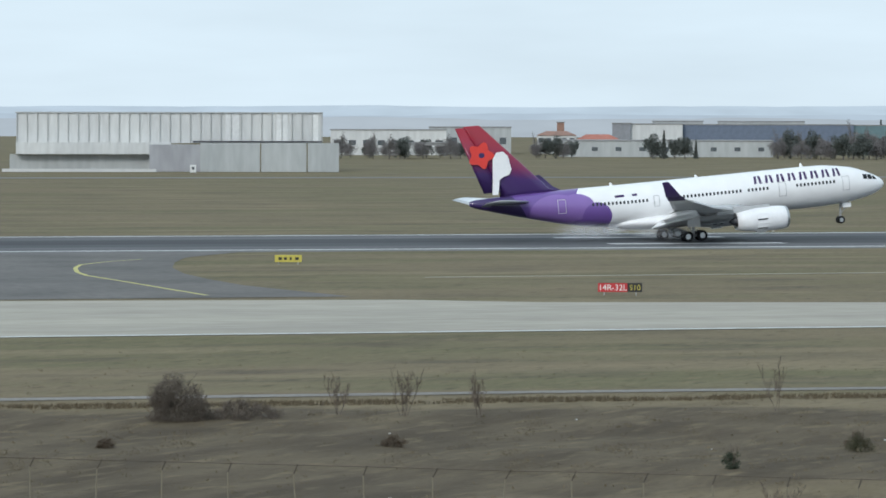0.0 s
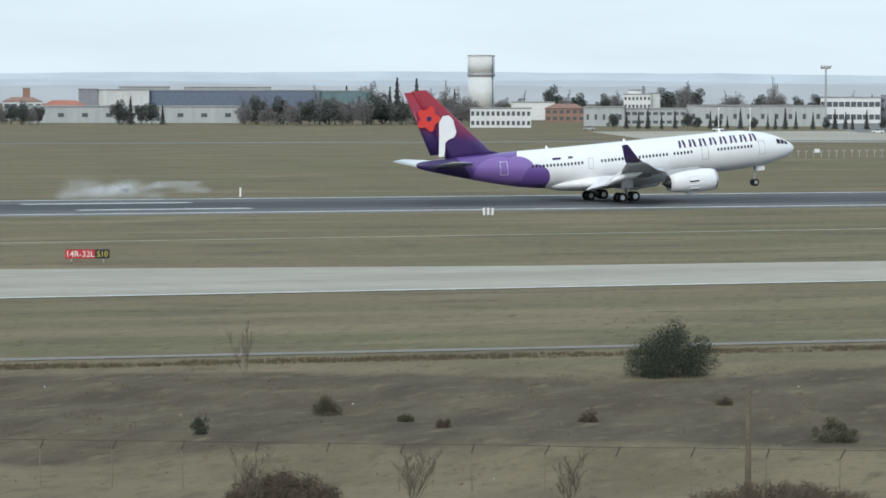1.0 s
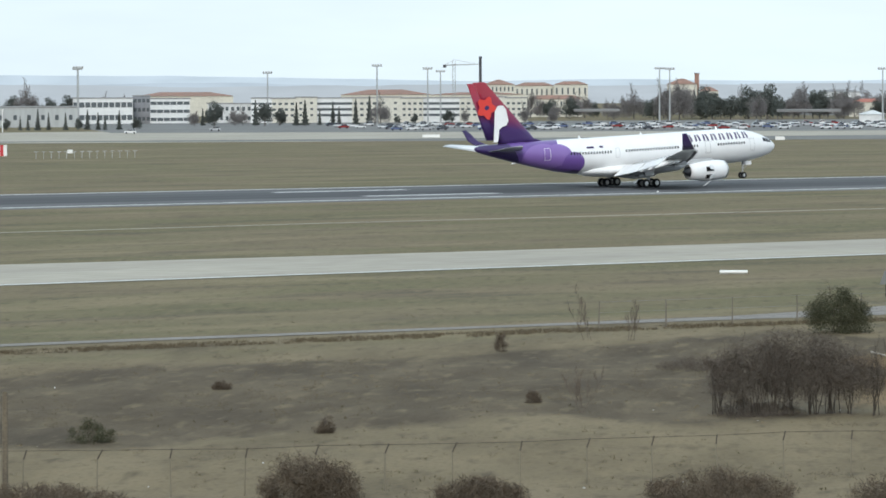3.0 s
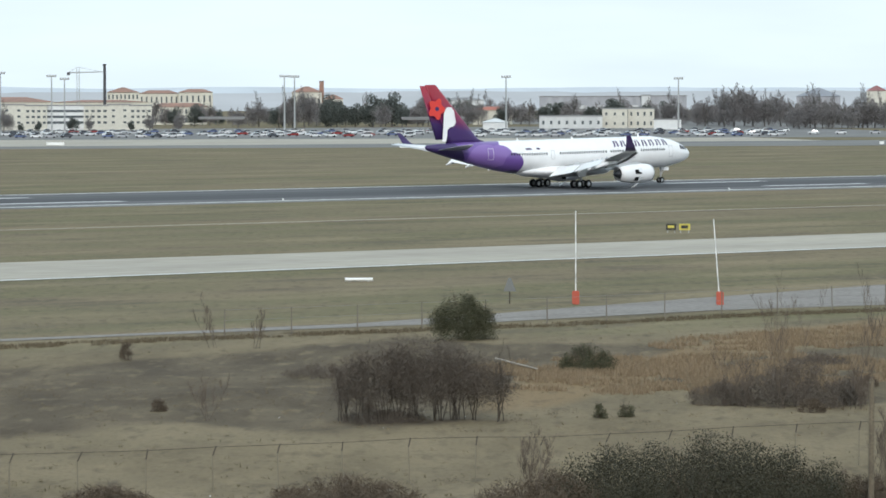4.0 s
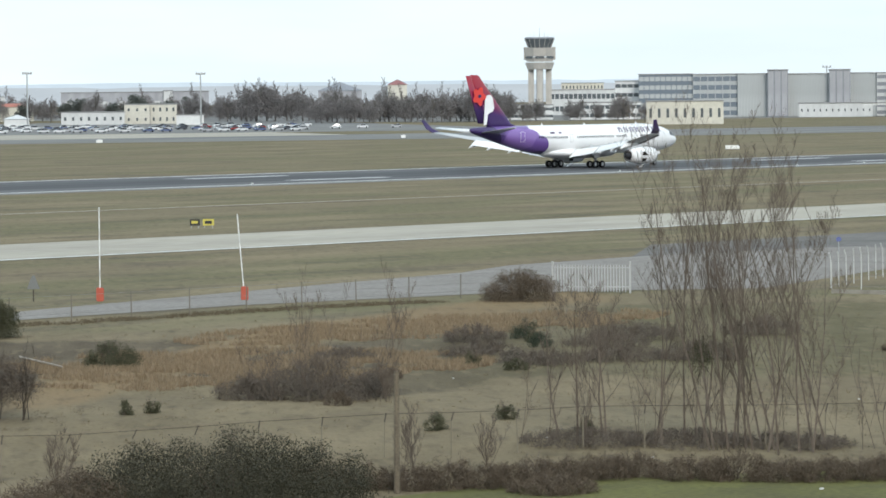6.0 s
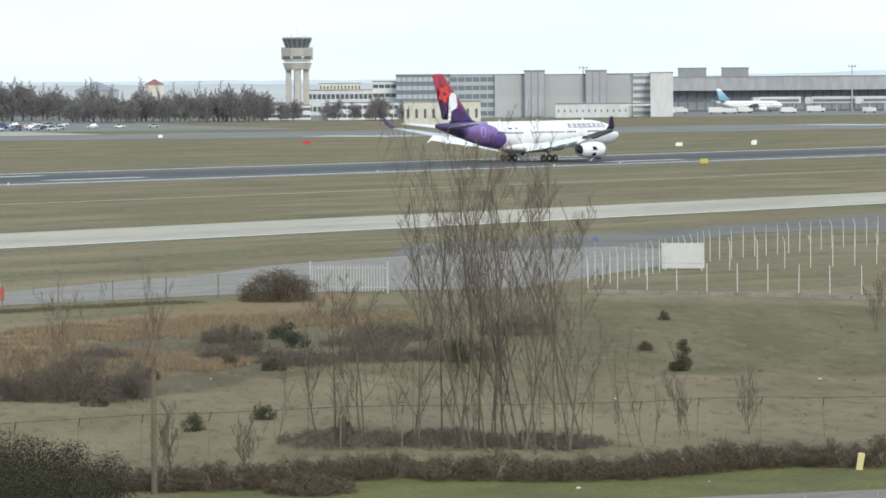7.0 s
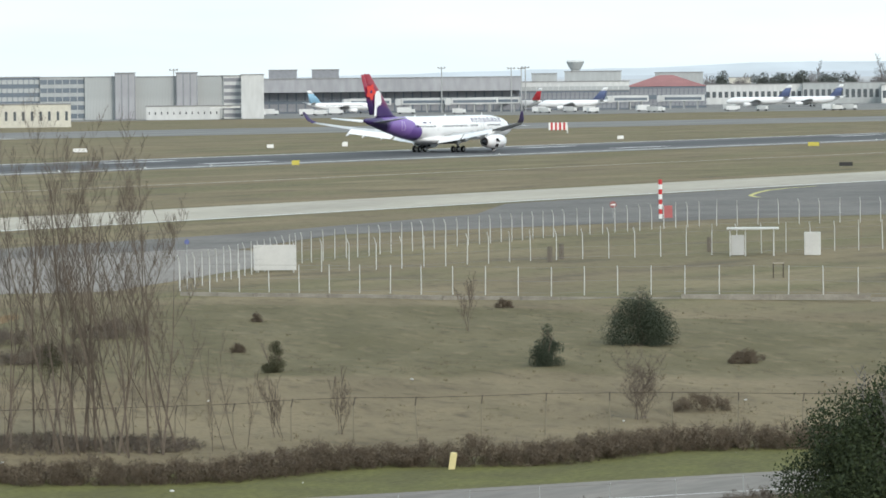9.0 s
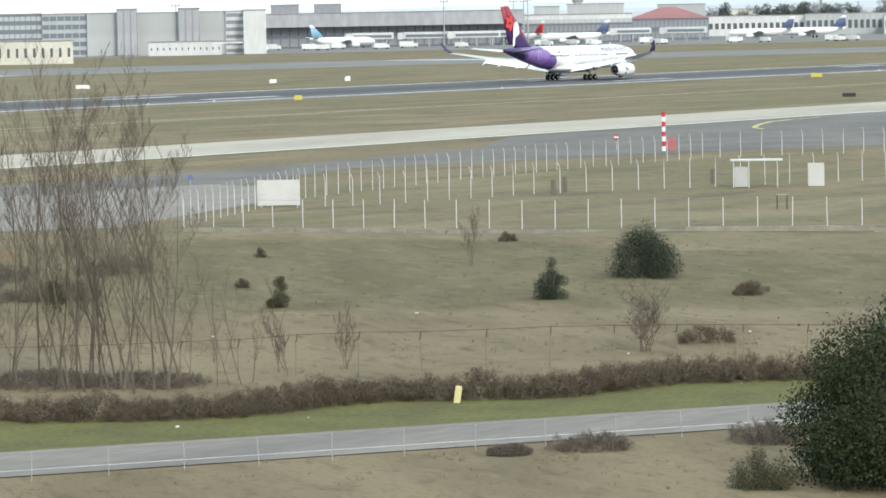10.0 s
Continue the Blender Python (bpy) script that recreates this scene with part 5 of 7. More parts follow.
def crane():
    x, y, rz = at(33.34, 2100)
    t = thing("tower_crane", "grey lattice tower crane behind the offices", "crane", x, y, 0, rz)
    for px in (-0.7, 0.7):
        for py in (-0.7, 0.7):
            part("mast_leg", tube(bmesh.new(), (px, py, 0), (px, py, 29.5), 0.14, 0.14, 5), M_POLE, t)
    bm = bmesh.new()
    for i in range(14):
        z = 2 * i
        tube(bm, (-0.7, -0.7, z), (0.7, -0.7, z + 2), 0.09, 0.09, 4)
    part("lattice", bm, M_POLE, t)
    bm = tube(bmesh.new(), (-5.5, 0, 27.0), (13.5, 0, 27.4), 0.32, 0.22, 6)
    tube(bm, (0, 0, 30), (12, 0, 27.6), 0.08, 0.08, 4)
    tube(bm, (0, 0, 30), (-5, 0, 27.2), 0.08, 0.08, 4)
    part("jib", bm, M_POLE, t, "long horizontal jib")
    part("counterweight", boxed(-6.0, -4.2, -0.6, 0.6, 25.6, 27.2, bevel=0.1), M_DARKMETAL, t)
    x, y, rz = at(33.73, 2000)
    c = thing("chimney", "slim dark boiler chimney", "chimney", x, y, 0, rz)
    part("stack", tube(bmesh.new(), (0, 0, 0), (0, 0, 30.7), 0.85, 0.7, 12), M_DARKMETAL, c)
    part("rim", tube(bmesh.new(), (0, 0, 30.2), (0, 0, 30.9), 0.9, 0.9, 12), M_DARKMETAL, c)
    x, y, rz = at(25.1, 1968)
    c = thing("chimney", "short dark roof chimney", "chimney", x, y, 0, rz)
    part("stack", tube(bmesh.new(), (0, 0, 0), (0, 0, 15.8), 0.9, 0.8, 10), M_SLATE, c)


def car_model(colour, tall, label):
    """A parked car about 4.2 m long: body, glasshouse and four wheels."""
    m = plain("car_paint", colour, 0.25, 0.2, 0.6)
    c = thing("car", label, "car")
    prof = [(-2.1, 0.35), (-2.15, 0.7), (-1.95, 0.92), (-1.2, 1.0), (-0.75, 1.02), (1.2, 1.05), (2.0, 0.98), (2.12, 0.7), (2.05, 0.35)]
    bm = bmesh.new()
    a = [bm.verts.new((x, -0.85, z)) for x, z in prof]
    b = [bm.verts.new((x, 0.85, z)) for x, z in prof]
    bm.faces.new(a)
    bm.faces.new(b)
    for i in range(len(prof)):
        bm.faces.new((a[i], a[(i + 1) % len(prof)], b[(i + 1) % len(prof)], b[i]))
    part("body", bm, m, c)
    vs = [(-1.1, -0.8, 1.0), (1.7, -0.8, 1.03), (1.25, -0.62, tall), (-0.35, -0.62, tall), (-1.1, 0.8, 1.0), (1.7, 0.8, 1.03), (1.25, 0.62, tall), (-0.35, 0.62, tall)]
    piece("glasshouse", vs, [(0, 1, 2, 3), (7, 6, 5, 4), (0, 3, 7, 4), (1, 5, 6, 2), (0, 4, 5, 1), (3, 2, 6, 7)], M_GLASS, c)
    piece("roof", [(-0.4, -0.64, tall + 0.004), (1.3, -0.64, tall + 0.004), (1.3, 0.64, tall + 0.004), (-0.4, 0.64, tall + 0.004), (-0.25, -0.55, tall + 0.06), (1.15, -0.55, tall + 0.06), (1.15, 0.55, tall + 0.06), (-0.25, 0.55, tall + 0.06)],
          [(0, 1, 5, 4), (1, 2, 6, 5), (2, 3, 7, 6), (3, 0, 4, 7), (4, 5, 6, 7), (3, 2, 1, 0)], m, c)
    me = None
    for x in (-1.3, 1.35):
        for y in (-0.8, 0.8):
            mm = Matrix.Translation((x, y, 0.32))
            if me is None:
                me = part("wheel", tube(bmesh.new(), (0, -0.1, 0), (0, 0.1, 0), 0.32, 0.32, 10), M_TYRE, c, "", False, mm).data
            else:
                share("wheel", me, c, mm)
    return c


def car_park():
    """Rows of parked cars across the field, bright and dark by chance."""
    rng = random.Random(5)
    kinds = [((0.70, 0.71, 0.72), 1.5, "white car in the crowded car park"), ((0.42, 0.43, 0.45), 1.5, "silver car in the crowded car park"), ((0.62, 0.63, 0.64), 1.75, "light grey van-like car in the car park"),
             ((0.06, 0.065, 0.08), 1.48, "dark car in the crowded car park"), ((0.10, 0.13, 0.24), 1.5, "blue car in the crowded car park"), ((0.26, 0.03, 0.03), 1.5, "red car in the crowded car park")]
    models = {}
    for row, d in enumerate((1395, 1425, 1462, 1505, 1550)):
        az = 31.2 + rng.uniform(0, 0.3)
        while az < 43.6:
            az += math.degrees(rng.choice((5.2, 5.6, 6.5, 8.5, 15)) / d)
            if row < 2 and az < 32.3:
                continue
            k = rng.choice((0, 0, 1, 1, 2, 2, 3, 4, 5))
            x, y, rz = at(az, d + rng.uniform(-1, 1))
            m = pose(x, y, 0.03, 0, 0, rz + rng.choice((8, 188, 20, 200)) + rng.uniform(-4, 4))
            if k not in models:
                models[k] = tagged(car_model(*kinds[k]), "", "", "parked cars")
                models[k].matrix_world = m
            else:
                copy_thing(models[k], m)
    for az, d, k in ((28.55, 1330, 0), (26.2, 1380, 0), (29.8, 1400, 1), (24.3, 1400, 1), (44.2, 1450, 2), (44.6, 1455, 0), (45.1, 1460, 1)):
        x, y, rz = at(az, d)
        copy_thing(models[k], pose(x, y, 0.0, 0, 0, rz))


def parked_plane(az, d, turn, tail, label, s=1.0):
    """A single-aisle airliner standing at the terminal."""
    x, y, rz = at(az, d)
    p = thing("parked_airliner", label, "airliner", x, y, 0, rz + turn, "airliners at the terminal")
    st = [(18.5, 3.2, 0.1), (18.0, 3.2, 0.7), (16.8, 3.35, 1.35), (14.5, 3.6, 1.9), (12, 3.7, 1.98), (-8, 3.7, 1.98), (-12, 4.1, 1.6), (-16, 4.7, 0.9), (-18.8, 5.1, 0.25)]
    part("fuselage", lathe([(a, b, r) for a, b, r in st], 20), M_WHITE, p, "white fuselage", True)
    part("fin", blade([(-10.5, 0, 5.3, 7, 0.5), (-16.8, 0, 11.8, 2.2, 0.2)], True), tail, p, "painted tail fin", True)
    part("fin_top", blade([(-15.3, 0, 10.3, 3.3, 0.4), (-17.0, 0, 11.9, 2.1, 0.25)], True), M_WHITE, p, "white tip of the tail fin", True)
    for q in (-1, 1):
        part("wing", blade([(4.5, q * 1.5, 2.9, 7, 0.9), (-4.5, q * 17, 4.4, 1.6, 0.25)]), M_WING, p, "", True)
        part("tailplane", blade([(-14, q * 0.6, 5.2, 3.4, 0.3), (-17.5, q * 6.2, 5.9, 1.4, 0.15)]), M_WING, p, "", True)
        bm = lathe([(6.2, 1.75, 0.85), (5.6, 1.75, 1.05), (3.5, 1.75, 1.0), (1.8, 1.75, 0.6)], 16)
        bmesh.ops.translate(bm, vec=(0, q * 5.7, 0), verts=bm.verts)
        part("engine", bm, M_WHITE, p, "", True)
        part("main_gear", tube(tube(bmesh.new(), (-1.5, q * 3.8 - 0.3, 0.55), (-1.5, q * 3.8 + 0.3, 0.55), 0.55, 0.55, 12), (-1.5, q * 3.8, 0.5), (-1.5, q * 3.6, 2.8), 0.15, 0.15, 6), M_TYRE, p)
    part("nose_gear", tube(tube(bmesh.new(), (11.5, -0.3, 0.4), (11.5, 0.3, 0.4), 0.4, 0.4, 12), (11.5, 0, 0.4), (11.5, 0, 2.2), 0.1, 0.1, 6), M_TYRE, p)
    for i in range(18):
        xx = -9 + i * 1.2
        part("window", boxed(xx - 0.25, xx + 0.25, -2.0, -1.93, 4.0, 4.4), M_PANE, p)
    return p


def jet_bridge(az, d, length, turn):
    x, y, rz = at(az, d)
    j = thing("jet_bridge", "grey glazed passenger bridge on legs", "passenger bridge", x, y, 0, rz + turn, "passenger bridges")
    part("tunnel", boxed(-length / 2, length / 2, -1.6, 1.6, 4.2, 7.0, bevel=0.15), M_PALE, j, "grey glazed tunnel")
    part("glazing", boxed(-length / 2 + 1, length / 2 - 1, -1.68, -1.6, 4.9, 6.3), M_BLUEGLASS, j)
    part("roof_truss", boxed(-length / 2, length / 2, -1.3, 1.3, 7.004, 7.5, bevel=0.1), M_PALE, j)
    part("head", boxed(-length / 2 - 3.2, -length / 2 - 0.05, -2, 2, 3.8, 7.3, bevel=0.3), M_PALE, j, "pale docking head")
    for px in (-length / 3, 0, length / 3):
        part("leg", boxed(px - 0.35, px + 0.35, -0.9, 0.9, 0, 4.2, bevel=0.05), M_POLE, j)


def board(name, label, category, x, y, w, h, mat, legs=0.25, stripes=None, group=""):
    """A low field board on legs, facing the eye."""
    rz = -math.degrees(math.atan2(x, y))
    b = thing(name, label, category, x, y, hgt(x, y), rz, group)
    part("panel", boxed(-w / 2, w / 2, -0.1, 0.1, legs, legs + h, bevel=0.02), mat, b)
    for px in (-w * 0.36, w * 0.36):
        part("leg", boxed(px - 0.04, px + 0.04, -0.04, 0.04, -0.05, legs), M_POLE, b)
    for i in range(stripes or 0):
        u = w / (stripes * 2 + 1)
        part("stripe", boxed(-w / 2 + u * (2 * i + 1), -w / 2 + u * (2 * i + 2), -0.125, -0.1, legs, legs + h), M_RED if mat is M_BOARD and h > 1.5 else M_GREYROOF, b)
    return b


def words(text, size, mat, parent, x, y, z):
    """Raised characters in the built-in font, as a mesh part."""
    cu = bpy.data.curves.new("text", "FONT")
    cu.body, cu.size, cu.align_x, cu.align_y, cu.extrude = text, size, "CENTER", "CENTER", 0.01
    ob = bpy.data.objects.new("text", cu)
    scene.collection.objects.link(ob)
    bpy.context.view_layer.update()
    me = bpy.data.meshes.new_from_object(ob.evaluated_get(bpy.context.evaluated_depsgraph_get()))
    bpy.data.objects.remove(ob)
    me.materials.clear()
    me.materials.append(mat)
    o = new("lettering", me)
    o.parent = parent
    o.matrix_local = Matrix.Translation((x, y, z)) @ Matrix.Rotation(radians(90), 4, "X")
    tagged(o, "raised lettering")


def field_signs():
    s = board("runway_sign", "red and black runway holding sign on short legs", "sign", 104.1, 343.1, 4.1, 0.85, M_BLACKB, 0.3)
    part("red_panel", boxed(-2.05, 0.68, -0.14, -0.1, 0.32, 1.13), M_RED, s, "red panel with white characters")
    words("14R-32L", 0.78, M_BOARD, s, -0.68, -0.16, 0.70)
    words("S10", 0.72, M_YELLOW, s, 1.38, -0.13, 0.70)
    y = board("guidance_sign", "yellow taxiway guidance sign with dark lettering bars", "sign", 89.3, 421.6, 3.0, 0.8, M_YELLOW, 0.3)
    for i, w in enumerate((0.5, 0.4, 0.3, 0.5)):
        part("lettering_bar", boxed(-1.1 + i * 0.62, -1.1 + i * 0.62 + w * 0.8, -0.13, -0.1, 0.55, 0.85), M_BLACKB, y)
    d = board("guidance_sign", "black and yellow taxiway guidance sign", "sign", 300.0, 332.0, 1.15, 0.75, M_BLACKB, 0.3)
    part("lettering_bar", boxed(-0.4, 0.35, -0.13, -0.1, 0.55, 0.85), M_YELLOW, d)
    d = board("guidance_sign", "yellow taxiway guidance sign on the grass", "sign", 301.1, 330.9, 1.3, 0.75, M_YELLOW, 0.3)
    part("lettering_bar", boxed(-0.4, 0.4, -0.13, -0.1, 0.5, 0.85), M_BLACKB, d)
    board("runway_marker", "white marker board with three grey stripes", "sign", 187.1, 444.9, 1.35, 0.9, M_BOARD, 0.15, 2)
    k = board("striped_shelter", "red and white striped equipment shelter", "shelter", 406.3, 814.7, 7.4, 2.6, M_BOARD, 0.1, 4)
    k = board("striped_shelter", "red and white striped equipment shelter", "shelter", 1039.9, 671.8, 6.0, 2.4, M_BOARD, 0.1, 4)
    k = board("equipment_box", "dark grey equipment box beside the shelter", "cabinet", 400.5, 817.5, 1.3, 1.7, M_SLATE, 0.05)
    for x, y, w in ((692.1, 880.8, 2.6), (696.8, 887.1, 2.6), (742.6, 863.0, 1.8), (652.3, 1004.5, 5.4), (833.8, 828.0, 1.4), (799.5, 581.2, 1.2), (884.3, 551.3, 1.7), (784.5, 570.5, 1.4), (763.2, 577.8, 1.7), (437.7, 835.0, 1.3)):
        board("field_box", "small white equipment box on the grass", "equipment box", x, y, w, 0.9, M_BOARD, 0.1, 0, "white boxes on the airfield")
    board("field_box", "long white marker board on the grass", "equipment box", 712.0, 596.0, 3.4, 0.9, M_BOARD, 0.1, 0, "white boxes on the airfield")
    board("distance_sign", "yellow runway sign by the edge", "sign", 603.8, 451.0, 1.5, 0.9, M_YELLOW, 0.2)
    board("distance_sign", "wide yellow guidance sign by the runway", "sign", 792.3, 440.9, 2.6, 0.9, M_YELLOW, 0.2)
    board("distance_sign", "dark guidance sign with yellow end", "sign", 615.5, 335.9, 2.4, 0.7, M_BLACKB, 0.2)
    board("warning_board", "small red sign on the grass", "sign", 752.8, 693.2, 2.2, 0.8, M_RED, 0.2)
    r = random.Random(3)
    for i, x in enumerate((340, 430, 520, 545, 570, 590, 690, 860)):
        e = thing("edge_light", "small runway edge light on a stalk", "runway light", x, 462 - 0.2 * i, 0, 0, "runway edge lights")
        part("stalk", tube(bmesh.new(), (0, 0, 0), (0, 0, 0.35), 0.05, 0.05, 6), M_POLE, e)
        part("lamp", tube(bmesh.new(), (0, 0, 0.35), (0, 0, 0.6), 0.16, 0.1, 8), M_BOARD, e)
    for x, y, h in ((185.6, 534.9, 1.3), (985.0, 633.0, 2.4)):
        e = thing("marker_post", "thin white marker post on the grass", "post", x, y, 0)
        part("post", tube(bmesh.new(), (0, 0, 0), (0, 0, h), 0.16, 0.14, 8), M_BOARD, e)
    for px, py in ((616.4, 1252.0), (626.5, 1247.0)):
        e = thing("glide_mast", "white lattice antenna mast on the field", "antenna", px, py, 0)
        part("mast", tube(bmesh.new(), (0, 0, 0), (0, 0, 8.2), 0.2, 0.14, 6), M_BOARD, e)
        part("dipole", boxed(-0.5, 0.5, -0.05, 0.05, 7.9, 8.2), M_BOARD, e)
    for i in range(14):
        e = thing("localiser_dipole", "small white localiser antenna frame", "antenna", 401.5 + i * 1.9, 782.5 - i * 0.1, 0, -28, "localiser antennas")
        part("post", boxed(-0.05, 0.05, -0.05, 0.05, 0, 1.5), M_POLE, e)
        part("beam", boxed(-0.5, 0.5, -0.04, 0.04, 1.5, 1.6), M_POLE, e)


# more pavement beyond and beside the runway
strip("crossing_runway", [(-300, 1060), (520, 1032), (900, 905), (1600, 672), (2600, 340)], [(-300, 1040), (520, 1012), (900, 760), (1600, 560), (2600, 270)], 0.03, M_SHOULDER, label="far grey parallel runway", category="runway")
strip("far_runway_line", [(868, 806), (885, 800)], [(874, 772), (890, 766)], 0.06, M_LINE, label="white bars on the far runway", category="marking")
strip("far_runway_line", [(1130, 808), (1146, 800)], [(1132, 758), (1147, 752)], 0.06, M_LINE, label="white bars on the far runway", category="marking")
strip("far_taxiway", [(560, 1240), (900, 1215), (1000, 1130)], [(480, 1010), (690, 915), (860, 850)], 0.02, M_CONCRETE, label="pale concrete link taxiway", category="taxiway")
strip("apron", [(1300, 1850), (2500, 1450)], [(1180, 1150), (2200, 600)], 0.02, M_SHOULDER, label="grey concrete apron by the terminal", category="apron")
strip("car_park_ground", [(780, 1500), (1250, 1330)], [(640, 1190), (1010, 930)], 0.025, M_SHOULDER, label="grey asphalt of the car park", category="car park")
for i in range(7):
    x = 145.0 + i * 156.4
    for k, yy in enumerate((481.0, 507.0)):
        strip("touchdown_bar", [(x, yy + 3.0), (x + 24, yy + 3.0)], [(x, yy), (x + 24, yy)], 0.062, M_LINE, label="white painted touchdown bar", category="marking")
# drain line in the grass between runway and taxiway
strip("drain_line", [(96, 386.2), (240, 392.5), (420, 391.5), (900, 391.5)], [(96, 385.0), (240, 391.3), (420, 390.3), (900, 390.3)], 0.03, M_CONCRETE, label="pale concrete drain channel in the grass", category="drain")
# exit taxiway with yellow curve
strip("exit_taxiway", [(-900, y) for y in (462, 445, 430, 415, 400, 385, 370, 355, 345)], [(92, 462), (82, 445), (78, 430), (75, 415), (73.5, 400), (73.3, 385), (74, 370), (77, 355), (79, 345)], 0.036, M_OLDTAR, label="grey tarmac runway exit", category="taxiway")
vs = [(76, 440), (70.5, 433), (66.5, 425), (64.5, 416), (63.0, 405), (62.6, 396), (64.0, 381), (65.5, 361), (66.5, 350)]
strip("exit_line", [(x - 0.25, y) for x, y in vs], [(x + 0.25, y) for x, y in vs], 0.045, M_YLINE, label="yellow curved taxi line", category="marking")
hangar()
control_tower()
water_tower()
cupola()
crane()
car_park()
M_TAILBLUE = plain("pale_blue_tail", (0.25, 0.45, 0.6), 0.4)
M_TAILRED = plain("red_tail", (0.55, 0.03, 0.04), 0.4)
M_TAILNAVY = plain("navy_tail", (0.10, 0.13, 0.25), 0.4)
parked_plane(53.92, 1950, 28, M_TAILBLUE, "white airliner with pale blue tail at the stand")
parked_plane(57.35, 1980, 162, M_TAILNAVY, "white airliner with striped tail at the stand")
parked_plane(56.55, 2010, 130, M_TAILRED, "white airliner with red tail behind a bridge")
parked_plane(60.1, 2080, 160, M_TAILNAVY, "white airliner with striped tail on the apron")
parked_plane(60.85, 2110, 165, M_TAILNAVY, "white airliner parked beside another on the apron")
rng = random.Random(31)
for i in range(26):
    az, d = rng.uniform(52.6, 61.6), rng.uniform(1850, 1930)
    x, y, rz = at(az, d)
    s = rng.uniform(1.0, 1.9)
    v = thing("service_vehicle", "pale airport service vehicle on the apron", "service vehicle", x, y, 0.03, rz + rng.uniform(-25, 25), "service vehicles on the apron")
    part("body", boxed(-2.4 * s, 1.3 * s, -1.0, 1.0, 0.6, 1.5 + 0.9 * s, bevel=0.1), rng.choice((M_WHITEWALL, M_PALE, M_WHITEWALL, M_SHEET)), v)
    part("cab", boxed(1.35 * s, 2.4 * s, -0.95, 0.95, 0.6, 2.3, bevel=0.15), M_WHITEWALL, v)
    part("windscreen", boxed(2.4 * s, 2.4 * s + 0.06, -0.8, 0.8, 1.4, 2.1), M_GLASS, v)
    for px in (-1.7 * s, 1.7 * s):
        for py in (-0.9, 0.9):
            part("wheel", tube(bmesh.new(), (px, py - 0.12, 0.42), (px, py + 0.12, 0.42), 0.42, 0.42, 10), M_TYRE, v)
for a, d, l, tu in ((54.35, 1970, 22, 15), (55.2, 1965, 26, -12), (55.9, 1960, 24, 8), (56.3, 1975, 20, -10), (58.2, 2020, 20, 20), (59.0, 2030, 22, -15)):
    jet_bridge(a, d, l, tu)
field_signs()


# ---- the waste land and road before the airfield ----
L_GREEN = leafy("bush_leaves", (0.03, 0.04, 0.027), (0.055, 0.067, 0.042))
L_OLIVE = leafy("olive_leaves", (0.044, 0.046, 0.027), (0.088, 0.086, 0.047))
L_BROWN = leafy("bramble_leaves", (0.072, 0.055, 0.039), (0.135, 0.104, 0.073))
L_BRAMBLE = leafy("dark_bramble", (0.03, 0.03, 0.019), (0.062, 0.056, 0.036))
L_TWIG = leafy("brown_twigs", (0.084, 0.069, 0.056), (0.138, 0.114, 0.092))
L_STRAW = leafy("straw_blades", (0.145, 0.112, 0.068), (0.22, 0.174, 0.107))
L_DULL = leafy("dull_grass_blades", (0.10, 0.085, 0.048), (0.142, 0.117, 0.068))
L_REED = leafy("dark_reeds", (0.075, 0.06, 0.046), (0.15, 0.12, 0.088))
L_TAN = leafy("tan_reeds", (0.165, 0.12, 0.075), (0.28, 0.215, 0.14))
L_BRIGHT = leafy("fresh_leaves", (0.018, 0.027, 0.014), (0.042, 0.056, 0.022))
M_TWIGBARK = material("twig_bark", (0.145, 0.118, 0.094), 0.9, 0, 0.3, 2.0)
M_VERGE = material("green_verge", (0.125, 0.121, 0.038), 0.95, 0, 0.3, 0.3, (0.098, 0.092, 0.034), 0.05)
M_FENCE = plain("pale_fence_post", (0.54, 0.54, 0.52), 0.7)
M_DARKPOST = plain("weathered_post", (0.17, 0.148, 0.122), 0.9)
M_OLDPOST = plain("dark_old_post", (0.075, 0.062, 0.05), 0.9)
M_STAKE = plain("pale_old_stake", (0.2, 0.175, 0.13), 0.9)
M_KERB = material("old_concrete", (0.3, 0.28, 0.24), 0.9, 0, 0.2, 0.8, (0.22, 0.2, 0.17), 0.01)
M_GATE = plain("dull_white_steel", (0.42, 0.42, 0.41), 0.7)
M_BLEACHED = plain("bleached_wood", (0.36, 0.32, 0.27), 0.9)
M_TIMBER = material("grey_timber", (0.17, 0.14, 0.10), 0.9, 0, 0.25, 1.0, (0.12, 0.10, 0.075))
M_WIRE = plain("fence_wire", (0.25, 0.24, 0.23), 0.6, 0.4)
M_ORANGEBASE = plain("orange_base", (0.42, 0.085, 0.05), 0.7)
M_CREAM = plain("cream_marker", (0.62, 0.54, 0.28), 0.7)
M_LITTER = plain("white_litter", (0.6, 0.6, 0.58), 0.7)

strip("track", [(-300, 225), (30, 224.2), (62, 223.4), (120, 220.3), (147, 217.6), (165, 216.6), (181, 219.6), (202, 224.5), (241, 232.3), (253, 238), (275, 240), (301, 236)],
      [(-300, 222), (30, 222), (62, 221.4), (119, 218.2), (147, 215.6), (165, 213.2), (174.6, 211.6), (196, 212), (221, 207), (236, 194.5), (281, 211), (299, 229)], 0.035, M_PATH, label="pale gravel and tarmac service track", category="track")
strip("forecourt", [(272, 240), (293, 256), (332, 255.7), (357, 259.3), (391, 264.6), (425, 283), (520, 285.4), (900, 285.4)], [(266, 236), (275, 239.9), (299, 231), (334, 244), (362, 235), (386, 227), (430, 203), (700, 90)], 0.03, M_OLDTAR, label="grey tarmac holding area", category="taxiway")
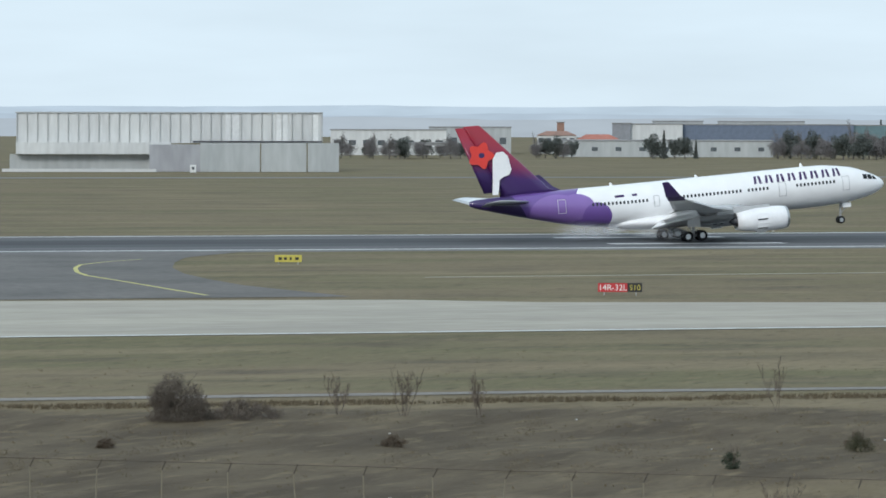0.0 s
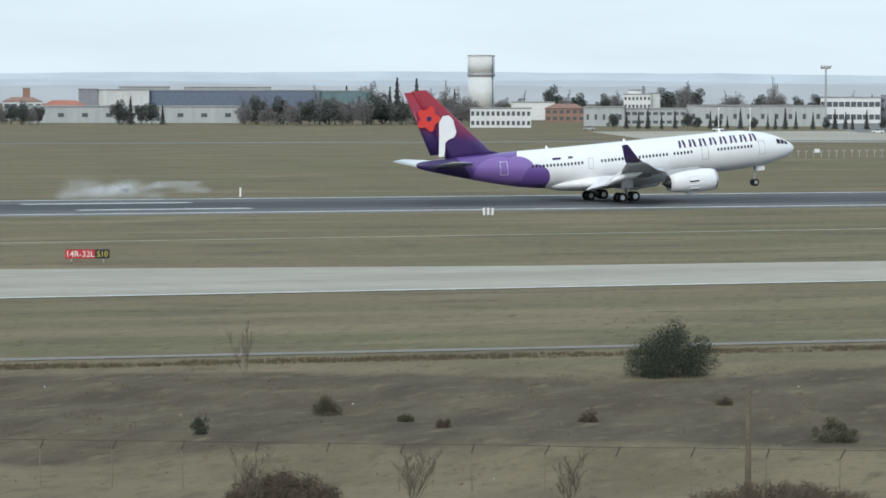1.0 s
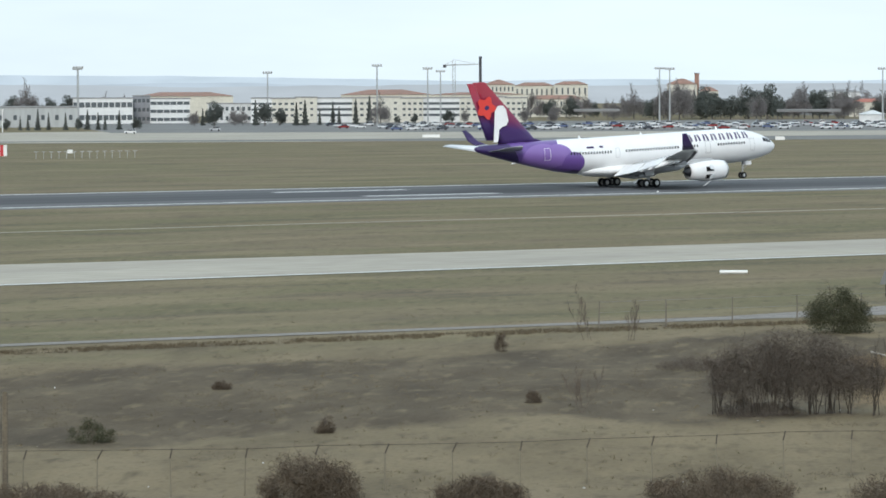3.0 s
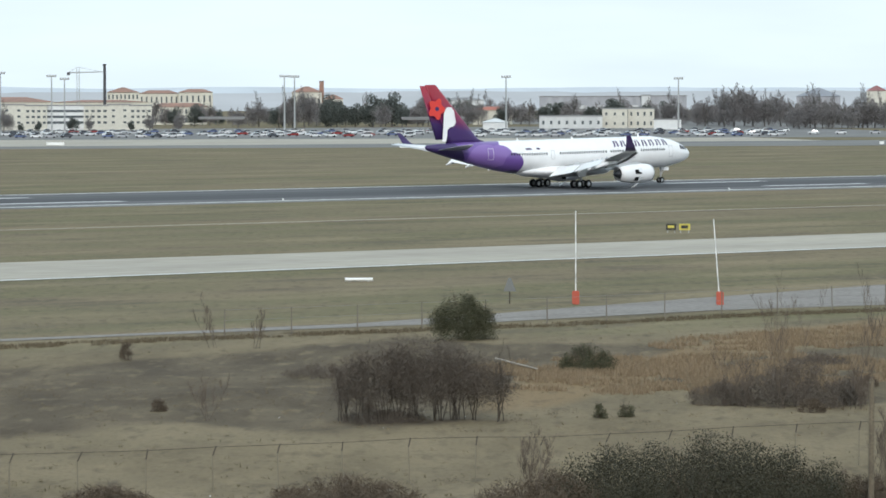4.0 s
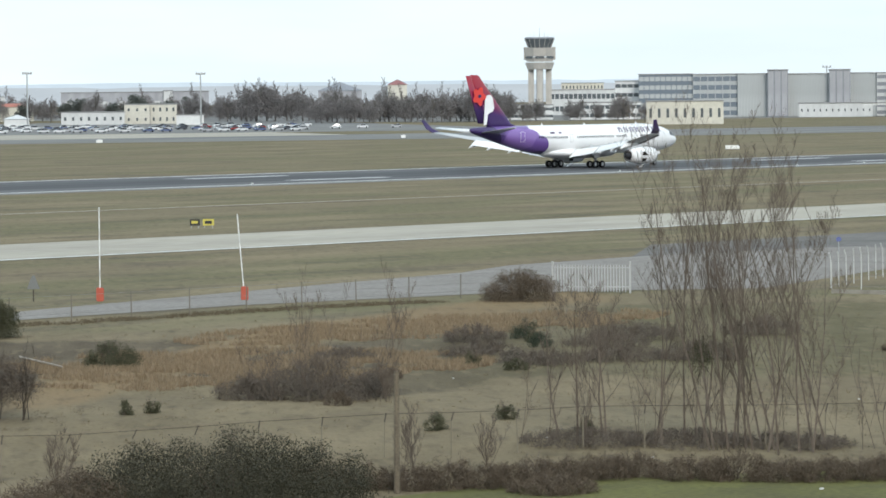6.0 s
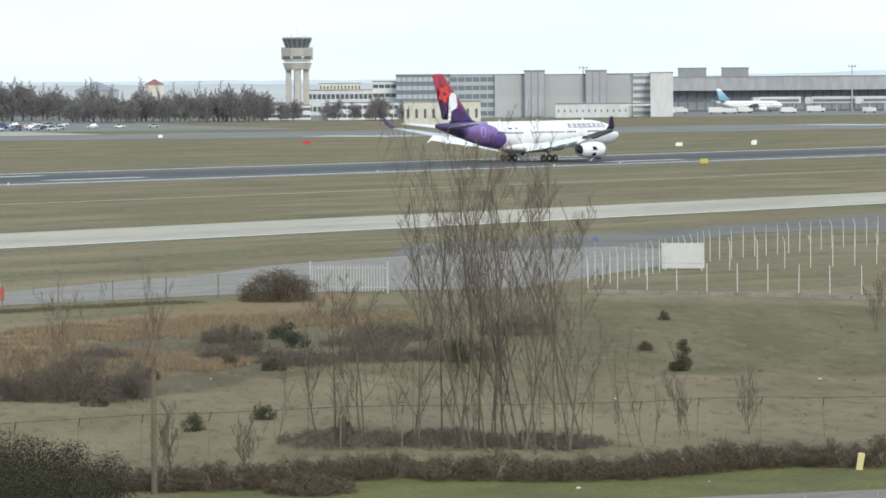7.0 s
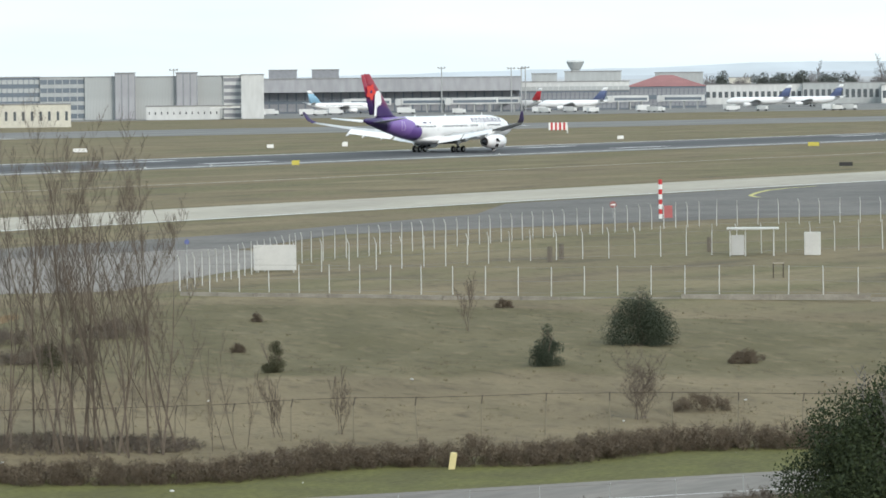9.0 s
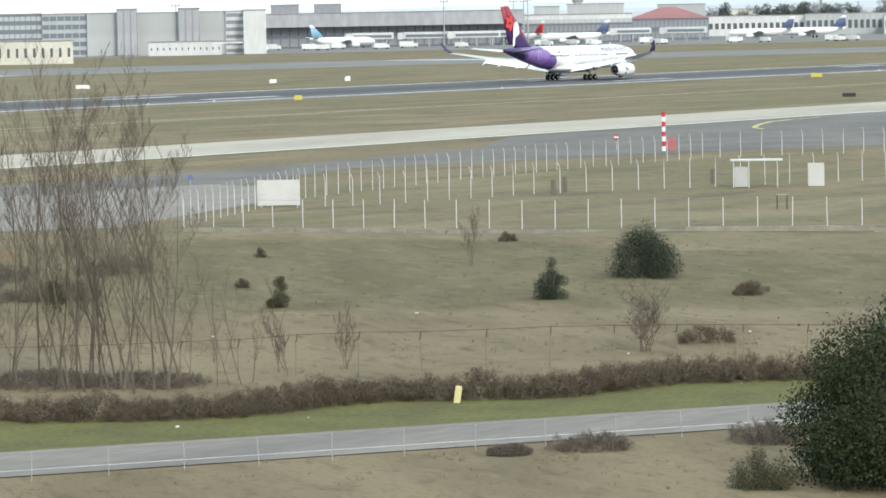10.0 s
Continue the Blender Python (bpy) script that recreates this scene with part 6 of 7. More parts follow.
vs = [(506.9, 281.5), (496.6, 280.7), (486.6, 278.4), (474.7, 273.4), (464.5, 268.5), (461.3, 266.3), (457.0, 262.7)]
strip("taxi_line", [(x, y + 0.4) for x, y in vs], [(x, y - 0.4) for x, y in vs], 0.05, M_YLINE, label="yellow curved taxi line", category="marking")
AX = (0.849, -0.528)


def beside(s, o):
    """A point s metres along the near road and o metres beyond its middle."""
    return 121.5 + AX[0] * s + 0.528 * o, 86.2 + AX[1] * s + 0.849 * o


SS = [-180, -140, -100, -60, -30, -15, 0, 15, 30, 60, 120]
strip("verge", [beside(s, 16 if s > -25 else 8) for s in SS], [beside(s, 3.4) for s in SS], 0.02, M_VERGE, label="short green grass verge beside the road", category="grass")
strip("road", [beside(s, 3.9) for s in SS], [beside(s, -3.9) for s in SS], 0.035, M_ROAD, label="light grey asphalt country road", category="road")
strip("road_line", [beside(s, -2.2) for s in SS], [beside(s, -2.32) for s in SS], 0.041, M_LINE, label="worn white road edge line", category="marking")


def bush(name, label, category, x, y, w, h, mat, count, size, clumps=18, stems=3, group="", seed=0, base=0.0):
    """A leafy bush, or where its stuff is twigs or brambles a cloud of slim upright shoots."""
    e = thing(name, label, category, x, y, hgt(x, y) - 0.03, 0, group)
    sd = seed or int(x * 7 + y * 3)
    v, f = branches(sd, h * 0.9, 1.0, 2, stems, 0.5, 0.035, (4, 6), 0.007, 0.15)
    piece("stem", v, f, M_TWIGBARK, e, "thin branching stem")
    if mat in (L_TWIG, L_BROWN):
        v, f = leaves(sd, clumped(w, h, base or -0.1 * h, sd, int(clumps * 2.2), int(count * 2.8)), size * 1.7, 0.055, 0.45)
    else:
        v, f = leaves(sd, clumped(w, h, base or -0.1 * h, sd, int(clumps * 2.2), int(count * 5)), size * 0.4, 0.5)
    piece("foliage", v, f, mat, e)
    return e


def bare_shrub(name, label, x, y, h, spread, trunks, seed, levels=3, r0=0.04, kids=(4, 6), group="", bare=0.2, lean=0.22):
    e = thing(name, label, "shrub" if h < 5 else "tree", x, y, hgt(x, y) - 0.03, 0, group)
    for nm, lab in (("trunk", "slim grey-brown trunk"), ("crown", "haze of bare thin twigs")):
        v, f = branches(seed, h, spread, levels, trunks, lean, r0, kids, 0.0065, bare, nm)
        piece(nm, v, f, M_TWIGBARK, e, lab)
    return e


def brush_dome(x, y, w, h, seed):
    """A broad thicket: bundles of dark bare stems under a rounded cloud of fine brown twigs."""
    e = thing("brush_thicket", "broad rounded thicket of fine dark brown twigs", "thicket", x, y, hgt(x, y), -38)
    rng = random.Random(seed)
    for i in range(9):
        o = Vector((w * 0.42 * (-1 + 2 * (i + 0.5) / 9) + rng.uniform(-0.3, 0.3), rng.uniform(-0.7, 0.7), 0))
        v, f = branches(seed + i, h * rng.uniform(0.5, 0.75), 0.4, 2, rng.randint(5, 9), 0.16, 0.03, (5, 7), 0.009, 0.2)
        piece("stem", [q + o for q in v], f, M_OLDPOST, e, "bundle of upright dark stems")
    pts = clumped(w, h, h * 0.2, seed, 130, 48000)
    pts[:, 1] *= 0.45
    v, f = leaves(seed, pts, 0.15, 0.05, 0.3)
    piece("crown", v, f, L_TWIG, e, "cloud of fine brown twigs")
    return e


def blades(name, label, pts, h, mat, lean=0.35, width=0.03, per=4, seed=1):
    """Many thin grass or reed blades at the given ground points, as one stuff object."""
    rng = np.random.default_rng(seed)
    p = np.repeat(np.array(pts), per, axis=0)
    n = len(p)
    p[:, :2] += rng.normal(0, 0.10, (n, 2))
    hh = h * rng.uniform(0.5, 1.3, n)
    a = rng.uniform(0, 2 * np.pi, n)
    le = lean * rng.uniform(0.2, 1.0, n) * hh
    b = rng.uniform(0, 2 * np.pi, n)
    wd = width * rng.uniform(0.6, 1.4, n)
    dx, dy = np.cos(b) * wd, np.sin(b) * wd
    v = np.empty((n, 3, 3))
    v[:, 0] = p - np.stack([dx, dy, np.full(n, 0.02)], 1)
    v[:, 1] = p + np.stack([dx, dy, np.full(n, -0.02)], 1)
    v[:, 2] = p + np.stack([np.cos(a) * le, np.sin(a) * le, hh], 1)
    me = bpy.data.meshes.new(name)
    me.vertices.add(n * 3)
    me.vertices.foreach_set("co", v.reshape(-1))
    me.loops.add(n * 3)
    me.loops.foreach_set("vertex_index", np.arange(n * 3))
    me.polygons.add(n)
    me.polygons.foreach_set("loop_start", np.arange(0, n * 3, 3))
    me.update(calc_edges=True)
    me.materials.append(mat)
    return tagged(new(name, me), label, "grass", "", "stuff")


def meadow():
    """Dry tufts over the waste land: straw on open ground, dull where it is rough and damp."""
    rng = random.Random(11)
    straw, dull = [], []
    for _ in range(9000):
        az, d = radians(rng.uniform(6, 63)), math.sqrt(rng.uniform(126 ** 2, 275 ** 2))
        x, y = d * math.sin(az), d * math.cos(az)
        s = ((x - 121.5) * 0.528 + (y - 86.2) * 0.849)
        if -4.3 < s < (15 if x > 100 else 8) or y > 283:
            continue
        if 209 < y < 226 and x < 180 and abs(y - (224.5 - max(0, x - 30) * 0.06)) < 2.2:
            continue
        k = noise.noise((x * 0.045, y * 0.03, 1.5)) + 0.5 * noise.noise((x * 0.2, y * 0.14, 4))
        far = d > 225
        if far and rng.random() < 0.6:
            continue
        if rng.random() > 0.35 + 0.8 * abs(k):
            continue
        (dull if k > 0.02 or (far and rng.random() < 0.5) else straw).append((x, y, hgt(x, y)))
    blades("dry_grass", "tufts of dry straw-coloured winter grass", straw, 0.13, L_STRAW, 1.6, 0.018, 6, 3)
    blades("rough_grass", "dull brown-green rough grass tufts", dull, 0.14, L_DULL, 1.6, 0.018, 6, 4)


def scrub():
    """Countless low brown tussocks and dead weeds, thickest on the bank below the track."""
    rng = random.Random(23)
    vs, fs = [], []
    made = 0
    while made < 480:
        az, d = radians(rng.uniform(7, 61)), math.sqrt(rng.uniform(130 ** 2, 240 ** 2))
        x, y = d * math.sin(az), d * math.cos(az)
        if -4.6 < (x - 121.5) * 0.528 + (y - 86.2) * 0.849 < 15 or y > 214 - max(0, x - 60) * 0.07 and y < 228:
            continue
        bank = abs(y + 0.18 * x - 199) < 18
        if noise.noise((x * 0.09, y * 0.05, 9)) < (-0.1 if bank else 0.2) or rng.random() > (1 if bank else 0.6):
            continue
        made += 1
        w, h, z = rng.uniform(0.3, 1.1), rng.uniform(0.15, 0.55), hgt(x, y)
        for _ in range(int(26 + 40 * w)):
            a, r = rng.uniform(0, 6.283), rng.random() ** 0.6
            p = Vector((x + w * r * math.cos(a), y + w * r * math.sin(a), z + h * rng.random() * (1.1 - r * 0.8)))
            q = Vector((rng.uniform(-1, 1), rng.uniform(-1, 1), rng.uniform(-0.2, 1))).normalized() * rng.uniform(0.06, 0.15)
            s = q.orthogonal().normalized() * 0.022
            k = len(vs)
            vs += [p - s, p + s, p + q]
            fs.append((k, k + 1, k + 2))
    tagged(new("scrub", mesh_from("scrub", vs, fs, L_SCRUB)), "low brown weeds and tussocks on rough ground", "weeds", "", "stuff")


L_SCRUB = leafy("dead_weeds", (0.088, 0.07, 0.045), (0.14, 0.112, 0.07))


def patch_points(cx, cy, rx, ry, n, seed):
    rng = random.Random(seed)
    out = []
    while len(out) < n:
        a, r = rng.uniform(0, 6.283), math.sqrt(rng.random())
        x, y = cx + rx * r * math.cos(a), cy + ry * r * math.sin(a)
        if noise.noise((x * 0.3, y * 0.3, seed)) > -0.25 + 0.5 * (r - 0.5):
            out.append((x, y, hgt(x, y)))
    return out


def fence(name, label, pts, step, h, mat, r, wires, bent=0.0, lean=0.0, seed=1, tilt=0.0, top=None, gauge=0.012):
    """Posts along a line, each a part, with wires strung between them."""
    rng = random.Random(seed)
    f = thing(name, label, "fence")
    spots = []
    left = 0.0
    for (x0, y0), (x1, y1) in zip(pts, pts[1:]):
        ln = math.hypot(x1 - x0, y1 - y0)
        s = left
        while s < ln:
            spots.append((x0 + (x1 - x0) * s / ln, y0 + (y1 - y0) * s / ln))
            s += step
        left = s - ln
    me = None
    tops = []
    for x, y in spots:
        if me is None:
            bm = tube(bmesh.new(), (0, 0, -0.1), (0, 0, h), r, r * 0.9, 6)
            if bent:
                tube(bm, (0, 0, h - 0.02), (-bent, -bent * 0.3, h + abs(bent) * 1.7), r * 0.9, r * 0.8, 6)
            if top:
                for q in bm.faces:
                    q.material_index = 1 if q.calc_center_median().z > h else 0
            me = mesh_from("post", [], [], mat)
            bm.to_mesh(me)
            if top:
                me.materials.append(top)
            bm.free()
        z = hgt(x, y) if y < 250 else 0.0
        m = Matrix.Translation((x, y, z)) @ Matrix.Rotation(radians(tilt), 4, Vector((0.82, 0.57, 0))) @ Euler((rng.gauss(0, lean), rng.gauss(0, lean), rng.uniform(-0.4, 0.4))).to_matrix().to_4x4()
        share("post", me, f, m)
        tops.append(m)
    for k in wires:
        bm = bmesh.new()
        last = None
        for m in tops:
            p = m @ Vector((-bent if k > 1 else 0, 0, h * k))
            ring = [bm.verts.new(p + Vector((0, gauge * math.cos(i * 2.0944), gauge * math.sin(i * 2.0944)))) for i in range(3)]
            if last:
                for i in range(3):
                    bm.faces.new((last[i], last[(i + 1) % 3], ring[(i + 1) % 3], ring[i]))
            last = ring
        part("wire", bm, top or M_WIRE, f, "thin fence wire")
    return f


def banded_pole(x, y, h, lean, label, r=0.046):
    p = thing("banded_pole", label, "pole", x, y, hgt(x, y), -42)
    d = Vector((lean, 0, 1)).normalized()
    n = 9
    for i in range(n):
        a, b = d * (h * i / n), d * (h * (i + 1) / n)
        part("band", tube(bmesh.new(), a, b, r, r, 8), M_BOARD if i % 2 else M_CORAL if i < 2 else M_LINE, p)
    part("base", boxed(-0.28, 0.28, -0.28, 0.28, 0, 1.05, bevel=0.06), M_ORANGEBASE, p, "orange base box")
    return p


def near_things():
    # bushes
    bush("bush", "dense dark green bush on the bank", "bush", 94.4, 197.6, 5.7, 3.3, L_GREEN, 7000, 0.1, 24)
    bush("bush", "leafless dark brown bush beside the track", "bush", 37.3, 205.5, 4.2, 2.8, L_TWIG, 4200, 0.10, 18)
    bush("bush", "low brown scrub beside the dark bush", "bush", 41.0, 206.0, 5.0, 1.2, L_TWIG, 1800, 0.10, 12)
    bush("bush", "round grey-green bush beside the track", "bush", 160.7, 198.4, 5.2, 3.6, L_OLIVE, 7500, 0.1, 20)
    bush("bush", "low green bush in brown scrub", "bush", 147.0, 170.0, 3.6, 1.9, L_OLIVE, 2800, 0.09, 14)
    bush("bush", "large round dark green bush by the fence", "bush", 202.2, 124.7, 5.0, 3.8, L_GREEN, 8000, 0.1, 24)
    bush("bush", "upright dark green bush in dry grass", "bush", 184.6, 120.2, 2.3, 2.6, L_GREEN, 3600, 0.085, 12)
    bush("bush", "small dark green pine bush", "bush", 173.2, 131.1, 1.5, 2.1, L_OLIVE, 1500, 0.085, 10)
    bush("bush", "dark brown bramble heap beside the gate", "bramble", 212.8, 199.0, 6.8, 2.9, L_BROWN, 5500, 0.11, 20)
    for x, y, w, h, mt in ((57, 170, 1.1, 1.4, L_GREEN), (67.7, 181.6, 1.6, 1.2, L_OLIVE), (68.0, 183.0, 1.4, 1.1, L_BROWN), (69.4, 175.3, 1.0, 0.6, L_OLIVE), (69.1, 169.8, 0.8, 0.6, L_BROWN),
                           (77.7, 172.1, 1.1, 1.0, L_BROWN), (84.0, 158.6, 2.7, 1.25, L_OLIVE), (95.5, 156.5, 1.3, 1.0, L_BROWN), (186.5, 143.8, 1.1, 0.9, L_BROWN), (211.5, 161.5, 0.9, 0.8, L_BROWN), (193.4, 112.3, 2.0, 0.9, L_BROWN),
                           (231.0, 154.0, 1.6, 0.9, L_BROWN), (135.4, 127.6, 1.3, 1.2, L_OLIVE), (129.2, 126.3, 1.4, 1.1, L_OLIVE), (132.0, 119.4, 1.3, 1.0, L_OLIVE), (126.4, 145.2, 0.9, 0.9, L_OLIVE), (128.0, 145.0, 1.0, 0.9, L_OLIVE),
                           (180.5, 168.5, 2.2, 1.6, L_GREEN), (175.0, 162.0, 1.8, 1.2, L_GREEN), (178.5, 166.0, 1.3, 1.0, L_OLIVE), (161.5, 155.0, 1.3, 1.1, L_OLIVE), (195.6, 113.2, 2.2, 0.9, L_BROWN), (163.3, 97.2, 3.4, 1.1, L_BROWN), (171.0, 162.0, 1.4, 0.9, L_BROWN), (160.0, 150.0, 1.8, 0.8, L_OLIVE), (166.0, 156.0, 1.2, 0.7, L_GREEN), (152.0, 152.0, 1.4, 0.7, L_BROWN), (133.0, 197.0, 0.9, 1.5, L_BROWN),
                           (137.0, 141.0, 1.6, 0.9, L_BROWN), (112.0, 163.0, 1.1, 0.8, L_BROWN), (120.5, 156.5, 0.9, 0.7, L_BROWN), (104.0, 181.0, 1.2, 0.6, L_BROWN), (88.0, 178.0, 1.0, 0.6, L_BROWN), (45.0, 187.0, 1.4, 0.7, L_BROWN), (31.0, 190.0, 1.2, 0.6, L_BROWN)):
        bush("low_bush", "small scrubby bush in dry grass", "bush", x, y, w, h, mt, int(500 * w), 0.075, 8, 2, "scrub on the waste land")
    for x, y, w, h, n in ((141.4, 146.5, 8.4, 2.8, 9000), (138.0, 148.5, 4.5, 1.6, 2600), (169.0, 150.0, 6.0, 1.2, 3000), (172.0, 146.5, 6.0, 1.4, 3000), (186.0, 164.0, 7.0, 1.4, 3200), (179.0, 160.0, 6.0, 1.2, 2600), (164.0, 152.0, 5.5, 1.0, 2400), (194.0, 160.0, 6.0, 1.6, 2800), (128.6, 116.4, 6.5, 0.9, 2600), (132.2, 113.4, 6.5, 0.9, 2600), (135.8, 110.6, 6.5, 0.8, 2600), (168.0, 160.5, 5.5, 1.1, 2200), (176.0, 168.5, 4.5, 1.4, 2400), (162.0, 166.0, 4.0, 0.9, 1500), (133.0, 176.0, 6.0, 0.9, 1800), (118.0, 152.0, 5.0, 0.7, 1500)):
        bush("thicket", "low leafless brown thicket in the hollow", "thicket", x, y, w, h, L_TWIG, n, 0.085, 12, 8)
    # bramble mounds nearest the eye
    for x, y, w, h, n in ((101.5, 110.6, 13.0, 3.5, 18000), (96.5, 114.0, 6.0, 2.0, 5000), (92.0, 121.0, 6.5, 1.5, 4500), (79.0, 130.6, 4.6, 2.1, 4500), (67.5, 131.5, 8.0, 1.4, 5000), (51.0, 141.6, 5.0, 1.6, 4000), (84.5, 126.5, 4.0, 1.2, 2500),
                          (113.6, 104.6, 4.0, 0.9, 2000)):
        bush("bramble", "tangled dark bramble thicket with dead leaves", "bramble", x, y, w, h, L_BROWN if h < 2.9 else L_BRAMBLE, n, 0.1, 26, 5)
    rng = random.Random(8)
    for i in range(44):
        s = -30 + i * 1.7
        x, y = beside(s, 13.4 + 1.2 * math.sin(i * 0.7) + (2.0 if s < -10 else 0.0))
        bush("bramble_hedge", "brown bramble hedge along the verge", "hedge", x, y, 3.6, rng.uniform(1.15, 1.55), L_BROWN, 2300, 0.075, 11, 3, "hedge along the verge")
    for x, y, w, h in ((122.0, 77.8, 3.6, 0.8), (127.0, 73.2, 3.2, 1.1), (119.0, 79.4, 2.0, 0.5)):
        bush("bramble", "dead bramble heap beside the road", "bramble", x, y, w, h, L_TWIG, 1800, 0.075, 12, 6)
    # the large evergreen by the road
    e = thing("evergreen_tree", "broad evergreen tree with glossy leaves by the road", "tree", 117.9, 62.3, hgt(117.9, 62.3), 0)
    v, f = branches(77, 6.0, 0.9, 3, 3, 0.25, 0.12, (5, 7), 0.015, 0.15)
    piece("trunk", v, f, M_BARK, e, "branching trunk")
    v, f = leaves(77, clumped(8.6, 6.9, 0.0, 77, 70, 120000), 0.06, 0.5)
    piece("crown", v, f, L_BRIGHT, e, "dense glossy green crown")
    bush("bush", "light yellow-green shrub beneath the evergreen", "bush", 113.4, 65.4, 2.6, 1.6, L_OLIVE, 2500, 0.07, 12)
    # bare trees by the verge
    for i, (az, d, h, sp) in enumerate(((50.0, 172, 13.2, 0.5), (50.45, 173, 12.8, 0.5), (50.8, 171, 12.4, 0.55), (51.25, 173, 10.5, 0.6), (49.6, 174, 10.4, 0.55), (49.0, 173, 9.0, 0.6), (48.3, 174, 8.4, 0.6), (50.2, 175, 11.4, 0.55), (47.6, 173, 7.2, 0.6))):
        x, y, _ = at(az, d)
        bare_shrub("bare_tree", "tall leafless tree with upright thin branches", x, y, h, sp * 1.2, 3 if h > 9 else 2, 300 + i, 4, 0.06, (5, 6), "bare trees by the verge", 0.12, 0.2)
    for i in range(24):
        r = random.Random(500 + i)
        x, y = 126.5 + 12.5 * i / 24 + r.uniform(-1, 1), 117.5 - 11.5 * i / 24 + r.uniform(-1.6, 1.6)
        bare_shrub("sapling", "thin leafless sapling among bare trees", x, y, r.uniform(2.6, 5.6), 0.5, 1, 500 + i, 3, 0.024, (4, 6), "saplings by the verge", 0.1)
    bush("bush", "dull green ivy clump among bare trees", "bush", 131.6, 112.0, 1.5, 5.4, L_OLIVE, 330, 0.09, 10, 2, "", 5, 3.4)
    for i, (x, y, h, n, sp) in enumerate(((71.1, 203.9, 2.6, 3, 0.4), (207.0, 141.0, 3.3, 4, 0.5), (157.6, 97.2, 3.0, 13, 1.3), (138.5, 145.0, 6.8, 3, 0.45), (141.0, 142.4, 6.2, 3, 0.45), (137.5, 146.5, 3.0, 5, 0.7), (141.5, 142.0, 2.4, 5, 0.7),
                                          (143.6, 108.5, 3.0, 4, 0.4), (146.5, 107.0, 2.6, 4, 0.4), (50.0, 205.2, 2.4, 6, 0.5), (46.5, 206.0, 2.0, 6, 0.5), (54.0, 204.5, 2.2, 6, 0.5), (143.0, 202.0, 3.0, 3, 0.4), (145.0, 200.0, 2.6, 3, 0.4),
                                          (113.0, 112.0, 3.0, 5, 0.6), (118.0, 112.5, 2.4, 5, 0.6), (49.0, 140.0, 2.2, 6, 0.8), (55.0, 138.5, 2.4, 6, 0.8), (61.0, 137.0, 2.0, 6, 0.8), (100.5, 119.5, 2.4, 6, 0.7), (111.0, 157.5, 2.2, 4, 0.5))):
        bare_shrub("bare_shrub", "leafless grey-brown shrub in dry grass", x, y, h, sp, n, 700 + i, 3, 0.018, (5, 7), "bare shrubs on the waste land", 0.1, 0.45)
    # reeds
    brush_dome(119.0, 150.4, 9.8, 4.6, 60)
    blades("tan_reed_bed", "tan dry reeds sweeping across the hollow", patch_points(152, 166, 17, 15, 8200, 5), 0.3, L_TAN, 0.7, 0.03, 4, 22)
    blades("tan_reed_bed", "tan dry reeds below the track", patch_points(186, 182, 22, 9, 5200, 6), 0.3, L_TAN, 0.7, 0.03, 4, 23)
    rng = random.Random(7)
    edge = ((-300, 222), (30, 222), (62, 221.4), (119, 218.2), (147, 215.6), (165, 213.2), (174.6, 211.6), (196, 211), (221, 206))
    pts = []
    while len(pts) < 9000:
        x = rng.uniform(-10, 208)
        y = along(edge, x) - 3.6 - 3.4 * rng.random()
        if noise.noise((x * 0.25, y * 0.5, 7)) > -0.3:
            pts.append((x, y, hgt(x, y)))
    blades("reed_bed", "dark scrub grass along the track", pts, 0.2, L_SCRUB, 0.9, 0.022, 5, 24)
    # fences
    fence("wire_fence", "old wire fence with dark cranked post tops", [(8, 172), (30, 159.5), (62, 142.3), (78.4, 133.4), (98.7, 128.6), (111, 124.0), (119.5, 120.8), (125.8, 115.1), (142.8, 106.7), (150, 94.7), (156, 84)], 2.95, 1.55, M_STAKE, 0.034, (1.22,), -0.22, 0.03, 3, 0.0, M_OLDPOST, 0.013)
    fence("security_fence", "tall pale steel fence with bent post tops", [(239, 190), (243.3, 167.8), (249, 150), (254.8, 137), (262, 118)], 2.6, 2.2, M_FENCE, 0.043, (0.1, 0.5, 0.97), 0.0, 0.008, 5)
    fence("security_fence", "pale steel fence running along the tarmac", [(239.4, 190.4), (281.4, 209.3), (308, 214.4), (339, 218.7), (368, 218.7), (384, 207), (405, 190)], 2.5, 2.3, M_FENCE, 0.045, (0.1, 0.5, 0.97), 0.3, 0.008, 6)
    fence("security_fence", "inner pale fence with bent post tops", [(266, 199), (275, 194.7), (292, 191.5), (308, 182.4), (335, 168)], 2.7, 2.3, M_FENCE, 0.045, (0.1, 0.5, 0.97), 0.3, 0.008, 7)
    fence("track_fence", "thin dark fence beside the service track", [(150, 210.5), (176, 207.6), (221, 203.9)], 5.2, 1.9, M_DARKPOST, 0.045, (0.3, 0.6, 0.97), 0, 0.01, 8)
    fence("verge_fence", "thin wire fence with slim posts by the road", [beside(s, -5.2) for s in (-60, -20, 0, 30)], 2.9, 1.0, M_POLE, 0.018, (0.97,), 0, 0.03, 9)
    kerb = [(x * 0.978, y * 0.978) for x, y in ((239, 190), (243.3, 167.8), (249, 150), (254.8, 137), (262, 118))]
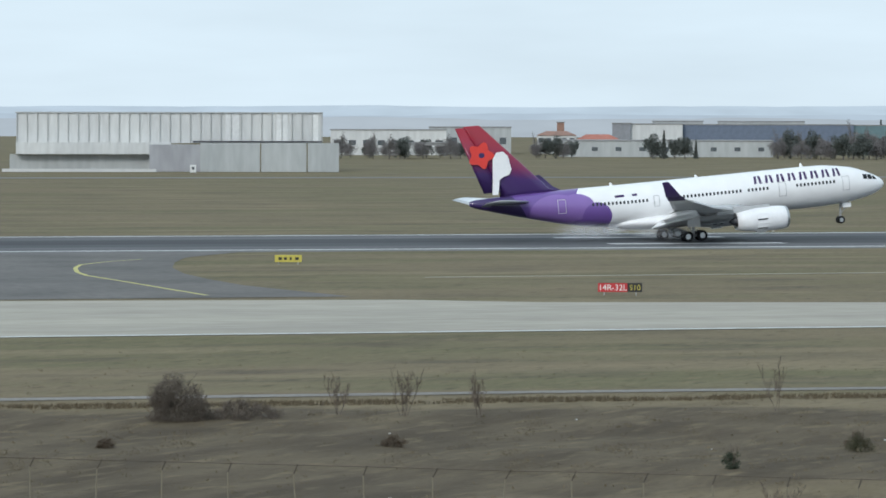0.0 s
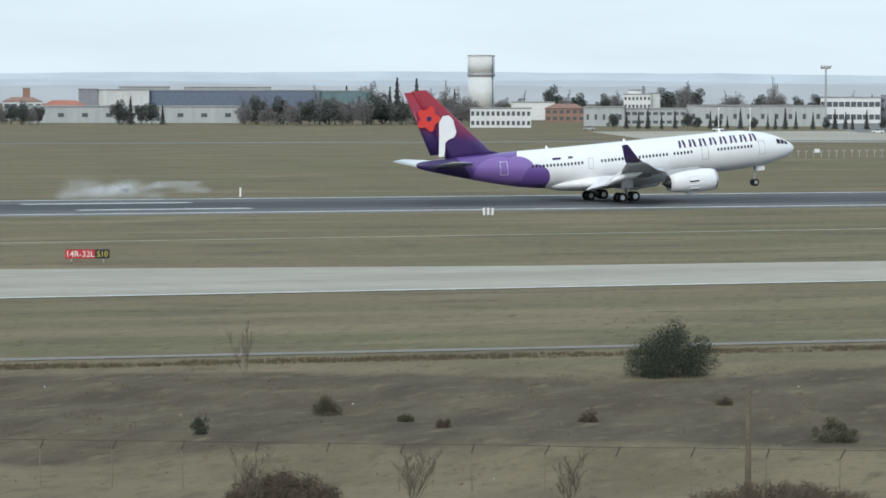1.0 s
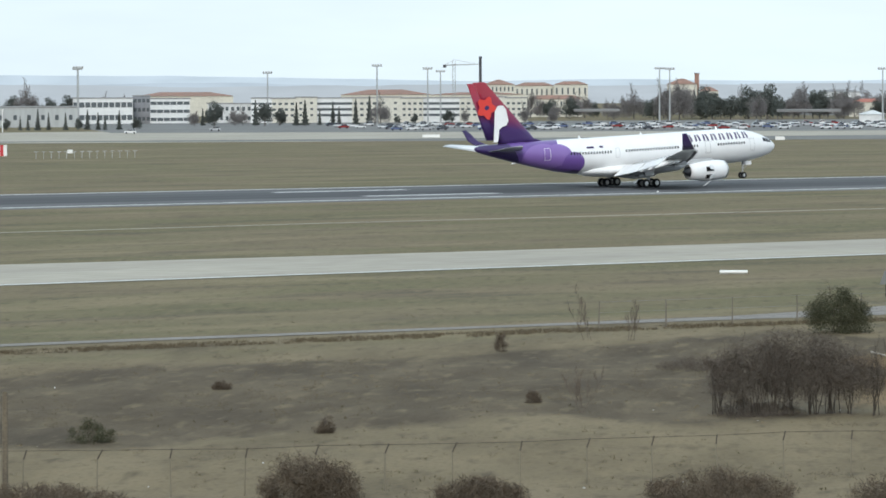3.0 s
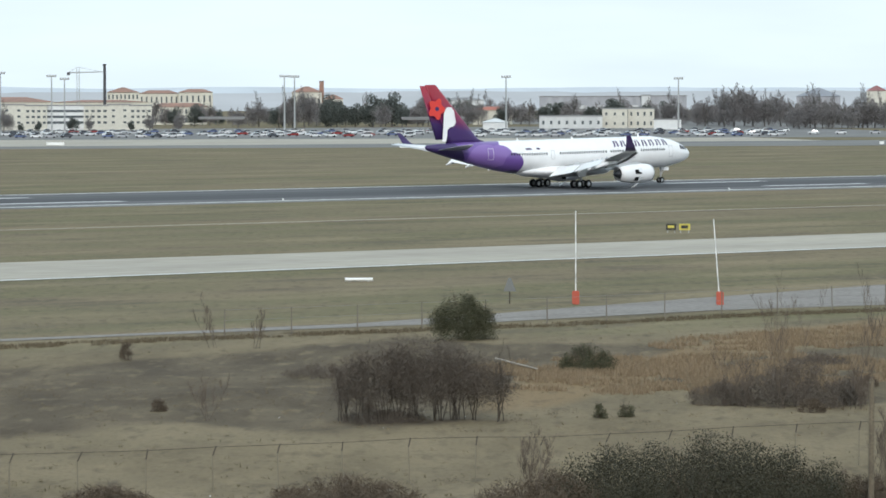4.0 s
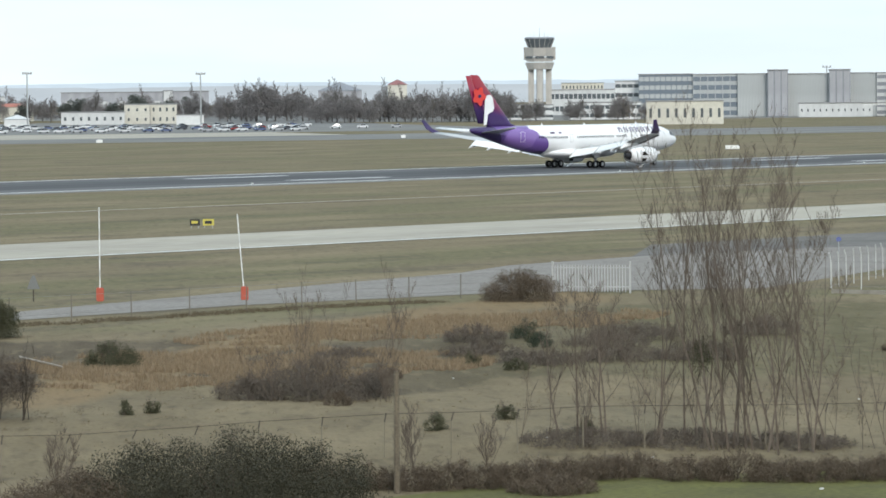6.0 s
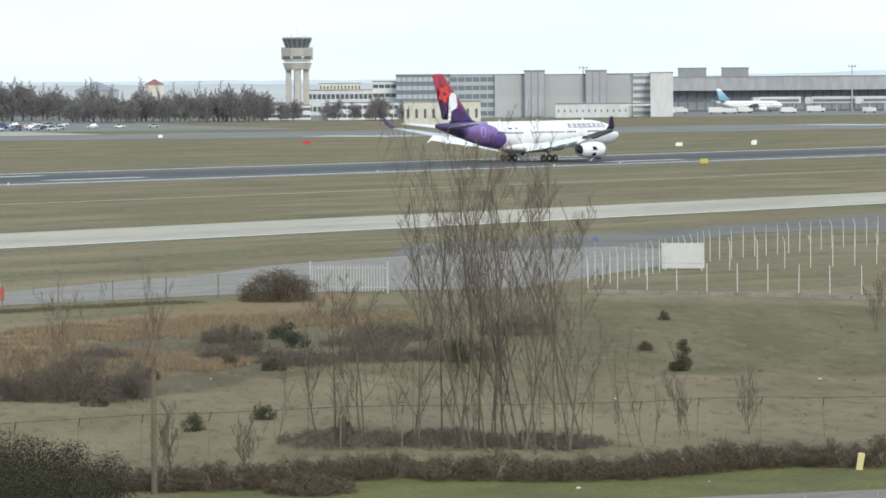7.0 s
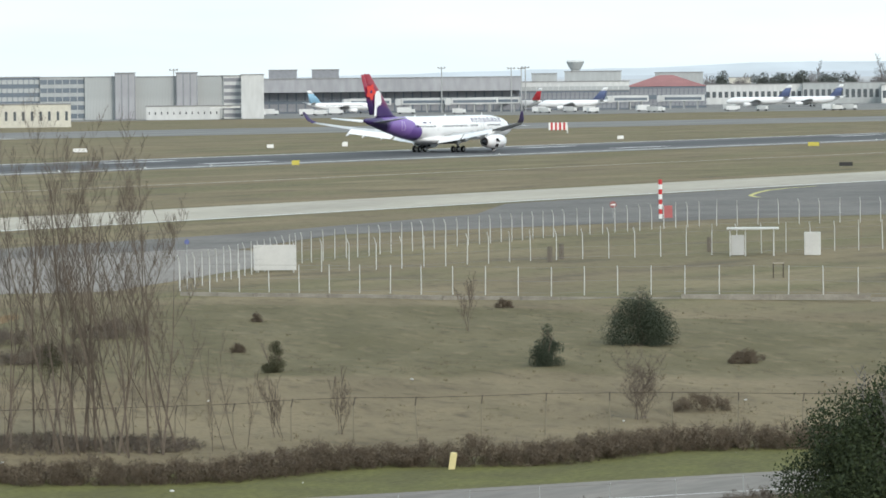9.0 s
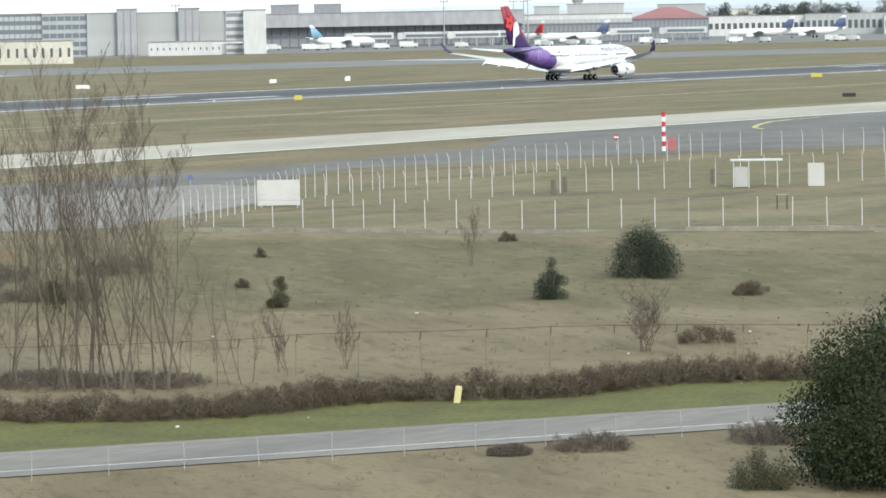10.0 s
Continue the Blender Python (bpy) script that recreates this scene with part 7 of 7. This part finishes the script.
    for (x0, y0), (x1, y1) in zip(kerb, kerb[1:]):
        ln = math.hypot(x1 - x0, y1 - y0)
        p = thing("kerb_wall", "low pale concrete kerb below the fence", "kerb", x0, y0, hgt(x0, y0), math.degrees(math.atan2(y1 - y0, x1 - x0)), "kerb below the fence")
        for i in range(int(ln / 3)):
            part("kerb_stone", boxed(i * ln / int(ln / 3) + 0.02, (i + 1) * ln / int(ln / 3) - 0.02, -0.12, 0.12, -0.1, 0.3, bevel=0.02), M_KERB, p)
    g = thing("palisade_gate", "white palisade gate across the track", "gate", 223.4, 201.4, hgt(223.4, 201.4), -58)
    for i in range(25):
        part("slat", boxed(-2.9 + i * 0.232, -2.9 + i * 0.232 + 0.075, -0.03, 0.03, 0.1, 2.2, bevel=0.01), M_GATE, g)
    for z in (0.45, 1.95):
        part("rail", boxed(-2.95, 2.98, 0.032, 0.09, z, z + 0.07), M_GATE, g)
    part("gate_post", boxed(-3.12, -2.98, -0.07, 0.07, 0, 2.5, bevel=0.02), M_GATE, g)
    part("gate_post", boxed(3.0, 3.14, -0.07, 0.07, 0, 2.5, bevel=0.02), M_GATE, g)
    w = thing("notice_board", "large white board inside the fence", "panel", 266.5, 201.4, 0, -53)
    part("panel", boxed(-1.85, 1.85, -0.06, 0.06, 0.15, 2.35, bevel=0.02), M_FENCE, w)
    for px in (-1.6, 1.6):
        part("leg", boxed(px - 0.06, px + 0.06, 0.062, 0.16, 0, 2.3), M_POLE, w)
    s = thing("round_sign", "small blue round sign on a post", "sign", 262.0, 207.5, 0, -52)
    part("post", tube(bmesh.new(), (0, 0, 0), (0, 0, 2.9), 0.04, 0.04, 6), M_POLE, s)
    part("disc", tube(bmesh.new(), (0, -0.06, 2.7), (0, 0.0, 2.7), 0.22, 0.22, 20), plain("blue_disc", (0.10, 0.12, 0.28), 0.5), s)
    # poles, tube, signs
    banded_pole(193.8, 225.4, 7.2, 0.0, "slim white and red banded pole with orange base")
    banded_pole(201.2, 217.1, 6.6, -0.075, "leaning white and red banded pole with orange base")
    p = thing("banded_pole", "stout red and white banded pole by the tarmac", "pole", 384.8, 234.5, 0)
    for i in range(8):
        part("band", tube(bmesh.new(), (0, 0, 4.6 * i / 8), (0, 0, 4.6 * (i + 1) / 8), 0.22, 0.22, 12), M_RED if i % 2 else M_BOARD, p)
    p = thing("stop_sign", "round red stop sign on a post", "sign", 384.0, 240.5, 0, -57)
    part("post", tube(bmesh.new(), (0, 0, 0), (0, 0, 1.9), 0.05, 0.05, 6), M_POLE, p)
    part("disc", tube(bmesh.new(), (0, -0.08, 1.65), (0, -0.02, 1.65), 0.42, 0.42, 8), M_REDROOF, p, "dark red disc")
    part("bar", boxed(-0.28, 0.28, -0.1, -0.082, 1.58, 1.72), M_BOARD, p, "white bar")
    p = thing("red_box", "red equipment box by the banded pole", "equipment box", 388.0, 235.4, 0, -58)
    part("body", boxed(-0.5, 0.5, -0.4, 0.4, 0, 1.45, bevel=0.04), plain("faded_red", (0.42, 0.12, 0.12), 0.7), p)
    p = thing("white_tube", "white tube lying on trestles in the grass", "tube", 202.9, 264.7, 0, -37.5)
    part("tube", tube(bmesh.new(), (-1.2, 0, 0.2), (1.2, 0, 0.2), 0.15, 0.15, 12), M_BOARD, p)
    for px in (-0.8, 0.8):
        part("trestle", boxed(px - 0.05, px + 0.05, -0.2, 0.2, 0, 0.06), M_POLE, p)
    p = thing("triangle_sign", "grey triangular warning sign seen from behind", "sign", 190.6, 229.5, 0, -40)
    part("panel", plate([(-0.5, -0.06, 0.95), (0.5, -0.06, 0.95), (0.1, -0.06, 2.0), (-0.1, -0.06, 2.0)], (0, -1, 0), 0.03), plain("grey_panel", (0.16, 0.165, 0.16), 0.7), p)
    part("post", tube(bmesh.new(), (0, 0, 0), (0, 0, 1.95), 0.05, 0.05, 8), M_OLDPOST, p, "dark post")
    p = thing("yellow_marker", "cream-yellow marker post tilted in the verge", "marker", 133.9, 92.0, 0.02, -55)
    part("post", boxed(-0.14, 0.14, -0.1, 0.1, -0.1, 0.72, bevel=0.03), M_CREAM, p, "", False, Matrix.Rotation(radians(9), 4, "Y"))
    for x, y, h in ((109.4, 109.2, 5.0), (67.4, 134.2, 4.7)):
        p = thing("utility_pole", "grey weathered timber pole in the brambles", "pole", x, y, hgt(x, y) - 0.1)
        part("pole", tube(bmesh.new(), (0, 0, 0), (0.03, 0, h), 0.13, 0.10, 10), M_TIMBER, p)
        part("insulator", tube(bmesh.new(), (-0.12, 0, h - 0.12), (0.18, 0, h - 0.12), 0.03, 0.03, 6), M_DARKPOST, p)
    p = thing("fallen_log", "pale fallen pole lying across the scrub", "log", 145.3, 174.4, 0.25)
    part("log", tube(bmesh.new(), (1.9, 4.2, 0.15), (-1.9, -4.2, 0.15), 0.055, 0.045, 8), M_BLEACHED, p)
    for x, y in ((296.0, 191.0), (291.0, 189.0), (314.0, 186.0)):
        p = thing("timber_post", "short dark timber post inside the fence", "post", x, y, 0)
        part("post", boxed(-0.18, 0.18, -0.18, 0.18, 0, 1.4, bevel=0.04), M_DARKPOST, p)
    p = thing("shelter", "open steel shelter with a flat pale roof", "shelter", 308.5, 178.2, 0, -60)
    for px in (-2.0, -0.6, 2.0):
        for py in (-1.1, 1.1):
            part("post", tube(bmesh.new(), (px, py, 0), (px, py, 2.45), 0.055, 0.055, 8), M_FENCE, p)
    part("roof", boxed(-2.3, 2.5, -1.4, 1.4, 2.45, 2.58, bevel=0.03), M_FENCE, p, "thin flat pale roof")
    part("front_panel", boxed(-1.9, -0.7, -1.15, -1.12, 0.1, 1.95, bevel=0.01), M_GATE, p, "pale front panel")
    p = thing("cabin", "small white ribbed metal cabin", "cabin", 312.0, 173.8, 0, -60)
    part("wall", boxed(-0.75, 0.75, -0.6, 0.6, 0, 2.1, bevel=0.03), M_FENCE, p)
    for k in range(6):
        part("rib", boxed(-0.7 + k * 0.26, -0.62 + k * 0.26, -0.64, -0.6, 0.05, 2.15), M_FENCE, p)
    p = thing("trestle", "small dark trestle with a pale top bar", "trestle", 275.2, 156.5, 0, -60)
    for px in (-0.4, 0.4):
        part("leg", boxed(px - 0.05, px + 0.05, -0.05, 0.05, 0, 1.15), M_OLDPOST, p)
    part("top_bar", boxed(-0.46, 0.46, -0.06, 0.06, 1.152, 1.25, bevel=0.01), M_BLEACHED, p)
    p = thing("steel_gate", "pale steel gate frame in the fence", "gate", 256.5, 133.5, 0, -60)
    for px in (-0.6, 0.6):
        part("upright", boxed(px - 0.06, px + 0.06, -0.05, 0.05, 0, 2.6), M_FENCE, p)
    part("lintel", boxed(-0.66, 0.66, -0.05, 0.05, 2.6, 2.7), M_FENCE, p)
    rng = random.Random(21)
    for i in range(36):
        az, d = radians(rng.uniform(10, 60)), rng.uniform(140, 215)
        x, y = d * math.sin(az), d * math.cos(az)
        if -4.5 < (x - 121.5) * 0.528 + (y - 86.2) * 0.849 < 4.5:
            continue
        p = thing("litter", "small scrap of pale litter in the grass", "litter", x, y, hgt(x, y), rng.uniform(0, 180), "litter on the waste land")
        q = rng.uniform(0.035, 0.1)
        part("scrap", boxed(-q, q, -q * 0.6, q * 0.6, 0, q * 0.9, bevel=0.02), M_LITTER, p)


def van():
    """A white panel van driving along the near road."""
    v = thing("van", "white high-roofed panel van driving along the road", "van")
    white = plain("van_paint", (0.74, 0.76, 0.76), 0.3, 0, 0.5)
    side = [(2.75, 0.45), (2.78, 0.85), (2.65, 1.05), (1.85, 1.25), (1.2, 1.95), (0.75, 2.24), (0.3, 2.34), (-2.5, 2.34), (-2.68, 2.2), (-2.72, 0.45)]
    bm = bmesh.new()
    a = [bm.verts.new((x, -0.95 if z < 1.3 else -0.86, z)) for x, z in side]
    b = [bm.verts.new((x, 0.95 if z < 1.3 else 0.86, z)) for x, z in side]
    bm.faces.new(a)
    bm.faces.new(b)
    for i in range(len(side)):
        bm.faces.new((a[i], a[(i + 1) % len(side)], b[(i + 1) % len(side)], b[i]))
    bmesh.ops.bevel(bm, geom=bm.edges[:], offset=0.07, segments=2, affect="EDGES")
    part("body", bm, white, v, "white panelled body", False)
    part("windscreen", plate([(1.86, -0.8, 1.28), (1.86, 0.8, 1.28), (1.24, 0.74, 1.92), (1.24, -0.74, 1.92)], (0.72, 0, 0.69), 0.03), M_GLASS, v)
    for s in (-1, 1):
        part("side_window", plate([(1.55, s * 0.93, 1.3), (0.55, s * 0.93, 1.3), (0.55, s * 0.87, 1.8), (1.1, s * 0.87, 1.8)], (0, s, 0.05), 0.025), M_GLASS, v)
        part("roof_rib", boxed(-2.3, 0.1, s * 0.55 - 0.03, s * 0.55 + 0.03, 2.34, 2.365), white, v)
        part("mirror", boxed(1.35, 1.5, s * 1.12 - 0.1, s * 1.12 + 0.1, 1.3, 1.62, bevel=0.03), M_DARKMETAL, v)
        part("headlight", boxed(2.6, 2.8, s * 0.75 - 0.14, s * 0.75 + 0.14, 0.75, 0.95, bevel=0.03), M_BOARD, v)
        for x in (-1.7, 1.75):
            w = part("wheel", tube(bmesh.new(), (x, s * 0.72, 0.35), (x, s * 0.95, 0.35), 0.35, 0.35, 18), M_TYRE, v)
            part("rim", tube(bmesh.new(), (x, s * 0.93, 0.35), (x, s * 0.965, 0.35), 0.2, 0.2, 14), M_SILVER, w)
    part("bumper", boxed(2.62, 2.86, -0.9, 0.9, 0.4, 0.66, bevel=0.05), M_DARKMETAL, v)
    return v


def smoke():
    """Tyre smoke over the touchdown bar: thin curved veils that drift and spread."""
    m = bpy.data.materials.new("thin_smoke")
    m.use_nodes = True
    n, l = m.node_tree.nodes, m.node_tree.links
    n.clear()
    tr, df, thin = n.new("ShaderNodeBsdfTransparent"), n.new("ShaderNodeBsdfDiffuse"), n.new("ShaderNodeBsdfTranslucent")
    both, mx, out = n.new("ShaderNodeMixShader"), n.new("ShaderNodeMixShader"), n.new("ShaderNodeOutputMaterial")
    df.inputs[0].default_value = thin.inputs[0].default_value = (0.95, 0.97, 1.0, 1)
    co, flat, ln, fall, wisp, mul = n.new("ShaderNodeTexCoord"), n.new("ShaderNodeVectorMath"), n.new("ShaderNodeVectorMath"), n.new("ShaderNodeMapRange"), n.new("ShaderNodeTexNoise"), n.new("ShaderNodeMath")
    flat.operation, flat.inputs[1].default_value = "MULTIPLY", (1, 0, 1)
    ln.operation = "LENGTH"
    fall.interpolation_type = "SMOOTHSTEP"
    fall.inputs["From Min"].default_value, fall.inputs["From Max"].default_value = 0.1, 0.95
    fall.inputs["To Min"].default_value, fall.inputs["To Max"].default_value = 0.42, 0.0
    wisp.inputs["Scale"].default_value, wisp.inputs["Detail"].default_value = 1.8, 4.0
    mul.operation = "MULTIPLY"
    l.new(co.outputs["Object"], flat.inputs[0])
    l.new(flat.outputs[0], ln.inputs[0])
    l.new(ln.outputs["Value"], fall.inputs[0])
    l.new(co.outputs["Object"], wisp.inputs["Vector"])
    l.new(fall.outputs[0], mul.inputs[0])
    l.new(wisp.outputs[0], mul.inputs[1])
    l.new(mul.outputs[0], mx.inputs[0])
    l.new(df.outputs[0], both.inputs[1])
    l.new(thin.outputs[0], both.inputs[2])
    l.new(tr.outputs[0], mx.inputs[1])
    l.new(both.outputs[0], mx.inputs[2])
    l.new(mx.outputs[0], out.inputs[0])
    cloud = thing("tyre_smoke", "thin bluish-white tyre smoke over the runway", "smoke")
    rng = random.Random(17)
    bm = bmesh.new()
    bmesh.ops.create_icosphere(bm, subdivisions=3, radius=1.0)
    bmesh.ops.delete(bm, geom=[q for q in bm.verts if q.co.y > 0.12], context="VERTS")
    for q in bm.verts:
        q.co.y *= 0.5
    me = None
    for i in range(22):
        u = rng.random() ** 0.8
        s = rng.uniform(0.8, 1.7) * (1.25 - 0.5 * u)
        x = 142 + 18 * u
        m4 = pose(x, 490 + i * 0.25, 0.35 + s * 0.45 + rng.random() * 0.7) @ Matrix.Diagonal((s * 2.3, s, s * 0.8, 1))
        if me is None:
            ob = part("puff", bm, m, cloud, "", True, m4)
            me = ob.data
        else:
            ob = share("puff", me, cloud, m4)
        ob.visible_shadow = False
        PUFFS.append((ob, Vector(m4.translation), rng.uniform(-0.6, 5.0), rng.uniform(0.2, 2.8)))


PUFFS = []
meadow()
scrub()
near_things()
VAN = van()
smoke()


def motions():
    """The landing run: place along the runway, the nose coming down, spoilers and reversers opening."""
    def run(t):
        return (159.3 + 69.04 * t - 0.7332 * t * t - 0.003335 * t ** 3) * (1 + 0.0011 * t)

    pitch = ((0, 5.3), (0.5, 5.1), (1, 4.8), (1.5, 4.3), (2, 3.8), (2.5, 3.2), (3, 2.5), (3.5, 1.9), (4, 1.0), (4.5, 0.2), (4.8, 0.0), (5, 0.0),
             (5.5, 0), (6, 0), (6.5, 0), (7, 0), (7.5, 0), (8, 0), (8.5, 0), (9, 0), (9.5, 0), (10, 0))
    walk(AIRLINER, [(t, pose(run(t), 496.5 + 0.55 * t, 0.07, 0, -p, 0)) for t, p in pitch])
    for ob, m in SPOILERS:
        walk(ob, [(t, m @ Matrix.Rotation(radians(-a), 4, "Y")) for t, a in ((0, 0), (1.3, 0), (2.0, 34), (3.0, 38), (10, 38))])
    for ob, m in REVERSERS:
        hinge = Matrix.Translation((0.75, 0, 0))
        walk(ob, [(t, m @ hinge @ Matrix.Rotation(radians(a), 4, "Y") @ hinge.inverted()) for t, a in ((0, 0), (1.1, 0), (1.9, 28), (8.5, 28), (9.6, 12), (10, 10))])
    # the van on the near road
    walk(VAN, [(t, pose(70.0 - 0.849 * 21.3 * (t - 2.2), 118.2 + 0.528 * 21.3 * (t - 2.2), 0.04, 0, 0, 148.1)) for t in (0, 2.5, 5, 7.5, 10)])
    # smoke thins out as its puffs part and rise
    for ob, p, dx, dz in PUFFS:
        turn = ob.matrix_local.to_quaternion().to_matrix().to_4x4()
        walk(ob, [(t, Matrix.Translation((p.x + dx * k * 2.2, p.y + 0.3 * k, p.z + dz * k)) @ turn) for t, k in ((0, 0), (0.5, 0.35), (1, 0.7), (2, 1.1), (4, 1.6), (10, 2.4))])


motions()
